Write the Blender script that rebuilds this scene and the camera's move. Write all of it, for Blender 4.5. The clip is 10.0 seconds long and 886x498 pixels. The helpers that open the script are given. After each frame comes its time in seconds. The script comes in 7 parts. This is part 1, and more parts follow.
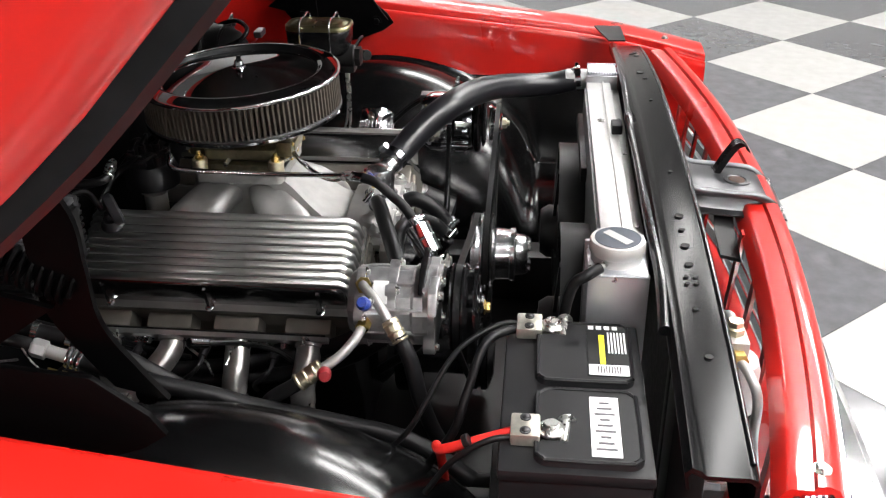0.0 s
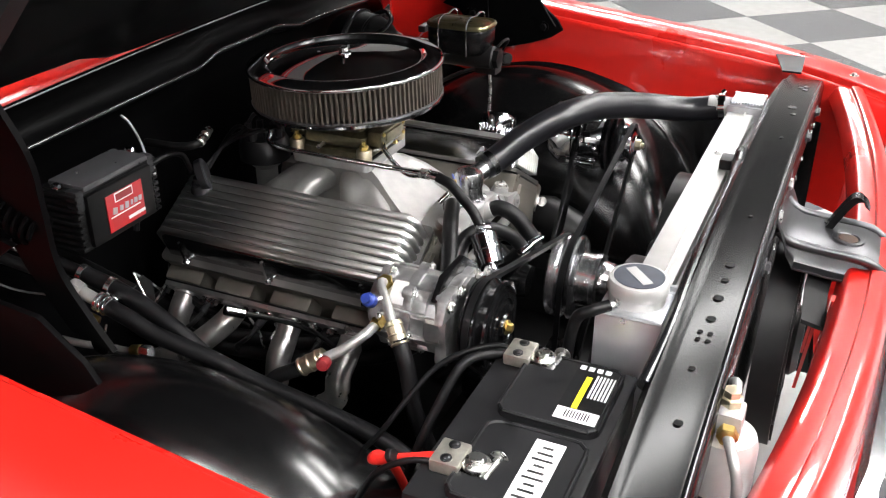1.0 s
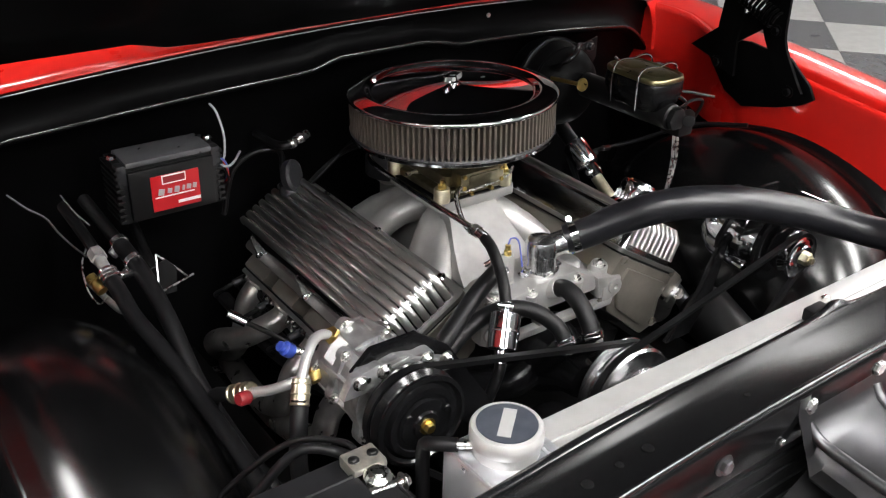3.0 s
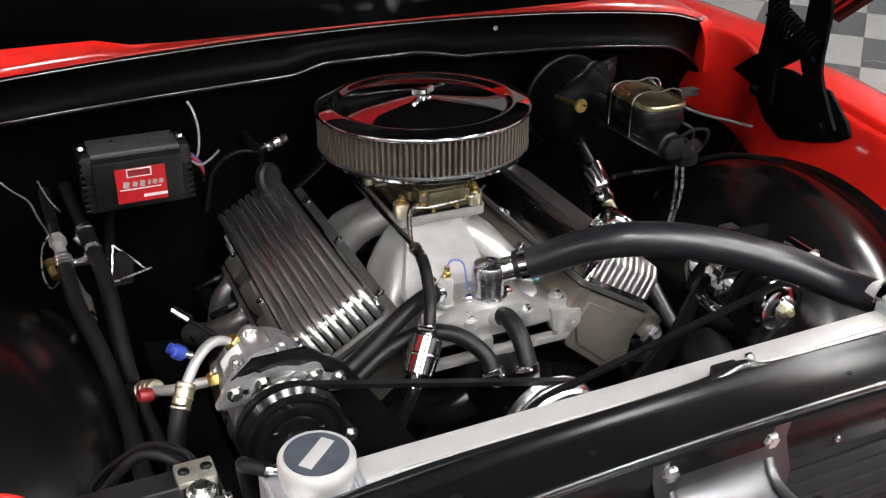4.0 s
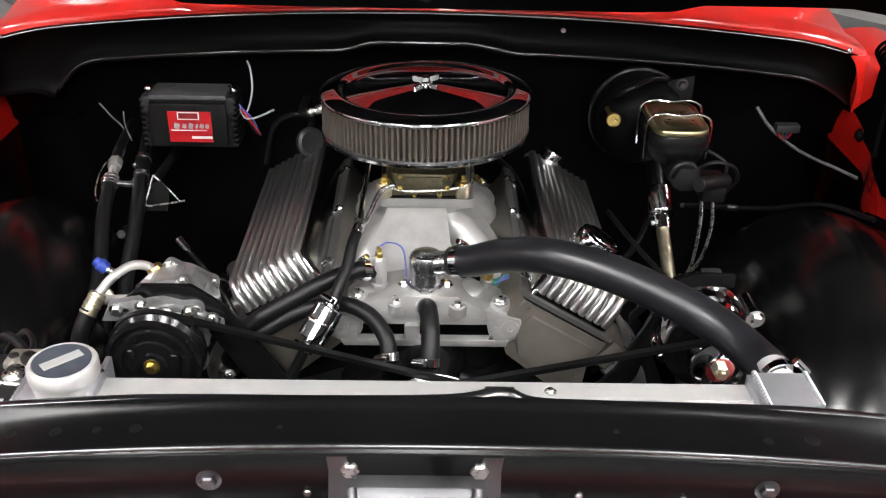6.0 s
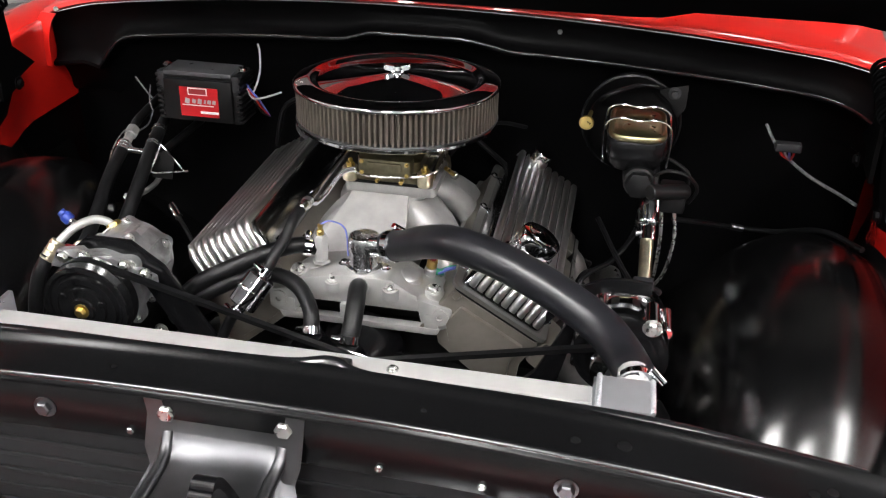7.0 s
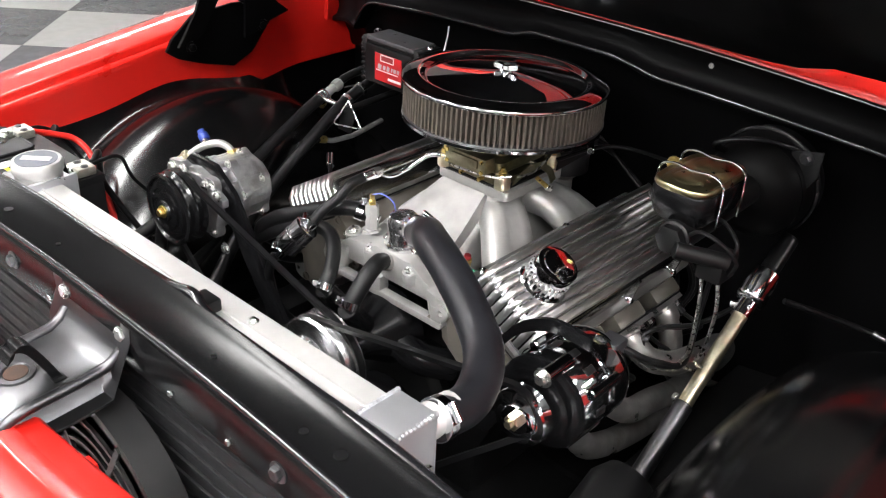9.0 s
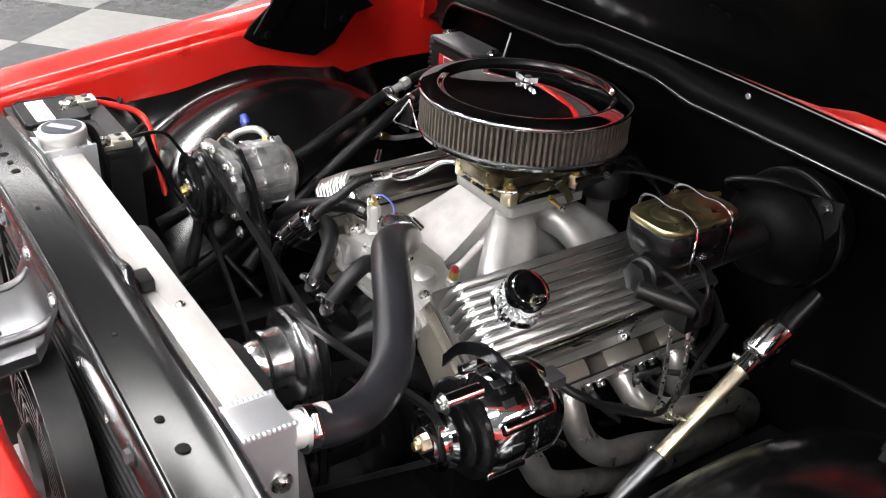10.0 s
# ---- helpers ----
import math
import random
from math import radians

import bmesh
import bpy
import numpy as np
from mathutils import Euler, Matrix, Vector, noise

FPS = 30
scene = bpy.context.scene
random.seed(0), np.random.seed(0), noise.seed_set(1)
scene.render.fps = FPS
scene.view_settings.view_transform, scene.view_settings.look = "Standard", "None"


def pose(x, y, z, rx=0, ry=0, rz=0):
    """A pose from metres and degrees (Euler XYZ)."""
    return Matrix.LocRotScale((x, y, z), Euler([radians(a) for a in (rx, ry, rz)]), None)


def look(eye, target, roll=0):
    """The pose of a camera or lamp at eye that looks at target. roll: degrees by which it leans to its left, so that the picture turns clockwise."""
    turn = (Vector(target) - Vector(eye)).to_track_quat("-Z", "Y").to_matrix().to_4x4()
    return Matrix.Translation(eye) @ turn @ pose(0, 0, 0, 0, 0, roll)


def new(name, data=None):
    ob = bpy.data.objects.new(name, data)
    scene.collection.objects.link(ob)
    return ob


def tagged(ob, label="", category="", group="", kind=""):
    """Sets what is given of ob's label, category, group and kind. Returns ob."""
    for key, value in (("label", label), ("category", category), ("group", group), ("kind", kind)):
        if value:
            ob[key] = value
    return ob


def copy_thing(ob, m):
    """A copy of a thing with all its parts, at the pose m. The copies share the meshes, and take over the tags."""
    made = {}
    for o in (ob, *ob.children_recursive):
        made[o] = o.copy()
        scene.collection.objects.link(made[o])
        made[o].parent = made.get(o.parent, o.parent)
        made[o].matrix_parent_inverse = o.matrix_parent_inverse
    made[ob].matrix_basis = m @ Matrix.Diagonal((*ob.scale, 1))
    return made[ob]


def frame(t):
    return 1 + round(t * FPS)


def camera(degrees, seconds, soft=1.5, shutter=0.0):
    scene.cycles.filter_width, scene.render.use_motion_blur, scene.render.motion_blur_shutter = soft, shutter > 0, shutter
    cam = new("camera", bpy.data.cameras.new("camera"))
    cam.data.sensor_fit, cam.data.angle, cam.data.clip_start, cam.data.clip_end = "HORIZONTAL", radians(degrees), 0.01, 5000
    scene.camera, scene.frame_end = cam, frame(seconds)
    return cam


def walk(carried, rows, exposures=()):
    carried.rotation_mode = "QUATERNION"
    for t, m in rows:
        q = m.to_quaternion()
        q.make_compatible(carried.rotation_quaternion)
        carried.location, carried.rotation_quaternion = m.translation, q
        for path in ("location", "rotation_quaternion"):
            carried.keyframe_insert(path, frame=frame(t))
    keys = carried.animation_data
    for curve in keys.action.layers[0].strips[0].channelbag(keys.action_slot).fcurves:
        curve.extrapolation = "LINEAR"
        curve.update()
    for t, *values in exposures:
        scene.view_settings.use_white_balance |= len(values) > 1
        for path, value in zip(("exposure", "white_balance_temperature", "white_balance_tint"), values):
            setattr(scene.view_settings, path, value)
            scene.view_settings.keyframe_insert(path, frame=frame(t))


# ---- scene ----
cam = camera(49.9, 10.0, soft=1.2)
PATH = [
    (0, (-1.598, -0.532, 1.549), (0.064, -0.353, 0.645), -0.71),
    (0.5, (-1.546, -0.704, 1.519), (0.071, -0.237, 0.637), -0.74),
    (1, (-1.462, -0.856, 1.518), (0.070, -0.161, 0.635), -0.02),
    (1.5, (-1.350, -0.982, 1.526), (0.079, -0.099, 0.638), 0.63),
    (2, (-1.222, -1.090, 1.528), (0.064, -0.010, 0.640), 0.87),
    (2.5, (-1.072, -1.172, 1.543), (0.055, 0.064, 0.642), 1.25),
    (3.8, (-0.676, -1.319, 1.549), (0.113, 0.156, 0.648), 1.61),
    (4, (-0.615, -1.352, 1.552), (0.114, 0.152, 0.649), 1.50),
    (4.5, (-0.488, -1.413, 1.557), (0.103, 0.147, 0.647), 1.61),
    (5, (-0.349, -1.457, 1.560), (0.076, 0.152, 0.644), 1.73),
    (5.5, (-0.202, -1.490, 1.560), (0.042, 0.156, 0.643), 1.52),
    (5.7, (-0.128, -1.504, 1.569), (0.034, 0.147, 0.642), 1.58),
    (6.8, (0.301, -1.544, 1.541), (0.062, 0.112, 0.642), 1.28),
    (7, (0.355, -1.532, 1.546), (0.063, 0.112, 0.640), 1.55),
    (7.5, (0.531, -1.480, 1.552), (0.058, 0.118, 0.639), 1.91),
    (8, (0.697, -1.412, 1.562), (0.034, 0.111, 0.638), 2.34),
    (8.5, (0.846, -1.338, 1.561), (-0.053, 0.054, 0.631), 2.66),
    (9, (0.963, -1.231, 1.559), (-0.136, 0.009, 0.629), 2.87),
    (9.5, (1.065, -1.085, 1.567), (-0.184, -0.004, 0.628), 2.94),
    (10, (1.142, -0.957, 1.567), (-0.206, -0.008, 0.621), 3.27),
]
walk(cam, [(t, look(eye, target, roll)) for t, eye, target, roll in PATH],
     exposures=[(0, -0.15), (1.0, 0.0), (1.5, -0.02), (2.5, -0.26), (3.6, -0.16), (4.5, -0.13), (6.0, -0.12), (7.5, -0.04), (8.5, 0.14), (10, 0.28)])

# ---- world and exposure ----
scene.view_settings.exposure = 0.0
world = bpy.data.worlds.new("world")
scene.world = world
world.use_nodes = True
world.node_tree.nodes["Background"].inputs[0].default_value = (0.9, 0.95, 1.0, 1)
world.node_tree.nodes["Background"].inputs[1].default_value = 0.02


# ---- materials ----
def material(name, colour, rough=0.5, metal=0.0, vary=0.12, scale=30.0, bump=0.05, bump_scale=250.0,
             coat=0.0, dirt=None, dirt_at=0.62, rough_vary=0.12, rand=0.0, specular=0.5, stretch=None):
    """Principled surface with colour mottling, fine relief and patchy gloss."""
    m = bpy.data.materials.new(name)
    m.use_nodes = True
    nt = m.node_tree
    bsdf = nt.nodes["Principled BSDF"]
    co = nt.nodes.new("ShaderNodeTexCoord")
    src = co.outputs["Object"]
    if stretch:
        mp = nt.nodes.new("ShaderNodeMapping")
        mp.inputs["Scale"].default_value = stretch
        nt.links.new(src, mp.inputs["Vector"])
        src = mp.outputs["Vector"]
    n1 = nt.nodes.new("ShaderNodeTexNoise")
    n1.inputs["Scale"].default_value, n1.inputs["Detail"].default_value = scale, 6
    n2 = nt.nodes.new("ShaderNodeTexNoise")
    n2.inputs["Scale"].default_value, n2.inputs["Detail"].default_value = bump_scale, 4
    nt.links.new(src, n1.inputs["Vector"]), nt.links.new(src, n2.inputs["Vector"])
    ramp = nt.nodes.new("ShaderNodeMapRange")
    ramp.inputs[1].default_value, ramp.inputs[2].default_value = 0.3, 0.7
    ramp.inputs[3].default_value, ramp.inputs[4].default_value = 1 - vary, 1 + vary
    nt.links.new(n1.outputs["Fac"], ramp.inputs[0])
    mul = nt.nodes.new("ShaderNodeVectorMath")
    mul.operation = "SCALE"
    mul.inputs[0].default_value = colour
    nt.links.new(ramp.outputs[0], mul.inputs["Scale"])
    out = mul.outputs[0]
    if rand:
        info = nt.nodes.new("ShaderNodeObjectInfo")
        rr = nt.nodes.new("ShaderNodeMapRange")
        rr.inputs[3].default_value, rr.inputs[4].default_value = 1 - rand, 1 + rand
        nt.links.new(info.outputs["Random"], rr.inputs[0])
        mul2 = nt.nodes.new("ShaderNodeVectorMath")
        mul2.operation = "SCALE"
        nt.links.new(out, mul2.inputs[0]), nt.links.new(rr.outputs[0], mul2.inputs["Scale"])
        out = mul2.outputs[0]
    if dirt:
        n3 = nt.nodes.new("ShaderNodeTexNoise")
        n3.inputs["Scale"].default_value, n3.inputs["Detail"].default_value = scale * 0.45, 8
        nt.links.new(src, n3.inputs["Vector"])
        dr = nt.nodes.new("ShaderNodeMapRange")
        dr.inputs[1].default_value, dr.inputs[2].default_value = dirt_at, dirt_at + 0.15
        nt.links.new(n3.outputs["Fac"], dr.inputs[0])
        mix = nt.nodes.new("ShaderNodeMix")
        mix.data_type = "RGBA"
        mix.inputs["B"].default_value = (*dirt, 1)
        nt.links.new(dr.outputs[0], mix.inputs["Factor"]), nt.links.new(out, mix.inputs["A"])
        out = mix.outputs["Result"]
    nt.links.new(out, bsdf.inputs["Base Color"])
    rg = nt.nodes.new("ShaderNodeMapRange")
    rg.inputs[1].default_value, rg.inputs[2].default_value = 0.3, 0.7
    rg.inputs[3].default_value, rg.inputs[4].default_value = max(0.01, rough * (1 - rough_vary)), min(1, rough * (1 + rough_vary))
    nt.links.new(n1.outputs["Fac"], rg.inputs[0])
    nt.links.new(rg.outputs[0], bsdf.inputs["Roughness"])
    bsdf.inputs["Metallic"].default_value = metal
    bsdf.inputs["Coat Weight"].default_value = coat
    bsdf.inputs["Coat Roughness"].default_value = 0.04
    bsdf.inputs["Specular IOR Level"].default_value = specular
    if bump:
        b = nt.nodes.new("ShaderNodeBump")
        b.inputs["Strength"].default_value, b.inputs["Distance"].default_value = bump, 0.0004
        nt.links.new(n2.outputs["Fac"], b.inputs["Height"])
        nt.links.new(b.outputs["Normal"], bsdf.inputs["Normal"])
    return m


RED = material("red_paint", (0.53, 0.012, 0.008), 0.3, vary=0.04, scale=6, bump=0.012, bump_scale=900, coat=1.0)
BLACK_GLOSS = material("gloss_black_paint", (0.0045, 0.0045, 0.005), 0.24, vary=0.2, scale=8, bump=0.03, bump_scale=400, coat=0.0, specular=0.2, dirt=(0.010, 0.0095, 0.009), dirt_at=0.6)
BLACK_SATIN = material("satin_black_paint", (0.0045, 0.0045, 0.0048), 0.38, vary=0.25, scale=12, bump=0.06, bump_scale=300, specular=0.28, dirt=(0.010, 0.0095, 0.0095), dirt_at=0.62)
FIREWALL_BLACK = material("firewall_black_paint", (0.0022, 0.0022, 0.0024), 0.42, vary=0.2, scale=6, bump=0.04, bump_scale=300, specular=0.035, dirt=(0.0045, 0.0043, 0.004), dirt_at=0.6)
CAP_FACE = material("blue_grey_cap_face", (0.07, 0.08, 0.10), 0.35, 0.4, vary=0.15, scale=60, bump=0.05)
GREY_LID = material("grey_anodised_lid", (0.09, 0.09, 0.096), 0.3, 0.4, vary=0.1, scale=40, bump=0.05)
HOOD_BLACK = material("hood_underside_black", (0.0022, 0.0022, 0.0024), 0.3, vary=0.2, scale=6, bump=0.03, bump_scale=300, specular=0.06, dirt=(0.0045, 0.0042, 0.004), dirt_at=0.6)
LINER_BLACK = material("liner_black_paint", (0.0020, 0.0020, 0.0022), 0.20, vary=0.25, scale=9, bump=0.05, bump_scale=260, specular=0.60, dirt=(0.0065, 0.0062, 0.006), dirt_at=0.53, rough_vary=0.22)
PULLEY_BLACK = material("glossy_black_pulley", (0.006, 0.006, 0.0065), 0.16, vary=0.2, scale=30, bump=0.02, specular=0.6)
SEAM_BLACK = material("polished_black_ridge", (0.008, 0.008, 0.009), 0.22, vary=0.2, scale=8, bump=0.0, specular=1.0)
BLACK_LACQUER = material("lacquered_black_paint", (0.0032, 0.0032, 0.0035), 0.20, vary=0.2, scale=8, bump=0.0, rough_vary=0.05, specular=0.20, dirt=(0.0065, 0.006, 0.006), dirt_at=0.62)
BLACK_PLASTIC = material("black_plastic", (0.016, 0.016, 0.018), 0.42, vary=0.2, scale=40, bump=0.12, bump_scale=900)
BATTERY_BLACK = material("battery_case_plastic", (0.010, 0.010, 0.011), 0.42, vary=0.25, scale=30, bump=0.15, bump_scale=900, specular=0.25, dirt=(0.018, 0.017, 0.016), dirt_at=0.6)
RUBBER = material("black_rubber", (0.0055, 0.0055, 0.006), 0.4, vary=0.3, scale=35, bump=0.08, bump_scale=700, specular=0.22, dirt=(0.0095, 0.0095, 0.010), dirt_at=0.63)
HOSE = material("radiator_hose_rubber", (0.0095, 0.0095, 0.0115), 0.31, vary=0.25, scale=25, bump=0.07, bump_scale=800, specular=0.55, dirt=(0.02, 0.02, 0.024), dirt_at=0.66)
CHROME = material("chrome_plating", (0.82, 0.83, 0.85), 0.09, 1.0, vary=0.0, scale=20, bump=0.0, rough_vary=0.0)
SOFT_CHROME = material("worn_chrome", (0.82, 0.82, 0.83), 0.23, 1.0, vary=0.0, scale=20, bump=0.0, rough_vary=0.0)
POLISHED = material("polished_aluminium", (0.46, 0.46, 0.465), 0.17, 1.0, vary=0.0, scale=25, bump=0.0, rough_vary=0.0)
BRUSHED = material("satin_rib_aluminium", (0.66, 0.655, 0.645), 0.31, 1.0, vary=0.0, scale=30, bump=0.0, rough_vary=0.0)
# Aluminium darkened to stand for shade between the ribs and on the flange.
SHADE_ALU = material("shade_darkened_aluminium", (0.16, 0.155, 0.15), 0.45, 0.7, vary=0.1, scale=30, bump=0.0)
CAST = material("cast_aluminium", (0.39, 0.385, 0.375), 0.40, 0.55, vary=0.10, scale=40, bump=0.3, bump_scale=420, dirt=(0.36, 0.345, 0.32), dirt_at=0.62)
COMP_CAST = material("compressor_casting", (0.40, 0.40, 0.405), 0.33, 0.75, vary=0.22, scale=50, bump=0.4, bump_scale=420, dirt=(0.20, 0.195, 0.19), dirt_at=0.54)
TIN = material("tinned_lead_clamp", (0.56, 0.545, 0.48), 0.33, 0.85, vary=0.2, scale=90, bump=0.15, bump_scale=500)
HEAD = material("cylinder_head_casting", (0.20, 0.184, 0.16), 0.36, 0.6, vary=0.14, scale=25, bump=0.2, bump_scale=350, dirt=(0.25, 0.22, 0.18), dirt_at=0.58)
RAD_ALU = material("satin_radiator_aluminium", (0.53, 0.525, 0.515), 0.36, 0.45, vary=0.06, scale=30, bump=0.06, bump_scale=500, dirt=(0.49, 0.485, 0.475), dirt_at=0.62)
TANK_ALU = material("mill_aluminium_tank", (0.60, 0.61, 0.64), 0.30, 0.8, vary=0.04, scale=30, bump=0.02, bump_scale=400, dirt=(0.50, 0.50, 0.52), dirt_at=0.62, rough_vary=0.1)
STEEL = material("zinc_plated_steel", (0.62, 0.62, 0.60), 0.28, 1.0, vary=0.15, scale=120, bump=0.1, bump_scale=700)
GREY_STEEL = material("bare_grey_steel", (0.105, 0.105, 0.11), 0.36, 1.0, vary=0.12, scale=25, bump=0.06, bump_scale=350, dirt=(0.10, 0.098, 0.095), dirt_at=0.6, rough_vary=0.05)
DARK_GOLD = material("olive_gold_plating", (0.33, 0.30, 0.17), 0.30, 1.0, vary=0.08, scale=60, bump=0.03)
DARK_FINS = material("black_condenser_fins", (0.011, 0.011, 0.012), 0.6, 0.0, vary=0.3, scale=90, bump=0.2, bump_scale=500, specular=0.2)
HEADER_STEEL = material("header_tube_steel", (0.42, 0.41, 0.40), 0.30, 0.9, vary=0.22, scale=30, bump=0.08, bump_scale=350, dirt=(0.26, 0.23, 0.20), dirt_at=0.60)
RUST = material("dark_rust", (0.045, 0.022, 0.013), 0.8, vary=0.4, scale=80, bump=0.3, bump_scale=400)
BRASS = material("yellow_zinc_brass", (0.62, 0.46, 0.16), 0.3, 1.0, vary=0.18, scale=90, bump=0.06)
PALE_GOLD = material("pale_gold_dichromate", (0.66, 0.60, 0.44), 0.32, 1.0, vary=0.14, scale=80, bump=0.06)
CARB_ZINC = material("olive_dichromate_zinc", (0.22, 0.20, 0.135), 0.36, 0.95, vary=0.25, scale=70, bump=0.12, bump_scale=500, dirt=(0.16, 0.14, 0.09), dirt_at=0.58)
FILTER = material("pleated_filter_cotton", (0.066, 0.054, 0.043), 0.85, vary=0.25, scale=60, bump=0.5, bump_scale=900)
BLACK_CHROME = material("mirror_chrome_lid", (0.80, 0.80, 0.82), 0.03, 1.0, vary=0.0, scale=9, bump=0.0, rough_vary=0.0)
BLUE = material("blue_plastic", (0.02, 0.045, 0.27), 0.4, vary=0.1, scale=60)
RED_CAP = material("red_plastic", (0.22, 0.014, 0.018), 0.4, vary=0.12, scale=60)
RED_WIRE = material("red_cable_jacket", (0.60, 0.02, 0.015), 0.4, vary=0.1, scale=60)
RED_LABEL = material("red_label_print", (0.38, 0.009, 0.013), 0.35, vary=0.06, scale=40)
WHITE_LABEL = material("white_label_paper", (0.72, 0.72, 0.72), 0.5, vary=0.06, scale=60)
YELLOW = material("yellow_label_print", (0.75, 0.68, 0.02), 0.45, vary=0.06, scale=60)
WHITE_WIRE = material("white_wire_jacket", (0.34, 0.34, 0.35), 0.45, vary=0.12, scale=90)
LOOM = material("braided_loom", (0.10, 0.10, 0.102), 0.6, vary=0.9, scale=420, bump=0.3, bump_scale=600)
BLUE_WIRE = material("blue_wire_jacket", (0.10, 0.13, 0.45), 0.45, vary=0.1, scale=90)
GREEN = material("green_wire_jacket", (0.02, 0.22, 0.12), 0.45, vary=0.1, scale=90)
GREY_PLASTIC = material("grey_fan_plastic", (0.014, 0.014, 0.0145), 0.45, specular=0.3, vary=0.2, scale=30, bump=0.1, bump_scale=600)
FINS = material("radiator_fin_aluminium", (0.22, 0.22, 0.225), 0.45, 0.8, vary=0.25, scale=90, bump=0.6, bump_scale=500)
WALL_PAINT = material("pale_wall_paint", (0.56, 0.56, 0.55), 0.6, vary=0.05, scale=3, bump=0.05, bump_scale=120)
CEIL_PAINT = material("dark_ceiling_paint", (0.25, 0.25, 0.252), 0.8, vary=0.1, scale=3, bump=0.05, bump_scale=80)
TILE_LIGHT = material("pale_grey_vinyl_tile", (0.33, 0.326, 0.32), 0.16, vary=0.05, scale=14, bump=0.05, bump_scale=60, dirt=(0.31, 0.306, 0.30), dirt_at=0.6, rand=0.03)
TILE_DARK = material("charcoal_vinyl_tile", (0.10, 0.101, 0.107), 0.13, vary=0.15, scale=14, bump=0.05, bump_scale=60, dirt=(0.13, 0.13, 0.135), dirt_at=0.6, rand=0.08)
GROUT = material("dark_floor_bed", (0.10, 0.10, 0.10), 0.7, vary=0.1, scale=20)


def glow(name, colour, strength):
    m = bpy.data.materials.new(name)
    m.use_nodes = True
    b = m.node_tree.nodes["Principled BSDF"]
    b.inputs["Base Color"].default_value = (0.8, 0.8, 0.8, 1)
    b.inputs["Emission Color"].default_value = (*colour, 1)
    b.inputs["Emission Strength"].default_value = strength
    return m


def clear(name):
    m = bpy.data.materials.new(name)
    m.use_nodes = True
    b = m.node_tree.nodes["Principled BSDF"]
    b.inputs["Base Color"].default_value = (0.9, 0.95, 0.93, 1)
    b.inputs["Roughness"].default_value = 0.0
    b.inputs["Transmission Weight"].default_value = 1.0
    b.inputs["IOR"].default_value = 1.1
    return m


GLASS = clear("windshield_glass")
LAMP = glow("lit_lamp_diffuser", (1.0, 0.985, 0.97), 40.0)


# ---- mesh helpers ----
def V(*a):
    return Vector(a)


def box(centre, size, rot=None, bevel=0.0, bm=None, taper=None):
    """A bevelled block; taper scales its top face."""
    own = bmesh.new()
    bmesh.ops.create_cube(own, size=1.0)
    for v in own.verts:
        if taper and v.co.z > 0:
            v.co.x, v.co.y = v.co.x * taper[0], v.co.y * taper[1]
        v.co = Vector((v.co.x * size[0], v.co.y * size[1], v.co.z * size[2]))
    if bevel:
        bmesh.ops.bevel(own, geom=own.edges[:], offset=bevel, segments=2, profile=0.6, affect="EDGES")
    m = Matrix.Translation(centre) @ (rot.to_4x4() if rot else Matrix())
    own.transform(m)
    return merge(bm, own)


def merge(bm, own):
    if bm is None:
        return own
    me = bpy.data.meshes.new("tmp")
    own.to_mesh(me)
    own.free()
    bm.from_mesh(me)
    bpy.data.meshes.remove(me)
    return bm


def axes_to(direction):
    """Rotation that turns +Z onto direction."""
    return Vector(direction).to_track_quat("Z", "Y").to_matrix()


def lathe(profile, origin=(0, 0, 0), axis=(0, 0, 1), seg=32, bm=None, turn=0.0):
    """Profile of (radius, height) spun about an axis through origin."""
    own = bmesh.new()
    rings = []
    for r, h in profile:
        if r < 1e-5:
            rings.append([own.verts.new((0, 0, h))])
        else:
            rings.append([own.verts.new((r * math.cos(turn + 2 * math.pi * k / seg), r * math.sin(turn + 2 * math.pi * k / seg), h)) for k in range(seg)])
    for a, b in zip(rings, rings[1:]):
        for k in range(seg):
            j = (k + 1) % seg
            if len(a) == 1 and len(b) > 1:
                own.faces.new((a[0], b[j], b[k]))
            elif len(b) == 1 and len(a) > 1:
                own.faces.new((a[k], a[j], b[0]))
            elif len(a) > 1:
                own.faces.new((a[k], a[j], b[j], b[k]))
    for ring, flip in ((rings[0], True), (rings[-1], False)):
        if len(ring) > 1:
            own.faces.new(ring[::-1] if flip else ring)
    bmesh.ops.recalc_face_normals(own, faces=own.faces[:])
    own.transform(Matrix.Translation(origin) @ axes_to(axis).to_4x4())
    return merge(bm, own)


def rod(p0, p1, r, r1=None, seg=16, bm=None, edge=0.0):
    """A round bar from p0 to p1 with softened ends."""
    p0, p1 = Vector(p0), Vector(p1)
    d, r1 = (p1 - p0).length, r if r1 is None else r1
    e = edge or min(r, r1) * 0.12
    return lathe([(max(r - e, 1e-4), 0), (r, e), (r1, d - e), (max(r1 - e, 1e-4), d)], p0, p1 - p0, seg, bm)


def smooth_path(points, steps=8):
    """Catmull-Rom curve through points."""
    p = [Vector(q) for q in points]
    p = [2 * p[0] - p[1], *p, 2 * p[-1] - p[-2]]
    out = []
    for a, b, c, d in zip(p, p[1:], p[2:], p[3:]):
        for k in range(steps):
            t = k / steps
            out.append(0.5 * (2 * b + (c - a) * t + (2 * a - 5 * b + 4 * c - d) * t * t + (3 * b - a - 3 * c + d) * t ** 3))
    out.append(p[-2])
    return out


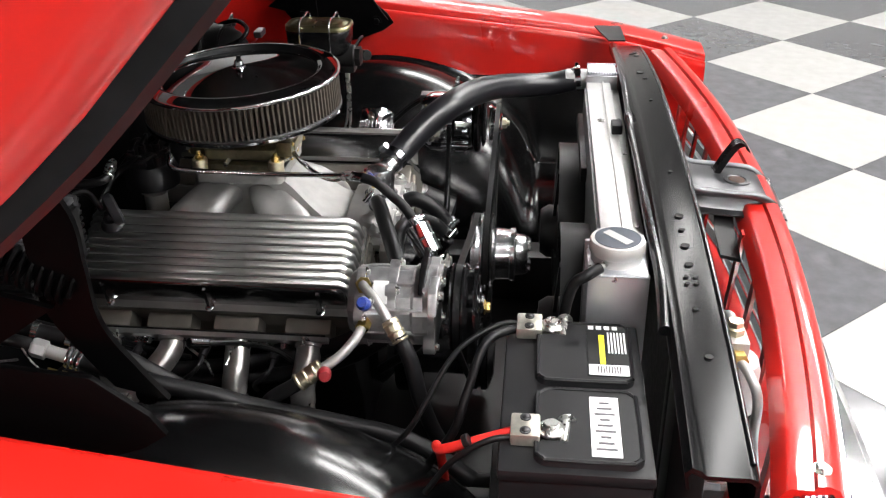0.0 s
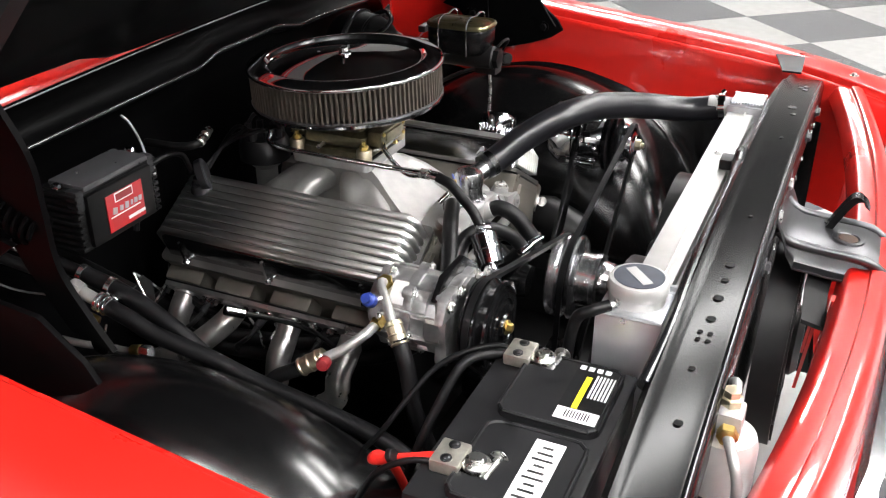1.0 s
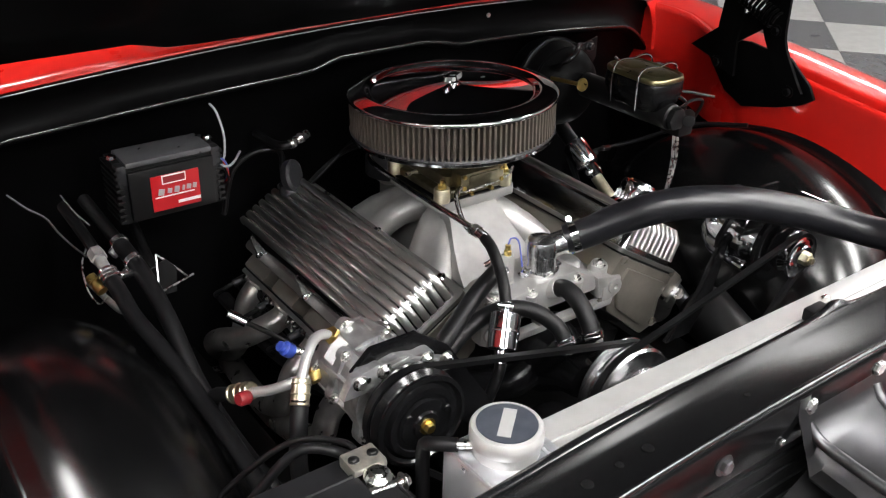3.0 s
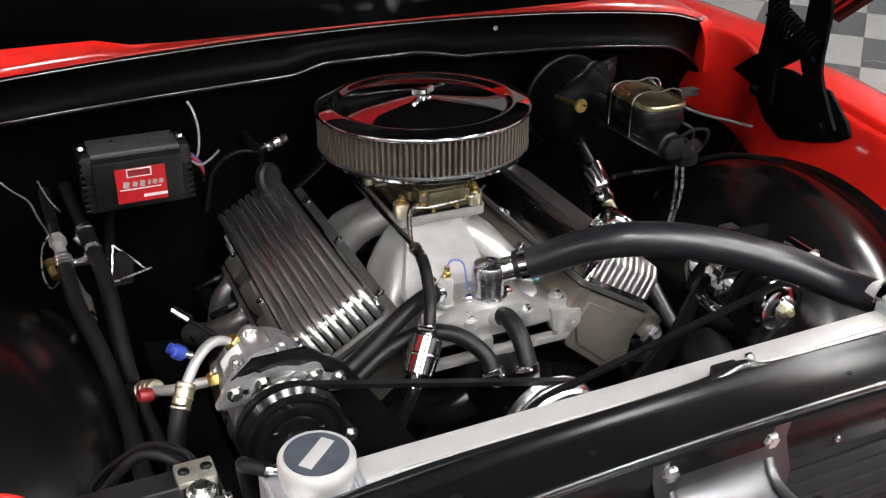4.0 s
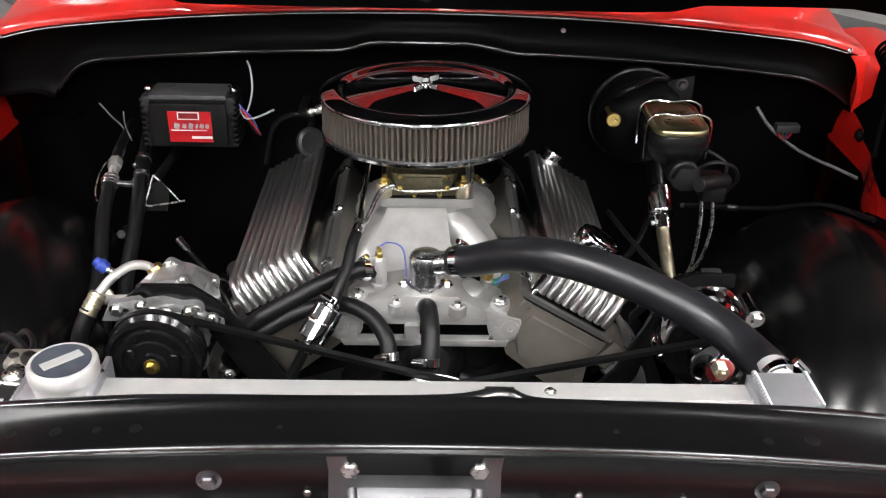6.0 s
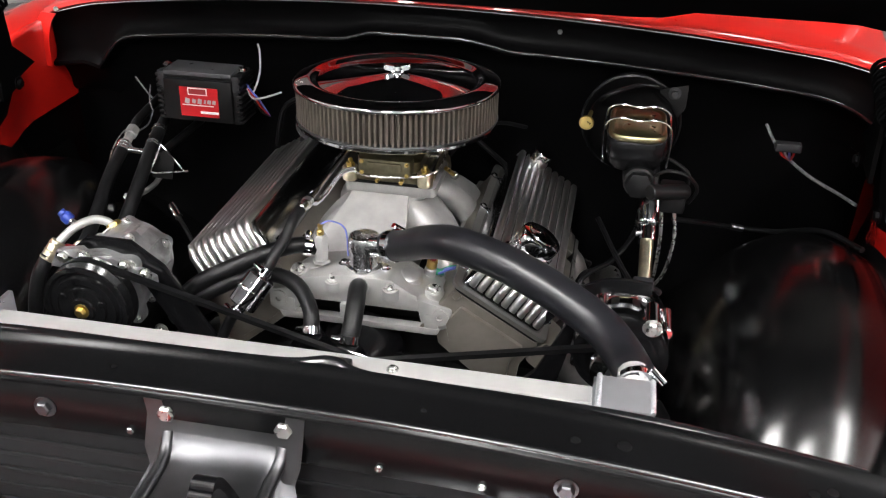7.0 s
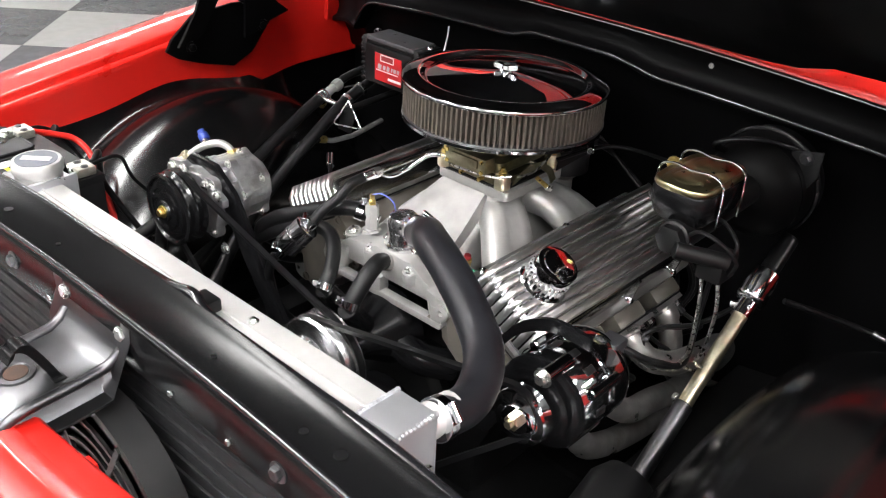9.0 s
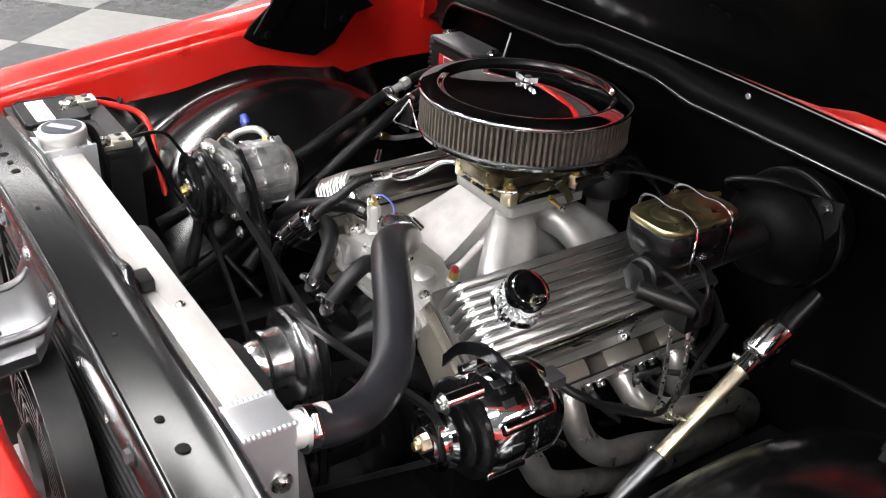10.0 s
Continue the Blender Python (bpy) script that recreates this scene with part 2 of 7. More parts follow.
def tube(points, r, seg=12, steps=8, bm=None, radii=None, squash=1.0):
    """A bent hose or pipe through points; radii: one for each point."""
    path = smooth_path(points, steps)
    n = len(path)
    own = bmesh.new()
    rings, up = [], None
    for i, c in enumerate(path):
        t = (path[min(i + 1, n - 1)] - path[max(i - 1, 0)]).normalized()
        if up is None:
            up = t.orthogonal().normalized()
        up = (up - t * up.dot(t)).normalized()
        side = t.cross(up)
        if radii:
            f = i / (n - 1) * (len(radii) - 1)
            k = min(int(f), len(radii) - 2)
            rr = radii[k] + (radii[k + 1] - radii[k]) * (f - k)
        else:
            rr = r
        rings.append([own.verts.new(c + rr * (math.cos(a) * up + squash * math.sin(a) * side)) for a in (2 * math.pi * k / seg for k in range(seg))])
    for a, b in zip(rings, rings[1:]):
        for k in range(seg):
            own.faces.new((a[k], a[(k + 1) % seg], b[(k + 1) % seg], b[k]))
    own.faces.new(rings[0][::-1]), own.faces.new(rings[-1])
    bmesh.ops.recalc_face_normals(own, faces=own.faces[:])
    return merge(bm, own)


def loft(rings, bm=None, caps=True, closed=True):
    """Skin over rings of points with the same count."""
    own = bmesh.new()
    vs = [[own.verts.new(p) for p in ring] for ring in rings]
    n = len(vs[0])
    for a, b in zip(vs, vs[1:]):
        for k in range(n if closed else n - 1):
            own.faces.new((a[k], a[(k + 1) % n], b[(k + 1) % n], b[k]))
    if caps and closed:
        own.faces.new(vs[0][::-1]), own.faces.new(vs[-1])
    bmesh.ops.recalc_face_normals(own, faces=own.faces[:])
    return merge(bm, own)


def prism(poly, y0, y1, bevel=0.0, bm=None, m=None):
    """Polygon of (x, z) drawn out along y."""
    own = bmesh.new()
    a = [own.verts.new((x, y0, z)) for x, z in poly]
    b = [own.verts.new((x, y1, z)) for x, z in poly]
    n = len(poly)
    for k in range(n):
        own.faces.new((a[k], a[(k + 1) % n], b[(k + 1) % n], b[k]))
    own.faces.new(a[::-1]), own.faces.new(b)
    bmesh.ops.recalc_face_normals(own, faces=own.faces[:])
    if bevel:
        bmesh.ops.bevel(own, geom=own.edges[:], offset=bevel, segments=2, profile=0.6, affect="EDGES")
    if m:
        own.transform(m)
    return merge(bm, own)


def rounded(cx, cy, z, hx, hy, r, seg=5):
    """Ring of a rounded rectangle at height z."""
    pts = []
    for qx, qy, a0 in ((1, 1, 0), (-1, 1, 90), (-1, -1, 180), (1, -1, 270)):
        for k in range(seg + 1):
            a = radians(a0 + 90 * k / seg)
            pts.append(V(cx + qx * (hx - r) + r * math.cos(a), cy + qy * (hy - r) + r * math.sin(a), z))
    return pts


def hexbolt(at, axis, r=0.008, h=0.007, bm=None, washer=True):
    """A hexagon bolt head with a washer."""
    prof = [(r * 1.45, 0), (r * 1.45, 0.0015)] if washer else []
    own = lathe([*prof, (r * 1.0, 0.0016)], at, axis, 16) if washer else None
    own = lathe([(r, 0.001), (r, h * 0.8), (r * 0.8, h)], at, axis, 6, own)
    return merge(bm, own)


def strip(points, width_dir, width, thick, normal, bm=None):
    """A flat bar along points."""
    w, n = Vector(width_dir).normalized() * width / 2, Vector(normal).normalized() * thick / 2
    return loft([[Vector(p) - w - n, Vector(p) + w - n, Vector(p) + w + n, Vector(p) - w + n] for p in points], bm)


def plate(poly, thick, m, bevel=0.0, bm=None):
    """Flat polygon of (u, v) of some thickness, placed by the matrix m."""
    own = bmesh.new()
    a = [own.verts.new((u, v, 0)) for u, v in poly]
    b = [own.verts.new((u, v, thick)) for u, v in poly]
    n = len(poly)
    for k in range(n):
        own.faces.new((a[k], a[(k + 1) % n], b[(k + 1) % n], b[k]))
    own.faces.new(a[::-1]), own.faces.new(b)
    bmesh.ops.recalc_face_normals(own, faces=own.faces[:])
    if bevel:
        bmesh.ops.bevel(own, geom=own.edges[:], offset=bevel, segments=2, profile=0.6, affect="EDGES")
    own.transform(m)
    return merge(bm, own)


def thing(name, at, label, category, group="", kind=""):
    ob = new(name)
    ob.empty_display_size = 0.05
    ob.location = at
    return tagged(ob, label, category, group, kind)


def part(name, bm, mat, parent=None, label="", smooth=True, angle=38):
    """One mesh object, in world coordinates, under a thing or a part."""
    me = bpy.data.meshes.new(name)
    if smooth:
        for f in bm.faces:
            f.smooth = True
        limit = radians(angle)
        for e in bm.edges:
            if len(e.link_faces) == 2 and e.calc_face_angle(0) > limit:
                e.smooth = False
    bm.to_mesh(me)
    bm.free()
    me.materials.append(mat)
    ob = new(name, me)
    if parent is not None:
        ob.parent = parent
        root = parent.parent if parent.parent else parent
        ob.matrix_parent_inverse = Matrix.Translation(-root.location) if parent.parent is None else Matrix()
    return tagged(ob, label)


def whole(name, bm, mat, label, category, group="", kind="", smooth=True, angle=38):
    return tagged(part(name, bm, mat, None, "", smooth, angle), label, category, group, kind)


def shared(name, mesh, parent, m):
    """One more object on an existing mesh."""
    ob = new(name, mesh)
    ob.parent = parent
    root = parent.parent if parent.parent else parent
    ob.matrix_parent_inverse = Matrix.Translation(-root.location) if parent.parent is None else Matrix()
    ob.matrix_basis = m
    return ob


# ---- the showroom ----
TILE = 0.648
E1, E2 = V(0.668, -0.744, 0), V(0.744, 0.668, 0)
CORNER = V(2.966, -1.844, 0)


def build_floor():
    bed = bmesh.new()
    bmesh.ops.create_grid(bed, x_segments=1, y_segments=1, size=30)
    bed.transform(Matrix.Translation((0, 0, -0.006)))
    floor = whole("floor", bed, GROUT, "checkered showroom floor of pale grey and charcoal vinyl tiles", "floor", kind="structure", smooth=False)
    t = box((0, 0, -0.0015), (TILE - 0.003, TILE - 0.003, 0.005), bevel=0.0012)
    me = bpy.data.meshes.new("tile")
    t.to_mesh(me)
    t.free()
    meshes = {}
    for key, mat in ((0, TILE_DARK), (1, TILE_LIGHT)):
        meshes[key] = me.copy()
        meshes[key].materials.append(mat)
    turn = Matrix.Rotation(math.atan2(E1.y, E1.x), 4, "Z")
    cells = []
    for i in range(-26, 27):
        for j in range(-26, 27):
            c = CORNER + E1 * TILE * (i + 0.5) + E2 * TILE * (j + 0.5)
            cells.append(((c - V(1.2, -0.9, 0)).length, i, j, c))
    cells.sort(key=lambda q: q[0])
    rest = {0: bmesh.new(), 1: bmesh.new()}
    for n, (d, i, j, c) in enumerate(cells):
        key = (i + j + 1) % 2
        if n < 300:
            shared("floor_tile", meshes[key], floor, Matrix.Translation(c) @ turn)
        elif d < 13:
            h = TILE / 2 - 0.0015
            rest[key].faces.new([rest[key].verts.new(c + E1 * a * h + E2 * b * h + V(0, 0, 0.001)) for a, b in ((-1, -1), (1, -1), (1, 1), (-1, 1))])
    for key, mat in ((0, TILE_DARK), (1, TILE_LIGHT)):
        bmesh.ops.recalc_face_normals(rest[key], faces=rest[key].faces[:])
        tagged(part("far_tiles", rest[key], mat, floor, smooth=False), kind="stuff")


def build_room():
    for name, c, s in (("wall_north", (0, 9.1, 2.3), (22.2, 0.2, 4.6)), ("wall_south", (0, -11.1, 2.3), (22.2, 0.2, 4.6)),
                       ("wall_east", (11.1, -1, 2.3), (0.2, 20, 4.6)), ("wall_west", (-11.1, -1, 2.3), (0.2, 20, 4.6))):
        whole(name, box(c, s), WALL_PAINT, "plain grey painted showroom wall", "wall", kind="structure", smooth=False)
    whole("ceiling", box((0, -1, 4.7), (22.4, 20.4, 0.2)), CEIL_PAINT, "dark painted showroom ceiling", "ceiling", kind="structure", smooth=False)


def build_lights():
    """Rows of long ceiling panel lights."""
    root = thing("ceiling_light", (0, 0, 4.2), "long white panel light hung from the ceiling", "ceiling light", "ceiling panel lights")
    frame_bm = prism([(-0.29, 4.2), (0.29, 4.2), (0.24, 4.27), (-0.24, 4.27)], -1.22, 1.22, 0.006)
    for y in (-0.9, 0.9):
        rod((0, y, 4.26), (0, y, 5.1), 0.004, bm=frame_bm)
    part("frame", frame_bm, WALL_PAINT, root)
    diff = prism([(-0.27, 4.198), (-0.25, 4.185), (0.25, 4.185), (0.27, 4.198)], -1.2, 1.2, 0.004)
    part("diffuser", diff, LAMP, root, "lit white diffuser")
    first = True
    for x, y in ((-1.6, -2.7), (1.6, -2.7), (0.0, -3.6), (-2.0, -0.9), (3.1, -1.5), (0.0, -6.0), (-5.0, -4.2), (5.0, -4.2), (5.4, 1.6), (7.7, 0.2), (-6.6, 2.6), (-8.2, -1.6), (-2.6, -8.3), (0.6, -8.6), (3.6, -8.3)):
        m = Matrix.Translation((x, y, 3.7))
        if first:
            root.matrix_basis = m
            first = False
        else:
            copy_thing(root, m)


build_floor()
build_room()
build_lights()


# ---- the truck: body panels round the engine bay ----
truck = thing("pickup_truck", (0, 0, 0), "bright red classic pickup truck with its hood propped wide open", "truck")


def step(x, a, b):
    t = min(1, max(0, (x - a) / (b - a)))
    return t * t * (3 - 2 * t)


def fender(side):
    """Front wing: inner wall, rolled lip, crowned top and outer side, drawn along its length."""
    rings = []
    for k in range(29):
        y = 0.62 - 1.56 * k / 28
        f = max(0.0, (-0.62 - y) / 0.32)
        pull = 0.085 * f * f
        rise = 0.008 + 0.105 * (min(y, 0.32) + 0.744) if side > 0 else -0.026 + 0.135 * (min(y, 0.32) + 0.657)
        back = step(y, 0.08, 0.30)
        x0 = (0.845 if side > 0 else 0.872) - pull + (0.075 if side > 0 else 0.05) * back
        drop = 0.018 * step(y, 0.0, 0.22)
        prof = [(x0 - 0.010, 0.755 - rise), (x0 - 0.006, 0.832), (x0 - 0.005, 0.841), (x0 - 0.001, 0.847), (x0 + 0.006, 0.848), (x0 + 0.010, 0.845), (x0 + 0.013, 0.846), (x0 + 0.014, 0.858 - drop), (x0 + 0.017, 0.862 - drop), (x0 + 0.022, 0.863 - drop),
                (x0 + 0.060, 0.868 - drop), (x0 + 0.100, 0.869 - drop), (x0 + 0.135, 0.860 - drop), (x0 + 0.160, 0.838 - drop), (x0 + 0.172, 0.79), (x0 + 0.168, 0.66), (x0 + 0.162, 0.48),
                (x0 + 0.155, 0.48), (x0 + 0.160, 0.66), (x0 + 0.163, 0.785), (x0 + 0.150, 0.832 - drop), (x0 + 0.128, 0.853 - drop), (x0 + 0.097, 0.862 - drop), (x0 + 0.062, 0.861 - drop), (x0 + 0.026, 0.856 - drop), (x0 + 0.019, 0.842), (x0 + 0.004, 0.840), (x0 - 0.004, 0.755 - rise)]
        rings.append([V(side * px, y, pz + rise - 0.012 * f) for px, pz in prof])
    bm = loft(rings)
    part("cowl_apron", box((side * 0.9385, 0.44, 0.62), (0.004, 0.42, 0.42), bevel=0.001), FIREWALL_BLACK, truck, "black apron between fender and firewall")
    p = part("fender", bm, RED, truck, "glossy red front fender with a rolled inner lip", angle=50)
    part("bolt", hexbolt((side * 0.80, -0.84, 0.871), (0, 0, 1), 0.007, 0.006), STEEL, p)
    return p


def inner_fender(side):
    """Black wheelhouse liner: an arched dome over the wheel that rolls down to the frame."""
    rings = []
    for k in range(57):
        y = 0.46 - 1.25 * k / 56
        ring = []
        arch = max(0.0, 1 - ((y + 0.12) / 0.39) ** 2) ** 0.6
        crest = 0.54 + 0.275 * arch
        edge = (0.807 if side > 0 else 0.773) + (0.024 if side > 0 else 0.035) * math.exp(-((y + 0.12) / 0.14) ** 2)
        wide = 0.38 + 0.10 * step(y, 0.06, 0.30)
        for i in range(29):
            u = i / 28
            x = 0.482 + wide * (1 - u)
            if u < 0.12:
                z = edge + (crest - 0.035 - edge) * (u / 0.12) ** 0.8
            elif u < 0.36:
                z = crest - 0.035 * ((0.36 - u) / 0.24) ** 2
            else:
                q = (u - 0.36) / 0.64
                z = crest - (crest - 0.36) * (1 - math.sqrt(max(0.0, 1 - q * q * 0.999)) if q < 1 else 1)
            ring.append(V(side * x, y, z))
        rings.append(ring)
    bm = loft(rings, closed=False)
    bmesh.ops.solidify(bm, geom=bm.faces[:], thickness=0.003)
    p = part("inner_fender", bm, LINER_BLACK, truck, "black wheelhouse liner arched over the wheel", angle=80)
    return p


def ycowl(x):
    return 0.193 + 0.16 * (x / 0.8) ** 2


def zcowl(x):
    return 1.103 - 0.145 * x * x


def zseam(x):
    return 1.027 - 0.15 * x * x + 0.015 * (step(x, -0.17, -0.10) - step(x, 0.085, 0.16)) - 0.040 * (max(0.0, x - 0.74) / 0.15) ** 2 - 0.050 * (max(0.0, -x - 0.655) / 0.09) ** 2 * step(x, -0.80, -0.74) - 0.05 * step(-x, 0.74, 0.80)


def build_firewall():
    rings, cowl, lip = [], [], []
    for k in range(73):
        x = -0.915 + 1.83 * k / 72
        y, zt, zs = ycowl(x), zcowl(x), zseam(x)
        zt -= 0.014 * max(0, (abs(x) - 0.74) / 0.16) ** 2
        rings.append([V(x, y + 0.006, zt), V(x, y + 0.022, zt - 0.02), V(x, y + 0.026, zs + 0.028), V(x, y + 0.018, zs + 0.010), V(x, y + 0.002, zs + 0.004), V(x, y + 0.001, zs - 0.003), V(x, y + 0.008, zs - 0.008),
                      V(x, y + 0.042, zs - 0.012), V(x, y + 0.062, zs - 0.05), V(x, y + 0.066, zs - 0.075), V(x, y + 0.075, zs - 0.085), V(x, y + 0.082, 0.80), V(x, y + 0.085, 0.62), V(x, y + 0.10, 0.40)])
        w = 0.018 + 0.062 * step(abs(x), 0.42, 0.47)
        tl = 0.008 + 0.007 * step(abs(x), 0.42, 0.47)
        cowl.append([V(x, y + 0.006, zt - 0.004), V(x, y - 0.002, zt + 0.001), V(x, y - 0.001, zt + 0.6 * tl), V(x, y + 0.006, zt + tl), V(x, y + w, zt + tl + 0.1 * (w - 0.01)), V(x, y + w + 0.004, zt + 0.7 * tl), V(x, 0.66, zt + tl + 0.03), V(x, 0.66, zt), V(x, y + 0.02, zt - 0.004)])
        lip.append(V(x, y - 0.0035, zt - 0.0035))
    bm = loft(rings, closed=False)
    bmesh.ops.solidify(bm, geom=bm.faces[:], thickness=-0.003)
    fw = part("firewall", bm, FIREWALL_BLACK, truck, "black painted firewall with a raised pressed ridge", angle=50)
    part("cowl", loft(cowl), RED, truck, "red cowl panel edge above the firewall", angle=45)
    part("sealant_bead", tube([p for p in lip[2:71:4]], 0.0013, 6, 4), WHITE_WIRE, fw, "pale edge line under the cowl")
    ridge = [V(x, ycowl(x) + 0.0025, zseam(x) + 0.001) for x in [-0.745 + 0.0455 * k for k in range(37)]]
    part("pressed_ridge", tube(ridge, 0.0034, 10, 3), SEAM_BLACK, fw, "pressed ridge along the firewall")
    lower = [V(x, ycowl(x) + 0.040, zseam(x) - 0.012) for x in [-0.70 + 0.0464 * k for k in range(31)]]
    part("pressed_ridge", tube(lower, 0.0045, 10, 3), BLACK_SATIN, fw, "second pressed ridge below the first")
    part("rivet", hexbolt((0.252, ycowl(0.252) + 0.024, zcowl(0.252) - 0.033), (0, -1, 0), 0.005, 0.004, washer=False), STEEL, fw)
    for side in (-1, 1):
        pts = [V(side * 0.895, ycowl(0.895) - 0.004, zcowl(0.895) - 0.012), V(side * 0.912, ycowl(0.9) - 0.004, zcowl(0.9) - 0.035), V(side * 0.920, ycowl(0.9) - 0.010, zcowl(0.9) - 0.075), V(side * 0.918, ycowl(0.9) - 0.016, zcowl(0.9) - 0.13)]
        part("cowl_end", strip(smooth_path(pts, 6), (1, 0.25 * side, 0), 0.042, 0.005, (0, -1, 0)), RED, truck, "red cowl end curling down to the fender", angle=50)
        part("rivet", hexbolt((side * 0.865, ycowl(0.865) - 0.006, zcowl(0.865) - 0.006), (0, -1, 0.3), 0.006, 0.005, washer=False), STEEL, fw)
    return fw


HOOD_DIR = V(0, -0.735, 0.678)
HOOD_UP = V(0, 0.678, 0.735)


def build_hood():
    """Hood shell: red skin with deep rolled sides, black braced underside."""
    base = V(0, 0.154, 1.133)

    def P(x, s, h):
        notch = 0.014 * step(abs(x), 0.42, 0.46) * max(0.0, 1 - s / 0.3)
        return base + V(x, 0, notch) + HOOD_DIR * s + HOOD_UP * h

    outer = []
    for k in range(15):
        s = -0.02 + 1.34 * k / 14
        crown = 0.03 * math.sin(math.pi * min(1, max(0, s / 1.34)))
        d = 0.117 - 0.07 * max(0, s - 0.35)
        prof = [(0.945, -d), (0.958, -d + 0.012), (0.962, -d * 0.55), (0.95, -0.04), (0.91, 0.005), (0.84, 0.03), (0.6, 0.05 + crown), (0.3, 0.06 + crown), (0.0, 0.062 + crown)]
        full = prof + [(-x, h) for x, h in prof[-2::-1]]
        inner = [(x * 0.985 - math.copysign(0.012, x), h - 0.012) for x, h in full[::-1]]
        outer.append([P(x, s, h) for x, h in full + inner])
    hood = part("hood", loft(outer), RED, truck, "open red hood, underside black and braced", angle=50)
    pan = []
    for k in range(29):
        s = -0.005 + 1.295 * k / 28
        ring = []
        for i in range(33):
            x = -0.86 + 1.72 * i / 32
            rib = 0.022 if (abs(abs(x) - 0.45) < 0.06 or abs(x) > 0.74 or s < 0.10 or s > 1.18) else 0.0
            ring.append(P(x, s, 0.012 - rib - 0.03 * max(0, (abs(x) - 0.72) / 0.14) ** 2))
        pan.append(ring)
    bm = loft(pan, closed=False)
    bmesh.ops.solidify(bm, geom=bm.faces[:], thickness=0.004)
    part("inner_panel", bm, HOOD_BLACK, hood, "gloss black braced hood underside", angle=60)
    for side in (-1, 1):
        rings = []
        for k in range(25):
            s = 0.02 + 1.26 * k / 24
            d = 0.117 - 0.07 * max(0, s - 0.35)
            rings.append([P(side * x, s, h - d) for x, h in ((0.948, 0.006), (0.950, -0.018), (0.942, -0.026), (0.932, -0.018), (0.930, 0.006))])
        part("seal_strip", loft(rings), RUBBER, hood, "black rubber edge seal")


def hinge(side):
    """Folding hood hinge: base plate on the fender, two curved arms, cross link and coil spring."""
    lift = V(0, -0.022, 0.022)
    turn = Matrix.Rotation(radians(90), 4, "Z")
    x = side * 0.79
    root = part("hood_hinge", prism([(-0.128, 0.870), (-0.10, 0.850), (-0.042, 0.828), (0.046, 0.804), (0.10, 0.828), (0.156, 0.893), (0.145, 0.94), (0.052, 0.95), (-0.055, 0.940), (-0.112, 0.895)], -0.004, 0.004, 0.002,
                m=Matrix.Translation(V(side * 0.828, 0, 0) + lift) @ turn), FIREWALL_BLACK, truck, "black folding hood hinge with coil spring")
    front = [(x, -0.09, 0.895), (x, -0.065, 0.93), (x, -0.03, 0.99), (x, -0.025, 1.06), (x, -0.02, 1.12), (x, 0.02, 1.19), (x, 0.07, 1.25)]
    rear = [(x + side * 0.012, 0.09, 0.88), (x + side * 0.012, 0.095, 0.96), (x + side * 0.012, 0.09, 1.03), (x + side * 0.012, 0.10, 1.10), (x + side * 0.012, 0.12, 1.18), (x + side * 0.012, 0.15, 1.24)]
    cross = [(x + side * 0.020, 0.165, 0.905), (x + side * 0.020, 0.092, 0.963), (x + side * 0.020, 0.010, 1.02)]
    front, rear, cross = ([V(*p) + lift for p in q] for q in (front, rear, cross))
    for pts, w in ((front, 0.060), (rear, 0.055), (cross, 0.064)):
        part("hinge_arm", strip(smooth_path(pts, 6), (0, 1, 0.25), w, 0.008, (1, 0, 0)), FIREWALL_BLACK, root)
    part("hood_bracket", strip([(x, 0.17, 1.22), (x, 0.08, 1.295), (x, -0.02, 1.385)], (0, 0.7, 0.7), 0.05, 0.008, (1, 0, 0)), FIREWALL_BLACK, root)
    coil = []
    a, b = V(x - side * 0.006, -0.057, 1.042), V(x - side * 0.006, 0.063, 1.092)
    ax = axes_to(b - a)
    for k in range(12 * 8):
        t = k / (12 * 8 - 1)
        coil.append(a + (b - a) * t + ax @ V(0.019 * math.cos(k * math.pi / 4), 0.019 * math.sin(k * math.pi / 4), 0))
    part("spring", tube(coil, 0.0034, 6, 2), FIREWALL_BLACK, root, "black coil spring")
    for y, z in ((-0.09, 0.885), (0.10, 0.90), (-0.035, 1.0), (0.065, 1.06)):
        part("hinge_bolt", hexbolt(V(x - side * 0.006, y, z) + lift, (-side, 0, 0), 0.009, 0.008), FIREWALL_BLACK, root)


def zsup(x):
    return 0.932 - 0.05 * (abs(x) / 0.69) ** 2.2


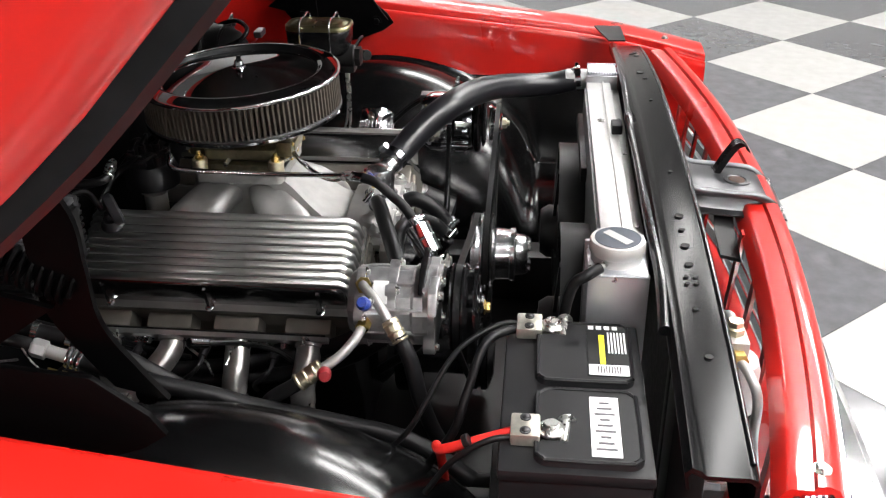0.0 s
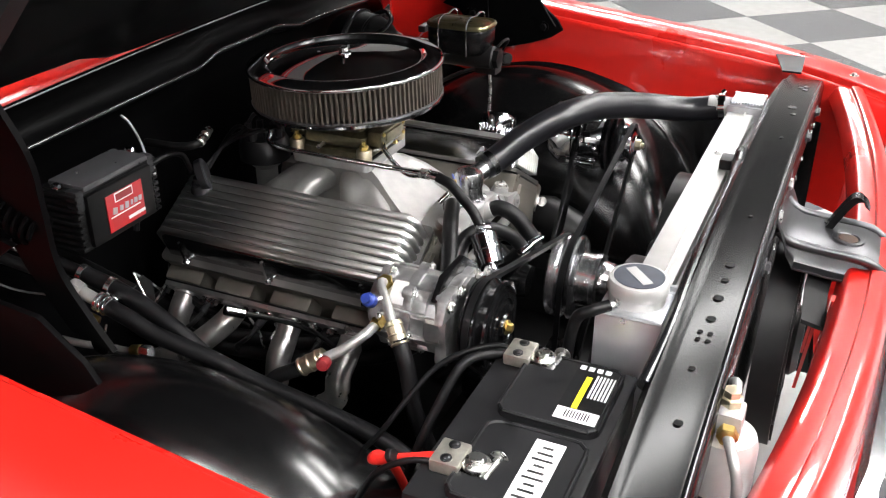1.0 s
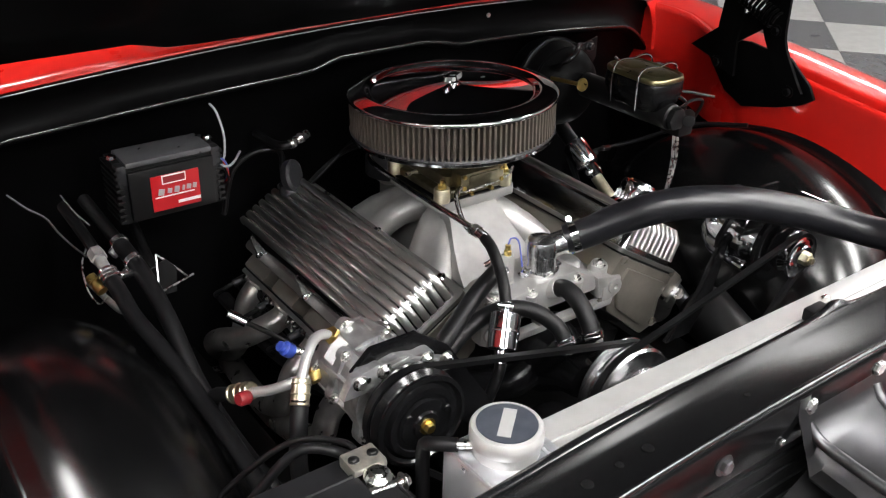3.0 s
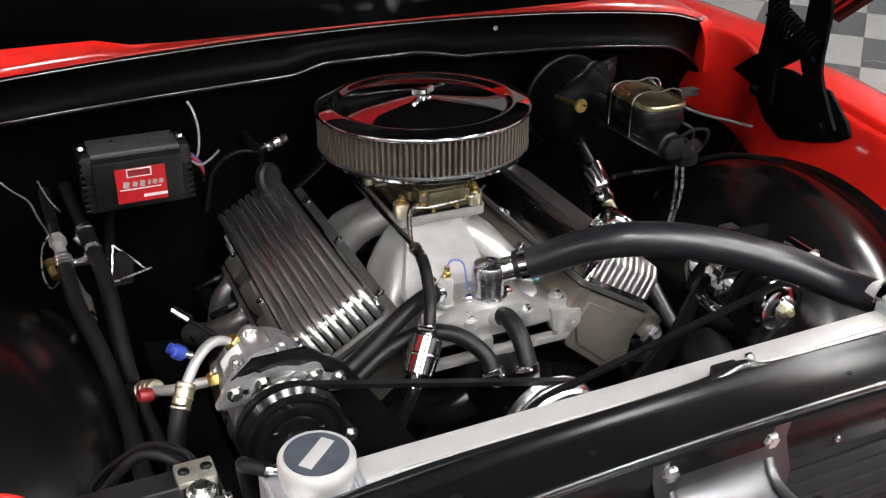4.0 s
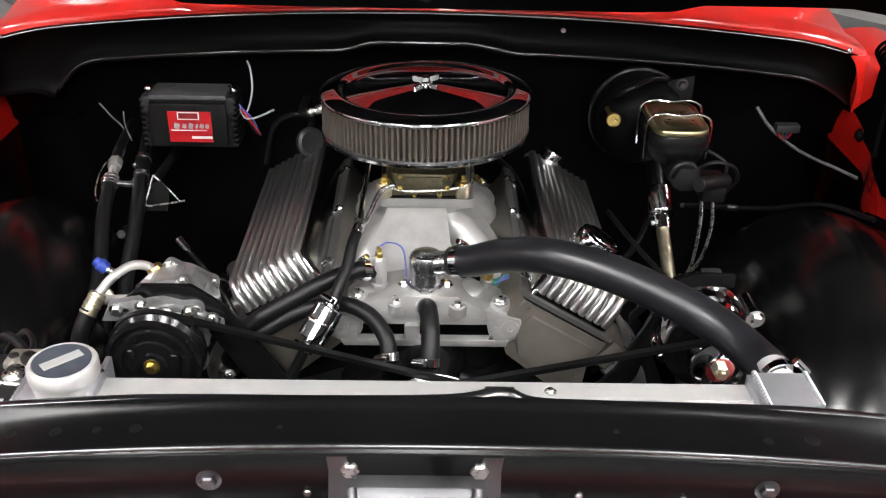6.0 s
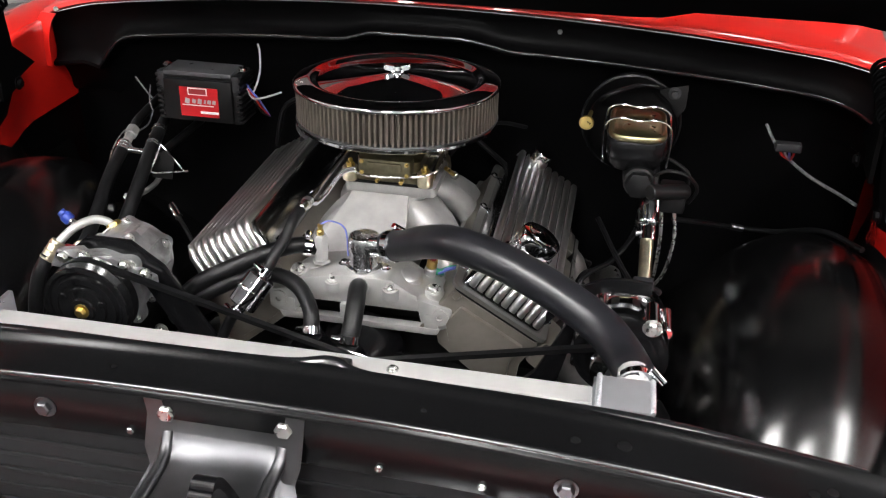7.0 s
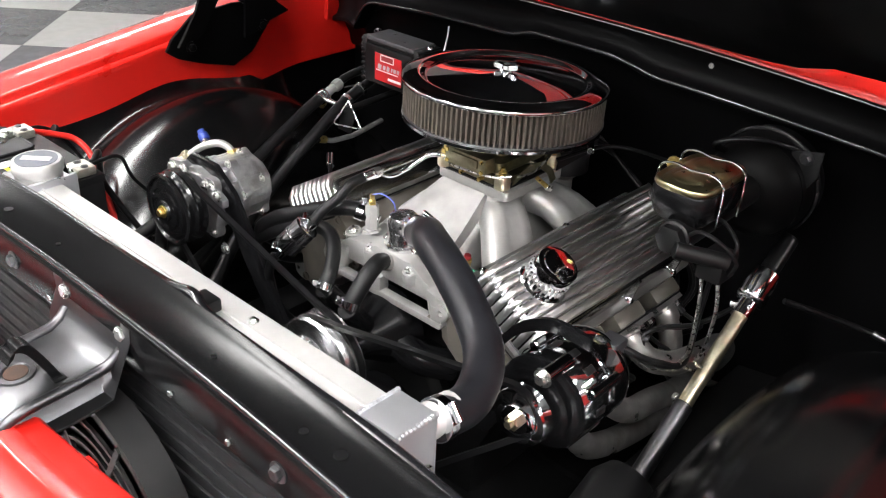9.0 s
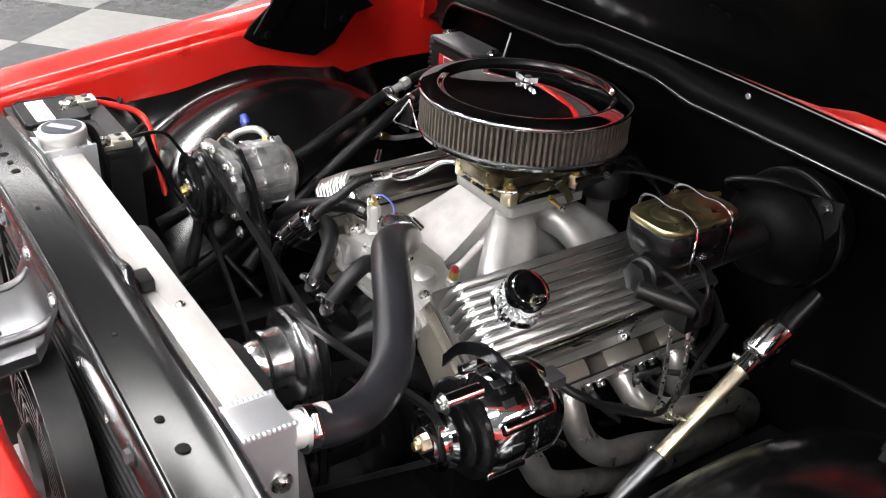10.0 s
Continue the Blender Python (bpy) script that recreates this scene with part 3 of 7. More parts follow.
def build_core_support():
    """Radiator support: a flanged black crossbar with side posts, holes and a rolled rear edge."""
    rings = []
    for k in range(49):
        x = -0.80 + 1.58 * k / 48
        z = zsup(x)
        prof = [(-0.712, -0.03), (-0.708, -0.008), (-0.716, 0.0), (-0.726, -0.004), (-0.732, -0.010), (-0.778, -0.010), (-0.786, -0.013), (-0.790, -0.02), (-0.790, -0.078), (-0.784, -0.083), (-0.770, -0.084), (-0.770, -0.080),
                (-0.783, -0.078), (-0.785, -0.022), (-0.778, -0.016), (-0.732, -0.016), (-0.724, -0.011), (-0.716, -0.007), (-0.7125, -0.012), (-0.7155, -0.03)]
        rings.append([V(x, y + 0.007, z + h) for y, h in prof])
    sup = part("core_support", loft(rings), BLACK_LACQUER, truck, "gloss black radiator support crossbar with punched holes", angle=45)
    for side in (-1, 1):
        bm = prism([(-0.03, 0.38), (0.03, 0.38), (0.03, 0.86), (-0.03, 0.86)], -0.765, -0.715, 0.004, m=Matrix.Translation((side * 0.60, 0, 0)))
        part("support_post", bm, BLACK_SATIN, sup)
        if side > 0:
            part("corner_bracket", plate([(0, -0.02), (0.13, -0.015), (0.13, 0.05), (0.0, 0.02)], 0.004, Matrix.Translation((side * 0.70, -0.715, 0.889)) @ Matrix.Rotation(0 if side > 0 else math.pi, 4, "Z")), BLACK_SATIN, sup, "black bracket from support to fender")
    hole = lathe([(0.0065, 0), (0.0065, 0.0012), (0, 0.0012)], (0, 0, 0), (0, 0, 1), 14)
    hm = bpy.data.meshes.new("punched_hole")
    hole.to_mesh(hm)
    hole.free()
    hm.materials.append(RUBBER)
    for x, y, s in ((-0.30, -0.752, 1), (-0.34, -0.752, 0.7), (-0.383, -0.752, 1), (-0.43, -0.752, 0.9), (-0.46, -0.757, 0.5), (-0.46, -0.745, 0.5), (-0.475, -0.757, 0.5), (-0.475, -0.745, 0.5), (-0.53, -0.75, 0.6),
                    (0.36, -0.758, 0.8), (0.41, -0.752, 1.2), (0.60, -0.76, 0.9), (0.62, -0.75, 0.9), (0.64, -0.76, 0.9), (-0.15, -0.755, 0.5), (0.2, -0.755, 0.5), (-0.62, -0.755, 0.8)):
        shared("punched_hole", hm, sup, Matrix.Translation((x, y + 0.006, zsup(x) - 0.0098)) @ Matrix.Diagonal((s, s, 1, 1)))
    for x in (-0.55, -0.22, 0.356, 0.58):
        part("support_bolt", hexbolt((x, -0.7835, zsup(x) - 0.048), (0, -1, 0), 0.009, 0.008), GREY_STEEL, sup)
    for x in (-0.48, -0.12, 0.16, 0.27, 0.46, 0.52):
        part("clip_screw", hexbolt((x, -0.7835, zsup(x) - 0.066), (0, -1, 0), 0.0045, 0.004, washer=False), STEEL, sup)
    lip = [(-0.78 + 0.0775 * k, -0.7765, zsup(-0.78 + 0.0775 * k) - 0.0115) for k in range(21)]
    part("front_bead", tube(lip, 0.0036, 10, 4), SEAM_BLACK, sup, "rolled front edge of the crossbar")
    # rubber-covered line along the rear edge
    pts = [(-0.575, -0.700, 0.888), (-0.52, -0.703, 0.896), (-0.45, -0.704, 0.905), (-0.3, -0.701, 0.914), (-0.1, -0.702, 0.916), (0.03, -0.700, 0.918), (0.085, -0.697, 0.926), (0.13, -0.703, 0.916), (0.3, -0.706, 0.914), (0.45, -0.704, 0.906), (0.66, -0.706, 0.878)]
    part("edge_seal", tube(pts, 0.0085, 14, 6), SEAM_BLACK, sup, "black rubber seal along the support's rear edge")
    return sup


def build_latch(sup):
    """Hood latch bracket: a stamped arm with turned-down sides, flanges and a catch hook."""
    cx = -0.0095
    stations = [(-0.7775, 0.912, 0.072), (-0.779, 0.895, 0.070), (-0.784, 0.876, 0.064), (-0.796, 0.862, 0.058), (-0.815, 0.855, 0.055), (-0.86, 0.851, 0.055), (-0.905, 0.848, 0.055), (-0.925, 0.842, 0.055), (-0.950, 0.822, 0.050), (-0.962, 0.817, 0.050)]
    rings = []
    for k, (y, z, w) in enumerate(stations):
        d = 0.004 if k < 2 else (0.03 if k < 8 else 0.004)
        fl = 0.008 if k < 2 else (0.014 if k < 4 else 0.024)
        prof = [(-w - 0.010 - fl, -d), (-w - 0.012, -d), (-w - 0.006, -d * 0.75), (-w, -0.003), (-w + 0.006, 0.0), (w - 0.006, 0.0), (w, -0.003), (w + 0.006, -d * 0.75), (w + 0.012, -d), (w + 0.010 + fl, -d),
                (w + 0.010 + fl, -d - 0.003), (w + 0.010, -d - 0.003), (w - 0.004, -0.006), (w - 0.01, -0.004), (-w + 0.01, -0.004), (-w + 0.004, -0.006), (-w - 0.010, -d - 0.003), (-w - 0.010 - fl, -d - 0.003)]
        lean = 1.0 if k > 3 else 0.25 * k
        rings.append([V(cx + px, y + (1 - lean) * h * 0.9, z + h * lean) for px, h in prof])
    latch = part("hood_latch", loft(rings), GREY_STEEL, truck, "grey steel hood latch bracket on the support", angle=40)
    hook = [(cx + 0.030, -0.852, 0.845), (cx + 0.028, -0.862, 0.868), (cx + 0.026, -0.874, 0.892), (cx + 0.025, -0.884, 0.906), (cx + 0.024, -0.896, 0.908), (cx + 0.024, -0.903, 0.896)]
    part("catch_hook", strip(smooth_path(hook, 5), (1, 0, 0), 0.024, 0.011, (0, 0.75, 0.6)), BLACK_GLOSS, latch, "black steel catch hook")
    part("latch_hole", lathe([(0.024, 0), (0.023, 0.0025), (0.017, 0.003), (0.015, 0.0005), (0, 0.0005)], (cx - 0.006, -0.885, 0.8495), (0, -0.07, 1), 28), GREY_STEEL, latch, "pressed rim of the striker hole")
    # Flat disc in dark rust colour, painted in for the hole's shadow.
    part("hole_shadow", lathe([(0.0145, 0), (0.0145, 0.0012), (0, 0.0012)], (cx - 0.006, -0.885, 0.8502), (0, -0.07, 1), 24), RUST, latch, "rust-coloured dark disc for the shadow in the striker hole")
    for s in (-1, 1):
        bead = [(cx + s * 0.066, -0.785, 0.872), (cx + s * 0.064, -0.797, 0.860), (cx + s * 0.062, -0.816, 0.853), (cx + s * 0.062, -0.86, 0.849), (cx + s * 0.062, -0.905, 0.846), (cx + s * 0.061, -0.926, 0.840), (cx + s * 0.057, -0.948, 0.823)]
        part("rolled_edge", tube(bead, 0.007, 10, 5), GREY_STEEL, latch, "rolled edge of the bracket")
    part("latch_slot", box((cx + 0.04, -0.855, 0.8525), (0.014, 0.016, 0.002), bevel=0.0005), RUBBER, latch)
    for x in (-0.066, 0.066):
        part("latch_bolt", hexbolt((cx + x, -0.7785, 0.895), (0, -1, 0), 0.010, 0.010), STEEL, latch)
        part("latch_bolt", hexbolt((cx + x * 0.92, -0.950, 0.8185), (0, -0.3, 1), 0.008, 0.008), STEEL, latch)
    part("release_lever", strip([(cx - 0.02, -0.86, 0.835), (cx - 0.10, -0.855, 0.80), (cx - 0.16, -0.86, 0.775)], (0, 1, 0.2), 0.035, 0.006, (0.4, 0, 1)), BLACK_SATIN, latch, "black release lever under the bracket")


def yin(x):
    return -0.893 + 0.075 * (abs(x) / 0.75) ** 2


def build_header():
    """Red panel above the grille, closing the nose."""
    rings = []
    for k in range(41):
        x = -0.80 + 1.6 * k / 40
        y, z = yin(x), 0.842 - 0.012 * (1 - (x / 0.8) ** 2)
        prof = [(0.012, -0.03), (0.0, -0.004), (-0.006, 0.0), (-0.03, -0.001), (-0.033, 0.005), (-0.045, 0.006), (-0.056, 0.001), (-0.064, -0.014), (-0.070, -0.05), (-0.072, -0.10), (-0.066, -0.10), (-0.058, -0.02), (-0.05, -0.004), (-0.01, -0.01), (0.006, -0.032)]
        rings.append([V(x, y + py, z + pz) for py, pz in prof])
    p = part("header_panel", loft(rings), RED, truck, "red nose panel above the grille", angle=45)
    low = []
    for k in range(21):
        x = -0.78 + 1.56 * k / 20
        y = yin(x)
        low.append([V(x, y + 0.01, 0.40), V(x, y + 0.01, 0.46), V(x, y - 0.11, 0.46), V(x, y - 0.12, 0.40)])
    part("valance", loft(low), RED, truck, "red lower valance", angle=40)
    for s in (-1, 1):
        for k in range(5):
            part("brace", strip([(s * (0.16 + 0.13 * k), yin(0.3) + 0.03, 0.45), (s * (0.14 + 0.13 * k), yin(0.3) - 0.0, 0.81)], (1, 0, 0), 0.02, 0.006, (0, 1, 0)), RED, p, "red nose brace")
    for k in range(7):
        part("grille_bar", strip([(-0.76, yin(0.76) - 0.09, 0.49 + 0.038 * k), (-0.4, yin(0.4) - 0.095, 0.49 + 0.038 * k), (0, yin(0) - 0.095, 0.49 + 0.038 * k), (0.4, yin(0.4) - 0.095, 0.49 + 0.038 * k), (0.76, yin(0.76) - 0.09, 0.49 + 0.038 * k)], (0, 1, 0), 0.02, 0.006, (0, 0, 1)), CHROME, p, "chrome grille bar")
    return p


def build_chassis():
    """Black frame rails and cross member low in the bay."""
    for s in (-1, 1):
        part("frame_rail", prism([(s * 0.38, 0.34), (s * 0.46, 0.34), (s * 0.46, 0.46), (s * 0.38, 0.46)], -0.95, 1.4, 0.006), BLACK_SATIN, truck, "black chassis frame rail")
    part("cross_member", box((0, 0.05, 0.30), (0.80, 0.22, 0.10), bevel=0.015), BLACK_SATIN, truck)
    part("splash_shield", box((0, 0.02, 0.332), (1.24, 1.40, 0.008), bevel=0.002), BLACK_SATIN, truck, "black steel splash shield under the engine")
    part("front_bumper", loft([[V(x, -1.10 + 0.06 * (x / 0.9) ** 2 + a, z) for a, z in ((0, 0.30), (-0.04, 0.32), (-0.05, 0.40), (-0.02, 0.44), (0.02, 0.44), (0.02, 0.30))] for x in [-0.98 + 0.14 * k for k in range(15)]]), CHROME, truck, "chrome front bumper", angle=45)
    body = []
    for y, z, w in ((0.62, 1.08, 0.86), (0.62, 0.40, 0.93), (3.6, 0.40, 0.95), (3.6, 0.95, 0.92), (0.80, 1.06, 0.88)):
        body.append((y, z, w))
    rings = [[V(s * w * q, y, z) for s, q in ((-1, 1), (-1, 0.5), (1, 0.5), (1, 1))] for y, z, w in body]
    part("cab_body", loft(rings + [rings[0]], closed=False, caps=False), RED, truck, "red cab and bed sides behind the bay", angle=30)
    cab = part("cab", loft([[V(x * q, y, z) for x, y, z in ((-0.80, 0.94, 1.66), (-0.60, 0.92, 1.70), (0, 0.90, 1.715), (0.60, 0.92, 1.70), (0.80, 0.94, 1.66), (0.80, 1.98, 1.66), (0.6, 1.98, 1.71), (-0.6, 1.98, 1.71), (-0.80, 1.98, 1.66))] for q in (1,)] +
               [[V(x * 0.985, y, z) for x, y, z in ((-0.80, 0.96, 1.63), (-0.60, 0.94, 1.66), (0, 0.92, 1.675), (0.60, 0.94, 1.66), (0.80, 0.96, 1.63), (0.80, 1.96, 1.63), (0.6, 1.96, 1.67), (-0.6, 1.96, 1.67), (-0.80, 1.96, 1.63))]]), RED, truck, "red cab roof, pillars and painted dashboard", angle=40)
    for s in (-1, 1):
        part("pillar", loft([[V(s * x, y + a, z) for x, a in ((w, 0), (w, 0.05), (w - 0.05, 0.05), (w - 0.05, 0))] for w, y, z in ((0.86, 0.60, 1.06), (0.84, 0.74, 1.30), (0.80, 0.93, 1.65))]), RED, cab, angle=40)
        part("door_top", box((s * 0.87, 1.30, 1.02), (0.06, 1.36, 0.14), bevel=0.02), RED, cab)
        part("rear_pillar", box((s * 0.76, 1.97, 1.36), (0.12, 0.05, 0.62), bevel=0.015), RED, cab)
    part("back_panel", box((0, 1.97, 1.14), (1.60, 0.04, 0.24), bevel=0.01), RED, cab)
    part("dashboard", loft([[V(x, y, z) for y, z in ((0.66, 1.06), (0.66, 1.13), (0.74, 1.155), (0.84, 1.15), (0.88, 1.12), (0.88, 0.90), (0.84, 0.90))] for x in (-0.80, 0, 0.80)]), RED, cab, angle=40)
    pane = part("windshield", loft([[V(x, y, z) for x, y, z in ((-0.80, 0.625, 1.10), (0.80, 0.625, 1.10), (0.75, 0.93, 1.64), (-0.75, 0.93, 1.64))], [V(x, y, z) for x, y, z in ((-0.80, 0.631, 1.10), (0.80, 0.631, 1.10), (0.75, 0.936, 1.64), (-0.75, 0.936, 1.64))]]), GLASS, cab, "clear windshield glass")
    pane.visible_shadow = False
    part("bench_seat", loft([[V(x, y, z) for y, z in ((1.30, 0.60), (1.28, 0.82), (1.66, 0.80), (1.76, 1.22), (1.88, 1.22), (1.86, 0.60))] for x in (-0.72, 0.72)]), BLACK_SATIN, cab, "black bench seat", angle=40)
    for s in (-1, 1):
        for y in (0.0, 2.9):
            w = part("wheel", lathe([(0.19, -0.10), (0.30, -0.11), (0.335, -0.08), (0.34, 0), (0.335, 0.08), (0.30, 0.11), (0.19, 0.10)], (s * 0.82, y, 0.34), (1, 0, 0), 36), RUBBER, truck, "black tyre on a steel rim")
            part("rim", lathe([(0, 0.06), (0.08, 0.07), (0.18, 0.05), (0.195, 0.10), (0.19, -0.10), (0, -0.08)], (s * 0.82, y, 0.34), (s, 0, 0), 32), STEEL, w)


fender(1)
fender(-1)
inner_fender(1)
inner_fender(-1)
firewall = build_firewall()
build_hood()
hinge(1)
hinge(-1)
support = build_core_support()
build_latch(support)
build_header()
build_chassis()


# ---- the engine ----
engine = thing("engine", (0, 0, 0.30), "small V8 engine with bare cast aluminium intake and polished covers", "engine")
TILT_COVER = radians(31)


def cover_frame(side):
    """Face centre, outward-down direction and normal of a valve cover."""
    u = V(side * math.cos(TILT_COVER), 0, -math.sin(TILT_COVER))
    n = V(side * math.sin(TILT_COVER), 0, math.cos(TILT_COVER))
    return V(side * 0.254, 0.0, 0.803), u, n


def valve_cover(side):
    """Ribbed cover: a domed shell on a flange, with ribs that fold down over both ends."""
    c, u, n = cover_frame(side)
    VC_Y0, VC_Y1 = (-0.272, 0.188) if side > 0 else (-0.238, 0.222)

    def P(a, y, h):
        return c + u * a + n * h + V(0, y, 0)

    rings = []
    for h, g, r in ((-0.060, 0.0, 0.012), (-0.012, -0.004, 0.016), (-0.004, -0.009, 0.02), (0.0, -0.018, 0.02)):
        ring = rounded(0, (VC_Y0 + VC_Y1) / 2, 0, 0.075 + g, (VC_Y1 - VC_Y0) / 2 + g, r)
        rings.append([P(q.x, q.y, h) for q in ring])
    cover = part("valve_cover", loft(rings), POLISHED, engine, "polished aluminium valve cover with long ribs")
    fl = [[P(q.x, q.y, h) for q in rounded(0, (VC_Y0 + VC_Y1) / 2, 0, 0.088, (VC_Y1 - VC_Y0) / 2 + 0.008, 0.012)] for h in (-0.063, -0.056)]
    # Flange of the polished cover, its dark look put into the colour.
    part("flange", loft(fl), SHADE_ALU, cover, "dull lower flange, darkened as if shaded")
    part("gasket", loft([[P(q.x, q.y, h) for q in rounded(0, (VC_Y0 + VC_Y1) / 2, 0, 0.081, (VC_Y1 - VC_Y0) / 2 + 0.007, 0.012)] for h in (-0.067, -0.063)]), RUBBER, cover)
    for k in range(9):
        a = -0.060 + 0.015 * k
        path = [P(a, VC_Y0 - 0.001, -0.046), P(a, VC_Y0 + 0.001, -0.012), P(a, VC_Y0 + 0.014, 0.0035)]
        end = [P(a, VC_Y1 - 0.014, 0.0035), P(a, VC_Y1 - 0.001, -0.012), P(a, VC_Y1 + 0.001, -0.046)]
        w = u * 0.0042
        own = []
        pts = path + end
        for i, p in enumerate(pts):
            out = n if 1 < i < 4 else V(0, -1 if i < 3 else 1, 0)
            if i in (1, 4):
                out = (n + V(0, -1 if i < 3 else 1, 0)).normalized()
            own.append([p + w * f + out * hgt for f, hgt in ((-1.36, -0.005), (-1.33, 0.0010), (-1.20, 0.0034), (-0.80, 0.0047), (0, 0.0051), (0.80, 0.0047), (1.20, 0.0034), (1.33, 0.0010), (1.36, -0.005))])
        part("rib", loft(own), BRUSHED, cover, angle=75)
    # Dark slab under the ribs: the grooves' shade painted as colour.
    part("groove_shade", loft([[P(q.x, q.y, h) for q in rounded(0, (VC_Y0 + VC_Y1) / 2, 0, 0.0655, (VC_Y1 - VC_Y0) / 2 - 0.016, 0.006)] for h in (-0.004, 0.0012)]), SHADE_ALU, cover, "grooves between the ribs, shade put into their colour")
    for y in (VC_Y0 + 0.05, 0.0, VC_Y1 - 0.05):
        q = P(0.074, y, -0.056)
        part("gusset", loft([[q + V(0, d, 0) - u * 0.004, q + V(0, d, 0) + u * 0.012, q + V(0, d, 0) + n * 0.046 + u * 0.001, q + V(0, d, 0) + n * 0.046 - u * 0.006] for d in (-0.0025, 0.0025)]), POLISHED, cover)
    for y in (VC_Y0 + 0.05, 0.0, VC_Y1 - 0.05):
        for a in (-0.082, 0.082):
            part("cover_bolt", hexbolt(P(a, y, -0.056), n, 0.0055, 0.006), CHROME, cover)
    return cover


valve_cover(-1)
valve_cover(1)


def head(side):
    """Cylinder head casting with its machined front face and exhaust side."""
    c, u, n = cover_frame(side)
    b = c - n * 0.067
    poly = [b - u * 0.08, b + u * 0.08, b + u * 0.078 - n * 0.050, V(side * 0.255, 0, 0.615), V(side * 0.222, 0, 0.605), V(side * 0.128, 0, 0.685), V(side * 0.118, 0, 0.745)]
    yf, yr = (-0.282, 0.20) if side > 0 else (-0.248, 0.232)
    p = part("cylinder_head", prism([(q.x, q.z) for q in poly], yf, yr, 0.004), HEAD, engine, "bare cast cylinder head")
    mid = sum(poly, V(0, 0, 0)) / len(poly)
    part("end_casting", prism([((mid + (q - mid) * 0.74).x, (mid + (q - mid) * 0.74).z) for q in poly], yf - 0.007, yf + 0.004, 0.005), HEAD, p, "raised end of the casting")
    for q in (poly[0] * 0.90 + mid * 0.10, poly[-1] * 0.88 + mid * 0.12, poly[3] * 0.90 + mid * 0.10):
        part("bolt_hole", lathe([(0.0085, 0), (0.0085, 0.002), (0.0055, 0.0022), (0.0050, -0.003), (0, -0.003)], (q.x, yf - 0.0005, q.z), (0, -1, 0), 16), HEAD, p)
    part("head_boss", lathe([(0.011, 0), (0.011, 0.004), (0.005, 0.005), (0.0045, -0.003), (0, -0.003)], (side * 0.11, yf - 0.001, 0.712), (0, -1, 0), 16), HEAD, p)
    return p


head(-1)
head(1)
part("engine_block", prism([(-0.235, 0.58), (-0.12, 0.62), (0.12, 0.62), (0.235, 0.58), (0.17, 0.44), (0.16, 0.30), (-0.16, 0.30), (-0.17, 0.44)], -0.225, 0.25, 0.008), BLACK_SATIN, engine, "black painted engine block")
part("timing_cover", lathe([(0.11, 0), (0.115, 0.02), (0.10, 0.035), (0, 0.04)], (0, -0.225, 0.50), (0, -1, 0), 36), BLACK_SATIN, engine, "black timing cover")
part("bellhousing", lathe([(0.20, 0), (0.19, 0.06), (0.12, 0.28), (0.0, 0.3)], (0, 0.25, 0.47), (0, 1, 0), 32), CAST, engine)


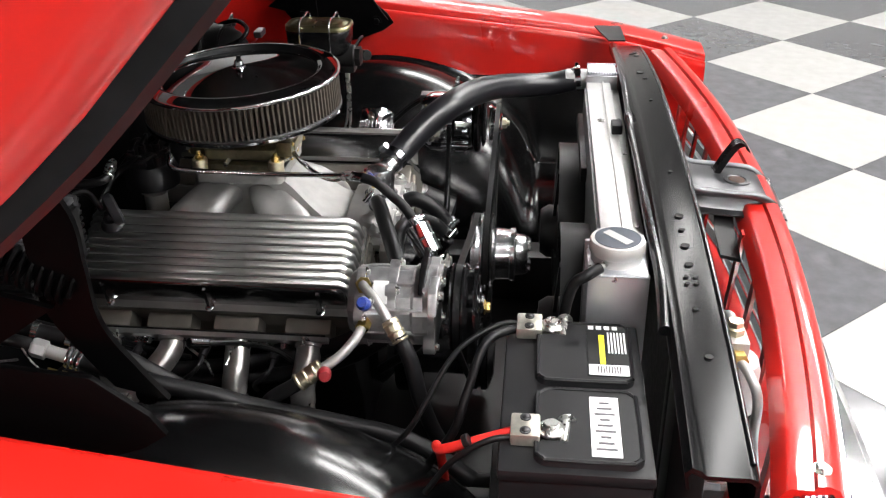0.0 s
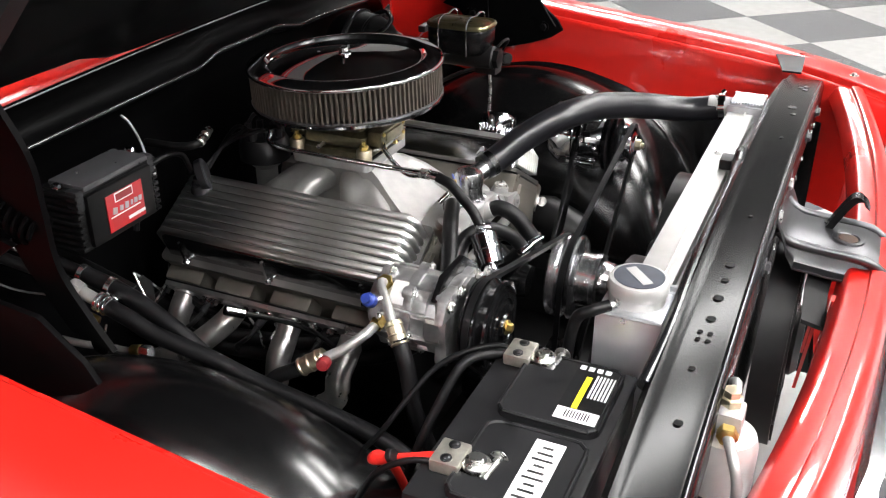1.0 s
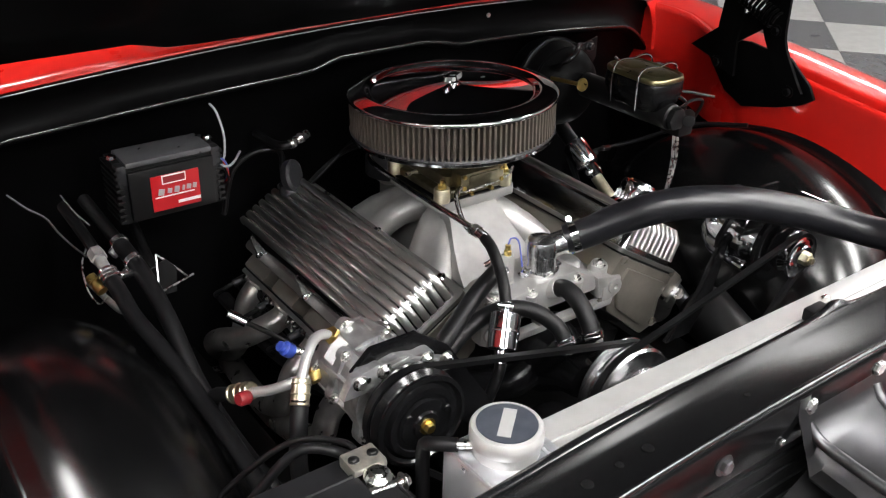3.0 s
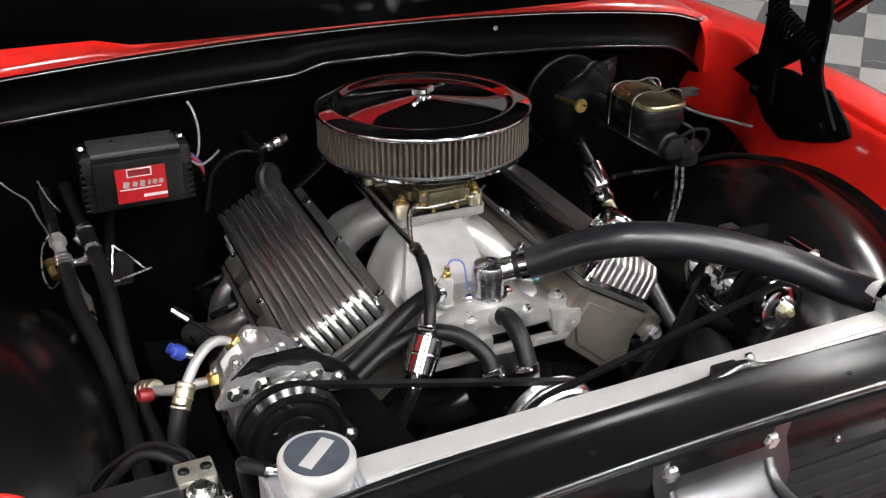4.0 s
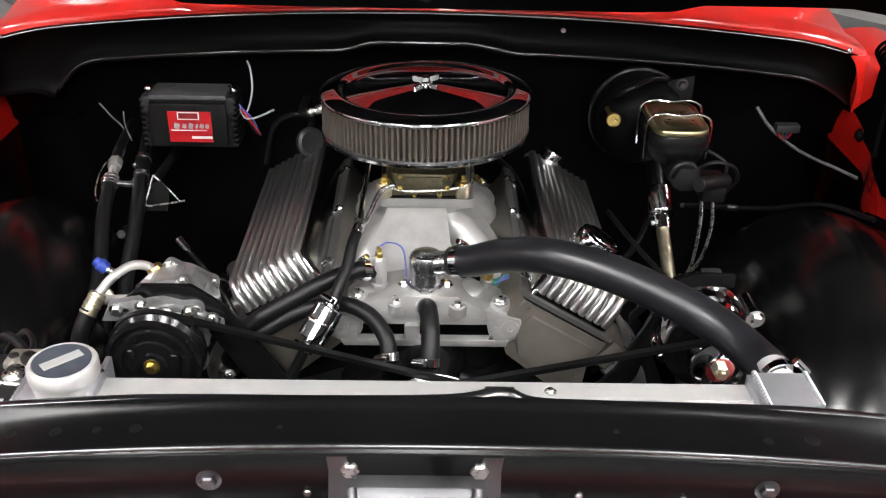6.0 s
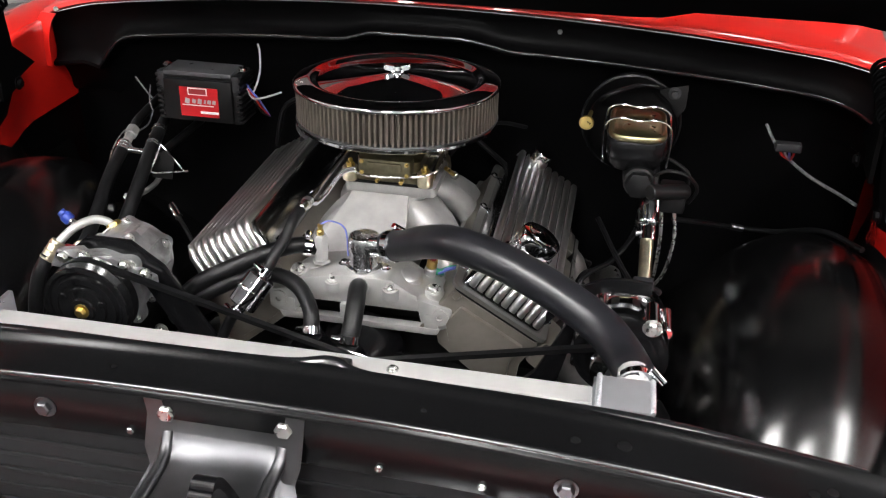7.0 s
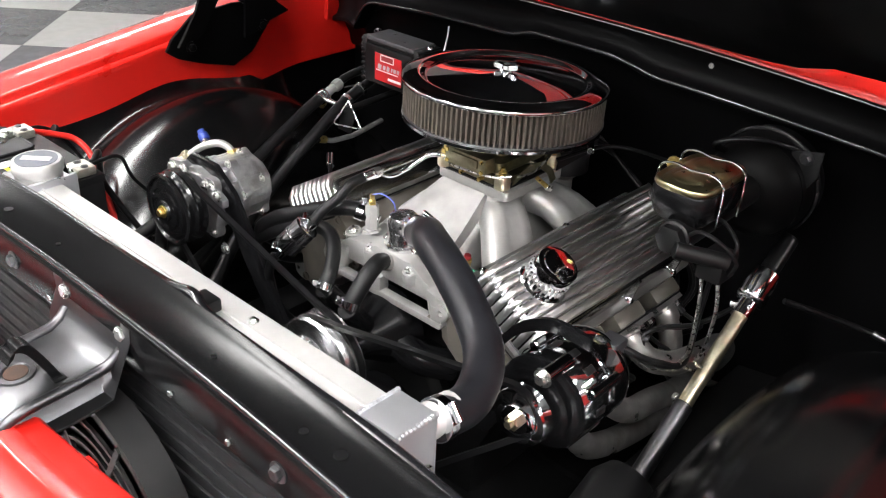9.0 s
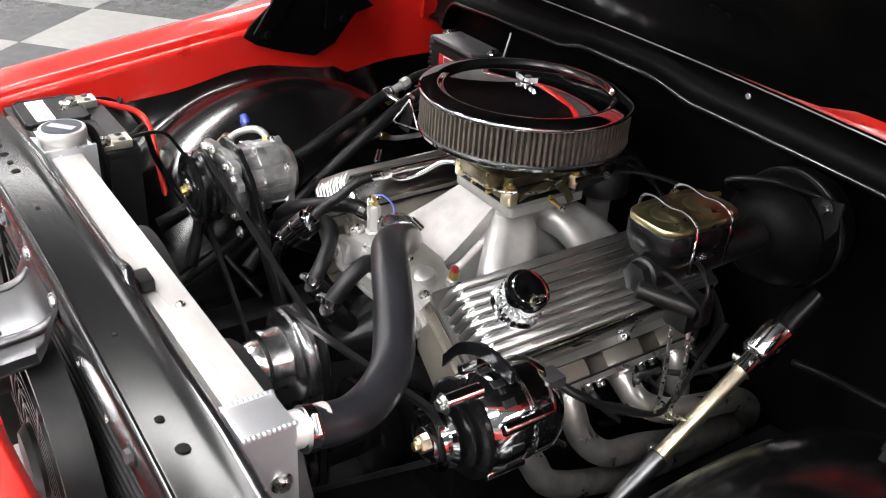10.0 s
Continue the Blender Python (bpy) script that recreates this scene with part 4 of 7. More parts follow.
def header_side(side):
    """Exhaust header: port bosses, gasket, flange, four bent primaries and a collector."""
    f, up = V(side * 0.75, 0, -0.66), V(side * 0.66, 0, 0.75)
    ys = (-0.165, -0.043, 0.072, 0.178) if side < 0 else (-0.240, -0.128, -0.016, 0.096)
    x, z = (0.296, 0.652) if side < 0 else (0.308, 0.664)
    hd = part("exhaust_header", strip([(side * x, y, z) for y in (ys[0] - 0.035, ys[1], ys[2], ys[3] + 0.035)], up, 0.050, 0.008, f), HEADER_STEEL, engine, "steel exhaust header with four bent primary tubes")
    part("gasket", strip([V(side * x, y, z) - f * 0.0055 for y in (ys[0] - 0.03, ys[1], ys[2], ys[3] + 0.03)], up, 0.052, 0.003, f), RUBBER, hd)
    if side > 0:
        runs = ([(0.352, -0.22, 0.60), (0.365, -0.17, 0.54), (0.35, 0.05, 0.46)],
                [(0.352, -0.120, 0.600), (0.370, -0.080, 0.565), (0.372, -0.01, 0.550), (0.36, 0.12, 0.50)],
                [(0.352, -0.002, 0.622), (0.376, 0.040, 0.605), (0.392, 0.10, 0.602), (0.396, 0.17, 0.590), (0.37, 0.26, 0.52)],
                [(0.336, 0.098, 0.610), (0.340, 0.106, 0.56), (0.335, 0.18, 0.48)])
    else:
        runs = ([(0.345, -0.160, 0.60), (0.362, -0.14, 0.54), (0.35, 0.05, 0.46)],
                [(0.350, -0.046, 0.605), (0.366, -0.03, 0.54), (0.35, 0.12, 0.46)],
                [(0.335, 0.084, 0.622), (0.368, 0.12, 0.592), (0.385, 0.18, 0.56), (0.36, 0.27, 0.49)],
                [(0.326, 0.180, 0.615), (0.336, 0.184, 0.56), (0.33, 0.25, 0.48)])
    for y, run in zip(ys, runs):
        top = V(side * x, y, z)
        pts = [top, top + f * 0.020] + [V(side * a, b, c) for a, b, c in run] + [V(side * 0.31, 0.36, 0.40)]
        pipe = part("primary_tube", tube(pts, 0.0212, 18, 7), HEADER_STEEL, hd)
        part("weld_collar", lathe([(0.022, 0.003), (0.0245, 0.005), (0.0238, 0.009), (0.0212, 0.011)], top, f, 22), HEADER_STEEL, pipe)
        boss = box(top - f * 0.021 + up * 0.004, (0.078, 0.050, 0.028), Matrix((V(0, 1, 0), up, f)).transposed(), 0.006)
        part("port_boss", boss, HEAD, hd, "bare cast exhaust port boss")
        for d in (-0.044, 0.044):
            at = top + V(0, d, 0) + f * 0.004
            part("flange_bolt", hexbolt(at, f, 0.0075, 0.011), SOFT_CHROME, hd)
    part("collector", rod((side * 0.31, 0.34, 0.41), (side * 0.29, 0.55, 0.36), 0.045, 0.038), HEADER_STEEL, hd)
    for y in ys:
        part("spark_lead", tube([(side * 0.300, y + 0.056, 0.640), (side * 0.345, y + 0.06, 0.625), (side * 0.350, y + 0.085, 0.60), (side * 0.30, y + 0.10, 0.55)], 0.0042, 8), RUBBER, hd, "black spark plug lead")
        part("plug_boot", rod((side * 0.285, y + 0.056, 0.642), (side * 0.325, y + 0.058, 0.632), 0.0075, seg=12), BLACK_PLASTIC, hd)
    if side < 0:
        part("bent_clip", tube([(-0.262, 0.085, 0.655), (-0.292, 0.06, 0.640), (-0.322, 0.012, 0.622), (-0.330, 0.0, 0.604), (-0.325, 0.002, 0.592)], 0.0024, 6), STEEL, hd, "bent steel wire clip")
        part("clip_eye", lathe([(0.004, -0.003), (0.008, -0.003), (0.008, 0.003), (0.004, 0.003), (0.004, -0.003)], (-0.325, 0.002, 0.587), (0.5, 0.8, 0), 14), STEEL, hd)


header_side(-1)
header_side(1)


def lobes(c, w, n, hw, hh, dent, count=28):
    """Two-lobed oval section: half width hw along w, half height hh along n."""
    ring = []
    for k in range(count):
        a = 2 * math.pi * k / count
        ca, sa = math.cos(a), math.sin(a)
        px = hw * math.copysign(abs(ca) ** 0.75, ca)
        pz = hh * math.copysign(abs(sa) ** 0.75, sa) * (1 - dent * math.exp(-(px / (0.22 * hw)) ** 2))
        ring.append(c + w * px + n * pz)
    return ring


def intake():
    """Single-plane intake: square carburettor pad, narrow plenum, four paired runners, valley and water crossover."""
    rings = []
    for z, hx, f, b, r in ((0.858, 0.080, 0.080, 0.080, 0.010), (0.842, 0.080, 0.080, 0.080, 0.010), (0.837, 0.064, 0.074, 0.072, 0.02), (0.815, 0.050, 0.080, 0.074, 0.03), (0.790, 0.044, 0.105, 0.082, 0.03), (0.765, 0.046, 0.150, 0.10, 0.03), (0.742, 0.050, 0.18, 0.13, 0.03), (0.70, 0.052, 0.19, 0.15, 0.02)):
        rings.append(rounded(0, (b - f) / 2, z, hx, (b + f) / 2, r))
    man = part("intake_manifold", loft(rings[::-1]), CAST, engine, "bare cast aluminium intake manifold", angle=60)
    for side in (-1, 1):
        for e in (-1, 1):
            st = []
            for x, y, z, hw, hh, dent, tip in ((0.006, 0.034, 0.806, 0.036, 0.032, 0.0, 0), (0.034, 0.044, 0.806, 0.041, 0.033, 0.08, 18), (0.060, 0.060, 0.799, 0.046, 0.031, 0.20, 32), (0.084, 0.079, 0.785, 0.051, 0.028, 0.30, 46), (0.104, 0.095, 0.765, 0.056, 0.026, 0.36, 58), (0.118, 0.106, 0.740, 0.058, 0.023, 0.36, 66), (0.126, 0.108, 0.722, 0.058, 0.022, 0.36, 70)):
                a = radians(tip)
                along = V(0.25 * (1 - tip / 70) * -side, e, 0).normalized()
                st.append(lobes(V(side * x, e * y, z), along, V(side * math.sin(a), 0, math.cos(a)), hw, hh, dent))
            part("runner", loft(st), CAST, man, angle=70)
        part("port_flange", prism([(side * 0.112, 0.742), (side * 0.150, 0.742), (side * 0.143, 0.71), (side * 0.10, 0.71)], -0.225, 0.235, 0.004), CAST, man)
        for y in (-0.2, -0.11, 0.0, 0.11, 0.2):
            part("manifold_bolt", hexbolt((side * 0.137, y, 0.7435), (side * 0.25, 0, 0.95), 0.008, 0.008), STEEL, man)
    web = [[V(x0, y, z), V(x1, y, z), V(x1 - 0.004, y + 0.04, z - 0.004), V(x0 + 0.006, y + 0.04, z - 0.004)] for x0, x1, y, z in ((-0.066, 0.034, -0.081, 0.842), (-0.071, 0.036, -0.096, 0.832), (-0.088, 0.040, -0.130, 0.806), (-0.104, 0.044, -0.166, 0.782), (-0.112, 0.046, -0.192, 0.766))]
    part("front_web", loft(web), CAST, man, angle=30)
    # water crossover at the front
    cross = prism([(-0.125, 0.735), (-0.13, 0.752), (-0.10, 0.776), (-0.03, 0.790), (0.05, 0.790), (0.09, 0.766), (0.13, 0.752), (0.125, 0.735)], -0.280, -0.19, 0.010)
    part("water_crossover", cross, CAST, man)
    # Casting behind the slot, coloured black to stand for the gap's shade.
    part("slot_shade", prism([(-0.13, 0.69), (-0.13, 0.74), (0.13, 0.74), (0.13, 0.69)], -0.225, -0.20, 0.003), BLACK_SATIN, man)
    part("crossover_lip", prism([(-0.128, 0.703), (-0.133, 0.716), (0.133, 0.716), (0.128, 0.703)], -0.290, -0.272, 0.004), CAST, man)
    for x in (-0.118, -0.02, 0.118):
        part("lip_post", box((x, -0.278, 0.726), (0.024, 0.022, 0.030), bevel=0.005), CAST, man)
    for x in (-0.085, 0.072):
        part("casting_boss", lathe([(0.02, 0), (0.018, 0.014), (0.012, 0.018), (0, 0.018)], (x, -0.235, 0.768), (0, -0.3, 1), 20), CAST, man)
    for s in (-1, 1):
        part("end_ear", prism([(s * 0.092, 0.765), (s * 0.150, 0.752), (s * 0.150, 0.720), (s * 0.128, 0.708), (s * 0.100, 0.722)], -0.287, -0.262, 0.005), CAST, man)
    for x, z in ((-0.132, 0.738), (0.132, 0.738)):
        part("crossover_ear", lathe([(0.014, 0), (0.014, 0.006), (0.005, 0.007), (0.005, -0.004), (0, -0.004)], (x, -0.286, z), (0, -1, 0.1), 18), CAST, man)
        part("crossover_bolt", hexbolt((x * 0.86, -0.262, 0.772), (0, 0, 1), 0.007, 0.007), STEEL, man)
    for x, y, z in ((-0.105, -0.258, 0.776), (-0.045, -0.272, 0.772), (0.050, -0.275, 0.770), (0.118, -0.262, 0.768)):
        boss = part("boss", lathe([(0.017, -0.012), (0.0145, 0.004), (0.0135, 0.006), (0, 0.006)], (x, y, z), (0, -0.35, 1), 20), CAST, man)
        part("boss_bolt", hexbolt(V(x, y, z) + V(0, -0.0021, 0.006), (0, -0.35, 1), 0.0068, 0.007), STEEL, boss)
    # thermostat housing: polished swivel elbow
    th = part("thermostat_housing", lathe([(0.030, 0), (0.031, 0.008), (0.026, 0.010), (0.024, 0.03), (0.026, 0.032), (0.0265, 0.05), (0.023, 0.058), (0.012, 0.063), (0, 0.064)], (0.0, -0.245, 0.788), (0, 0, 1), 28), SOFT_CHROME, engine, "chrome swivel thermostat housing")
    part("outlet", rod((0.0, -0.245, 0.828), (0.056, -0.266, 0.845), 0.0185), SOFT_CHROME, th)
    part("housing_base", lathe([(0.036, 0), (0.036, 0.006), (0.03, 0.007)], (0.0, -0.245, 0.783), (0, 0, 1), 6), CAST, th)
    for dx in (-0.034, 0.034):
        part("housing_bolt", hexbolt((dx, -0.245, 0.790), (0, 0, 1), 0.0065, 0.007), CHROME, th)
    # temperature sender
    sn = part("temperature_sender", lathe([(0.0145, 0), (0.0145, 0.004), (0.0115, 0.006), (0.012, 0.046), (0.009, 0.050), (0, 0.050)], (-0.072, -0.247, 0.790), (0, 0, 1), 6), CAST, engine, "grey hexagonal sender with a brass tip")
    part("brass_tip", lathe([(0.006, 0), (0.006, 0.008), (0.004, 0.010), (0.0045, 0.018), (0, 0.019)], (-0.072, -0.247, 0.839), (0, 0, 1), 12), BRASS, sn)
    part("sender_wire", tube([(-0.072, -0.247, 0.857), (-0.058, -0.237, 0.860), (-0.036, -0.230, 0.845), (-0.030, -0.236, 0.80)], 0.0014, 6), BLUE_WIRE, sn)
    # second sender with coloured wires, on the driver's side
    s2 = part("vacuum_switch", lathe([(0.0125, 0), (0.0125, 0.008), (0.0105, 0.010), (0.0105, 0.022), (0.0085, 0.024), (0, 0.024)], (0.095, -0.20, 0.752), (0.2, 0, 1), 16), CAST, engine, "small switch with an amber body and coloured wires")
    part("amber_body", lathe([(0.008, 0), (0.0092, 0.002), (0.0085, 0.006), (0.0092, 0.010), (0.008, 0.015), (0, 0.016)], (0.0995, -0.20, 0.776), (0.2, 0, 1), 18), BRASS, s2)
    part("switch_cap", lathe([(0.0062, 0), (0.0066, 0.002), (0.0055, 0.006), (0, 0.0075)], (0.1027, -0.20, 0.7915), (0.2, 0, 1), 14), RED_CAP, s2)
    part("green_collar", rod((0.104, -0.199, 0.768), (0.120, -0.195, 0.766), 0.0055), GREEN, s2)
    for d, m in ((0.0, BLUE_WIRE), (0.005, GREEN), (-0.005, BLUE_WIRE)):
        part("switch_wire", tube([(0.112, -0.198 + d, 0.767), (0.128, -0.190 + d, 0.772), (0.140, -0.172 + d, 0.765), (0.146, -0.15 + d, 0.745)], 0.002, 6), m, s2)


intake()

# ---- carburettor, air cleaner, ignition ----
carb = thing("carburetor", (0, 0, 0.858), "four barrel carburettor in dull olive gold finish", "carburetor")
part("gasket", loft([rounded(-0.005, 0, z, 0.074, 0.078, 0.012) for z in (0.857, 0.861)]), RUBBER, carb, "black base gasket")
part("base_plate", loft([rounded(-0.005, 0, z, hx, hy, 0.012) for z, hx, hy in ((0.861, 0.064, 0.073), (0.863, 0.066, 0.075), (0.873, 0.066, 0.075), (0.8745, 0.064, 0.073))]), CARB_ZINC, carb)
main = loft([rounded(-0.005, 0, z, hx, hy, 0.012) for z, hx, hy in ((0.8745, 0.050, 0.060), (0.880, 0.056, 0.066), (0.898, 0.056, 0.066), (0.904, 0.046, 0.05), (0.914, 0.058, 0.058), (0.918, 0.066, 0.066), (0.930, 0.066, 0.066), (0.945, 0.060, 0.060))])
part("main_body", main, CARB_ZINC, carb, angle=45)
for y in (-0.080, 0.080):
    bowl = box((-0.005, y, 0.896), (0.092, 0.030, 0.030), bevel=0.006)
    box((-0.005, y + math.copysign(0.014, y), 0.898), (0.060, 0.008, 0.016), bevel=0.003, bm=bowl)
    part("float_bowl", bowl, CARB_ZINC, carb)
    for x in (-0.044, 0.034):
        for z in (0.886, 0.906):
            part("bowl_screw", hexbolt((x, y + math.copysign(0.0145, y), z), (0, math.copysign(1, y), 0), 0.004, 0.004, washer=False), BRASS, carb)
for x in (-0.071, 0.061):
    for y in (-0.070, 0.070):
        post = part("stud_post", lathe([(0.0135, 0.0), (0.014, 0.002), (0.014, 0.022), (0.0125, 0.024), (0, 0.024)], (x, y, 0.860), (0, 0, 1), 24), PALE_GOLD, carb, "pale cast corner boss")
        part("stud_nut", lathe([(0.008, 0.024), (0.008, 0.030), (0.0065, 0.0315), (0.004, 0.0315), (0.004, 0.038), (0, 0.0385)], (x, y, 0.860), (0, 0, 1), 6), BRASS, post)
part("throttle_lever", strip([(0.074, -0.056, 0.872), (0.076, -0.02, 0.886), (0.076, 0.02, 0.882), (0.074, 0.05, 0.90)], (0, 0.4, 1), 0.014, 0.0025, (1, 0, 0)), CARB_ZINC, carb)
part("throttle_arm", strip([(0.080, 0.016, 0.882), (0.083, 0.034, 0.868), (0.084, 0.046, 0.846)], (0, 1, 0.6), 0.014, 0.0025, (1, 0, 0)), CARB_ZINC, carb)
part("idle_screw", rod((0.085, -0.006, 0.868), (0.098, 0.012, 0.848), 0.0042), BRASS, carb, "brass idle screw")
part("idle_screw_head", rod((0.0965, 0.010, 0.851), (0.101, 0.016, 0.844), 0.0065), STEEL, carb)
part("linkage_rod", tube([(-0.062, -0.084, 0.880), (-0.03, -0.090, 0.877), (0.02, -0.090, 0.880), (0.058, -0.086, 0.884), (0.080, -0.07, 0.888)], 0.0022, 8), STEEL, carb)
part("linkage_rod", tube([(0.077, -0.05, 0.880), (0.080, -0.01, 0.878), (0.079, 0.03, 0.892)], 0.002, 8), STEEL, carb)
for x in (-0.02, 0.022):
    part("mixture_screw", rod((x, -0.076, 0.868), (x, -0.088, 0.868), 0.0038), BRASS, carb)
part("throttle_shaft", rod((-0.082, 0.02, 0.878), (0.080, 0.02, 0.878), 0.004), STEEL, carb)
part("cable_bracket", strip([(0.08, 0.06, 0.87), (0.10, 0.10, 0.89), (0.105, 0.14, 0.895)], (0, 0.3, 1), 0.020, 0.0025, (1, 0, 0)), BLACK_SATIN, carb)
part("throttle_cable", tube([(0.085, 0.05, 0.885), (0.12, 0.12, 0.90), (0.16, 0.17, 0.895), (0.20, 0.25, 0.86)], 0.004, 8), RUBBER, carb)
part("cable_end", rod((0.118, 0.10, 0.915), (0.145, 0.06, 0.918), 0.006), CHROME, carb)

AC = V(-0.004, -0.001, 0.024)
air = thing("air_cleaner", (AC.x, AC.y, 1.018), "round chrome topped air cleaner with a pleated filter", "air cleaner")
lid = [(0.1768, 0.992), (0.1780, 0.9935), (0.1783, 0.9955), (0.1780, 0.9978), (0.1768, 0.9996), (0.173, 1.0012), (0.165, 1.0034), (0.154, 1.0056), (0.149, 1.0058), (0.1445, 1.0042), (0.1405, 0.9990), (0.1375, 0.9972), (0.135, 0.9972), (0.10, 1.0012), (0.06, 1.0058), (0.02, 1.0104), (0.012, 1.0110), (0, 1.0110)]
part("lid", lathe(lid, AC, (0, 0, 1), 180), BLACK_CHROME, air, "mirror chrome lid", angle=75)
base = [(0.02, 0.928), (0.06, 0.928), (0.10, 0.9265), (0.15, 0.9252), (0.172, 0.9255), (0.1755, 0.928), (0.1755, 0.9325), (0.172, 0.935), (0.167, 0.936), (0.02, 0.936)]
part("base_pan", lathe(base, AC, (0, 0, 1), 96), CHROME, air, "chrome base pan")
bmf = bmesh.new()
n_pl = 118
ringa, ringb = [], []
for k in range(n_pl):
    for turn_by, r in ((-0.20, 0.1742), (0.20, 0.1742), (0.34, 0.160), (0.66, 0.160)):
        a = 2 * math.pi * (k + turn_by) / n_pl
        ringa.append(bmf.verts.new((AC.x + r * math.cos(a), AC.y + r * math.sin(a), AC.z + 0.934)))
        ringb.append(bmf.verts.new((AC.x + r * math.cos(a), AC.y + r * math.sin(a), AC.z + 0.997)))
for k in range(n_pl * 4):
    j = (k + 1) % (n_pl * 4)
    bmf.faces.new((ringa[k], ringa[j], ringb[j], ringb[k]))
part("filter_element", bmf, FILTER, air, "dark brown pleated filter element", smooth=False)
part("mesh_band", lathe([(0.1745, 0.9345), (0.1755, 0.936), (0.1745, 0.938)], AC, (0, 0, 1), 64), BLACK_PLASTIC, air)
wn = lathe([(0.012, 0), (0.012, 0.002), (0.0085, 0.0035), (0.0075, 0.010), (0.005, 0.012), (0, 0.012)], AC + V(0, 0, 1.0110), (0, 0, 1), 20)
wing = part("wing_nut", wn, CHROME, air, "chrome wing nut")
for s in (-1, 1):
    part("wing", loft([[AC + V(s * q, 0.25 * s * q + w, 1.0110 + z) for q, w, z in ((x, -t, h - d), (x, t, h - d), (x, t, h + d), (x, -t, h + d))] for x, t, h, d in ((0.004, 0.004, 0.006, 0.004), (0.012, 0.0045, 0.0075, 0.0045), (0.019, 0.0045, 0.009, 0.0045), (0.022, 0.003, 0.010, 0.003))]), CHROME, wing)
air.rotation_euler = (radians(-2.0), radians(-0.7), 0)

dist = thing("distributor", (0, 0.19, 0.72), "black distributor at the rear of the engine", "distributor")
part("cap", lathe([(0.05, 0), (0.05, 0.03), (0.044, 0.045), (0.03, 0.05), (0, 0.05)], (0, 0.195, 0.80), (0, 0, 1), 28), BLACK_PLASTIC, dist)
part("shaft_housing", lathe([(0.022, 0), (0.022, 0.06), (0.045, 0.08)], (0, 0.195, 0.72), (0, 0, 1), 24), CAST, dist)
for k in range(8):
    a = 2 * math.pi * k / 8
    s = 1 if math.cos(a) > 0 else -1
    top = V(0.035 * math.cos(a), 0.195 + 0.035 * math.sin(a), 0.845)
    part("terminal", rod(top, top + V(0, 0, 0.02), 0.007), BLACK_PLASTIC, dist)
    part("lead", tube([top + V(0, 0, 0.02), top + V(0.03 * s, 0, 0.03), (s * 0.09, 0.235, 0.84), (s * 0.20, 0.252, 0.74), (s * 0.30, 0.235 - 0.01 * k, 0.66), (s * 0.31, 0.16 - 0.04 * (k % 4), 0.62)], 0.004, 8), RUBBER, dist, "black spark plug lead")

# crankcase breather loop at the rear of the passenger cover
c, u, n = cover_frame(-1)
br = thing("breather_hose", tuple(c - u * 0.03 + V(0, 0.17, 0) + n * 0.004), "black breather hose looping off the valve cover", "hose")
q = c - u * 0.035 + V(0, 0.175, 0)
part("grommet", lathe([(0.02, 0), (0.02, 0.006), (0.015, 0.01), (0.012, 0.02), (0, 0.02)], q + n * 0.004, n, 20), BLACK_PLASTIC, br)
part("elbow_cap", lathe([(0.012, 0), (0.026, 0.003), (0.028, 0.008), (0.028, 0.016), (0.022, 0.020), (0.013, 0.018), (0, 0.018)], q + n * 0.034 + V(0.012, 0.006, 0), (0.55, -0.8, 0.25), 24), BLACK_PLASTIC, br)
part("stem", rod(q + n * 0.015, q + n * 0.036 + V(0.008, 0.0, 0), 0.009), BLACK_PLASTIC, br)
part("hose", tube([q + n * 0.04 + V(0.01, 0.01, 0), q + V(0.0, 0.04, 0.062), q + V(-0.04, 0.06, 0.062), q + V(-0.08, 0.07, 0.03), q + V(-0.10, 0.075, -0.05)], 0.005, 10), RUBBER, br)

# oil filler cap on the driver's cover
c, u, n = cover_frame(1)
o = c - u * 0.006 + V(0, -0.195, 0)
cap = thing("oil_filler_cap", tuple(o), "chrome push-in oil filler cap on the valve cover", "oil cap")
part("cap_body", lathe([(0.040, 0.003), (0.041, 0.008), (0.037, 0.013), (0.033, 0.022), (0.034, 0.030), (0.035, 0.048), (0.033, 0.053), (0.026, 0.0555), (0, 0.0558)], o, n, 40), CHROME, cap)
flutes = bmesh.new()
for k in range(26):
    a = 2 * math.pi * k / 26
    q = axes_to(n)
    box(o + q @ V(0.0345 * math.cos(a), 0.0345 * math.sin(a), 0.020), (0.004, 0.0032, 0.020), q @ Matrix.Rotation(a, 3, "Z"), 0.0008, flutes)
tagged(part("flutes", flutes, SOFT_CHROME, cap), kind="stuff")
part("cap_ring", lathe([(0.041, 0.002), (0.042, 0.004), (0.041, 0.008)], o, n, 40), CHROME, cap)
part("cap_top", lathe([(0.026, 0.0555), (0.025, 0.0572), (0.012, 0.059), (0, 0.0595)], o, n, 32), CHROME, cap)
# breather on the passenger cover's far end
o2 = c - u * 0.03 + V(0, 0.16, 0)
bb = thing("crankcase_breather", tuple(o2), "chrome breather cap on the rear of the valve cover", "breather")
part("cap_body", lathe([(0.02, 0), (0.021, 0.03), (0.019, 0.034), (0, 0.035)], o2, n, 24), CHROME, bb)

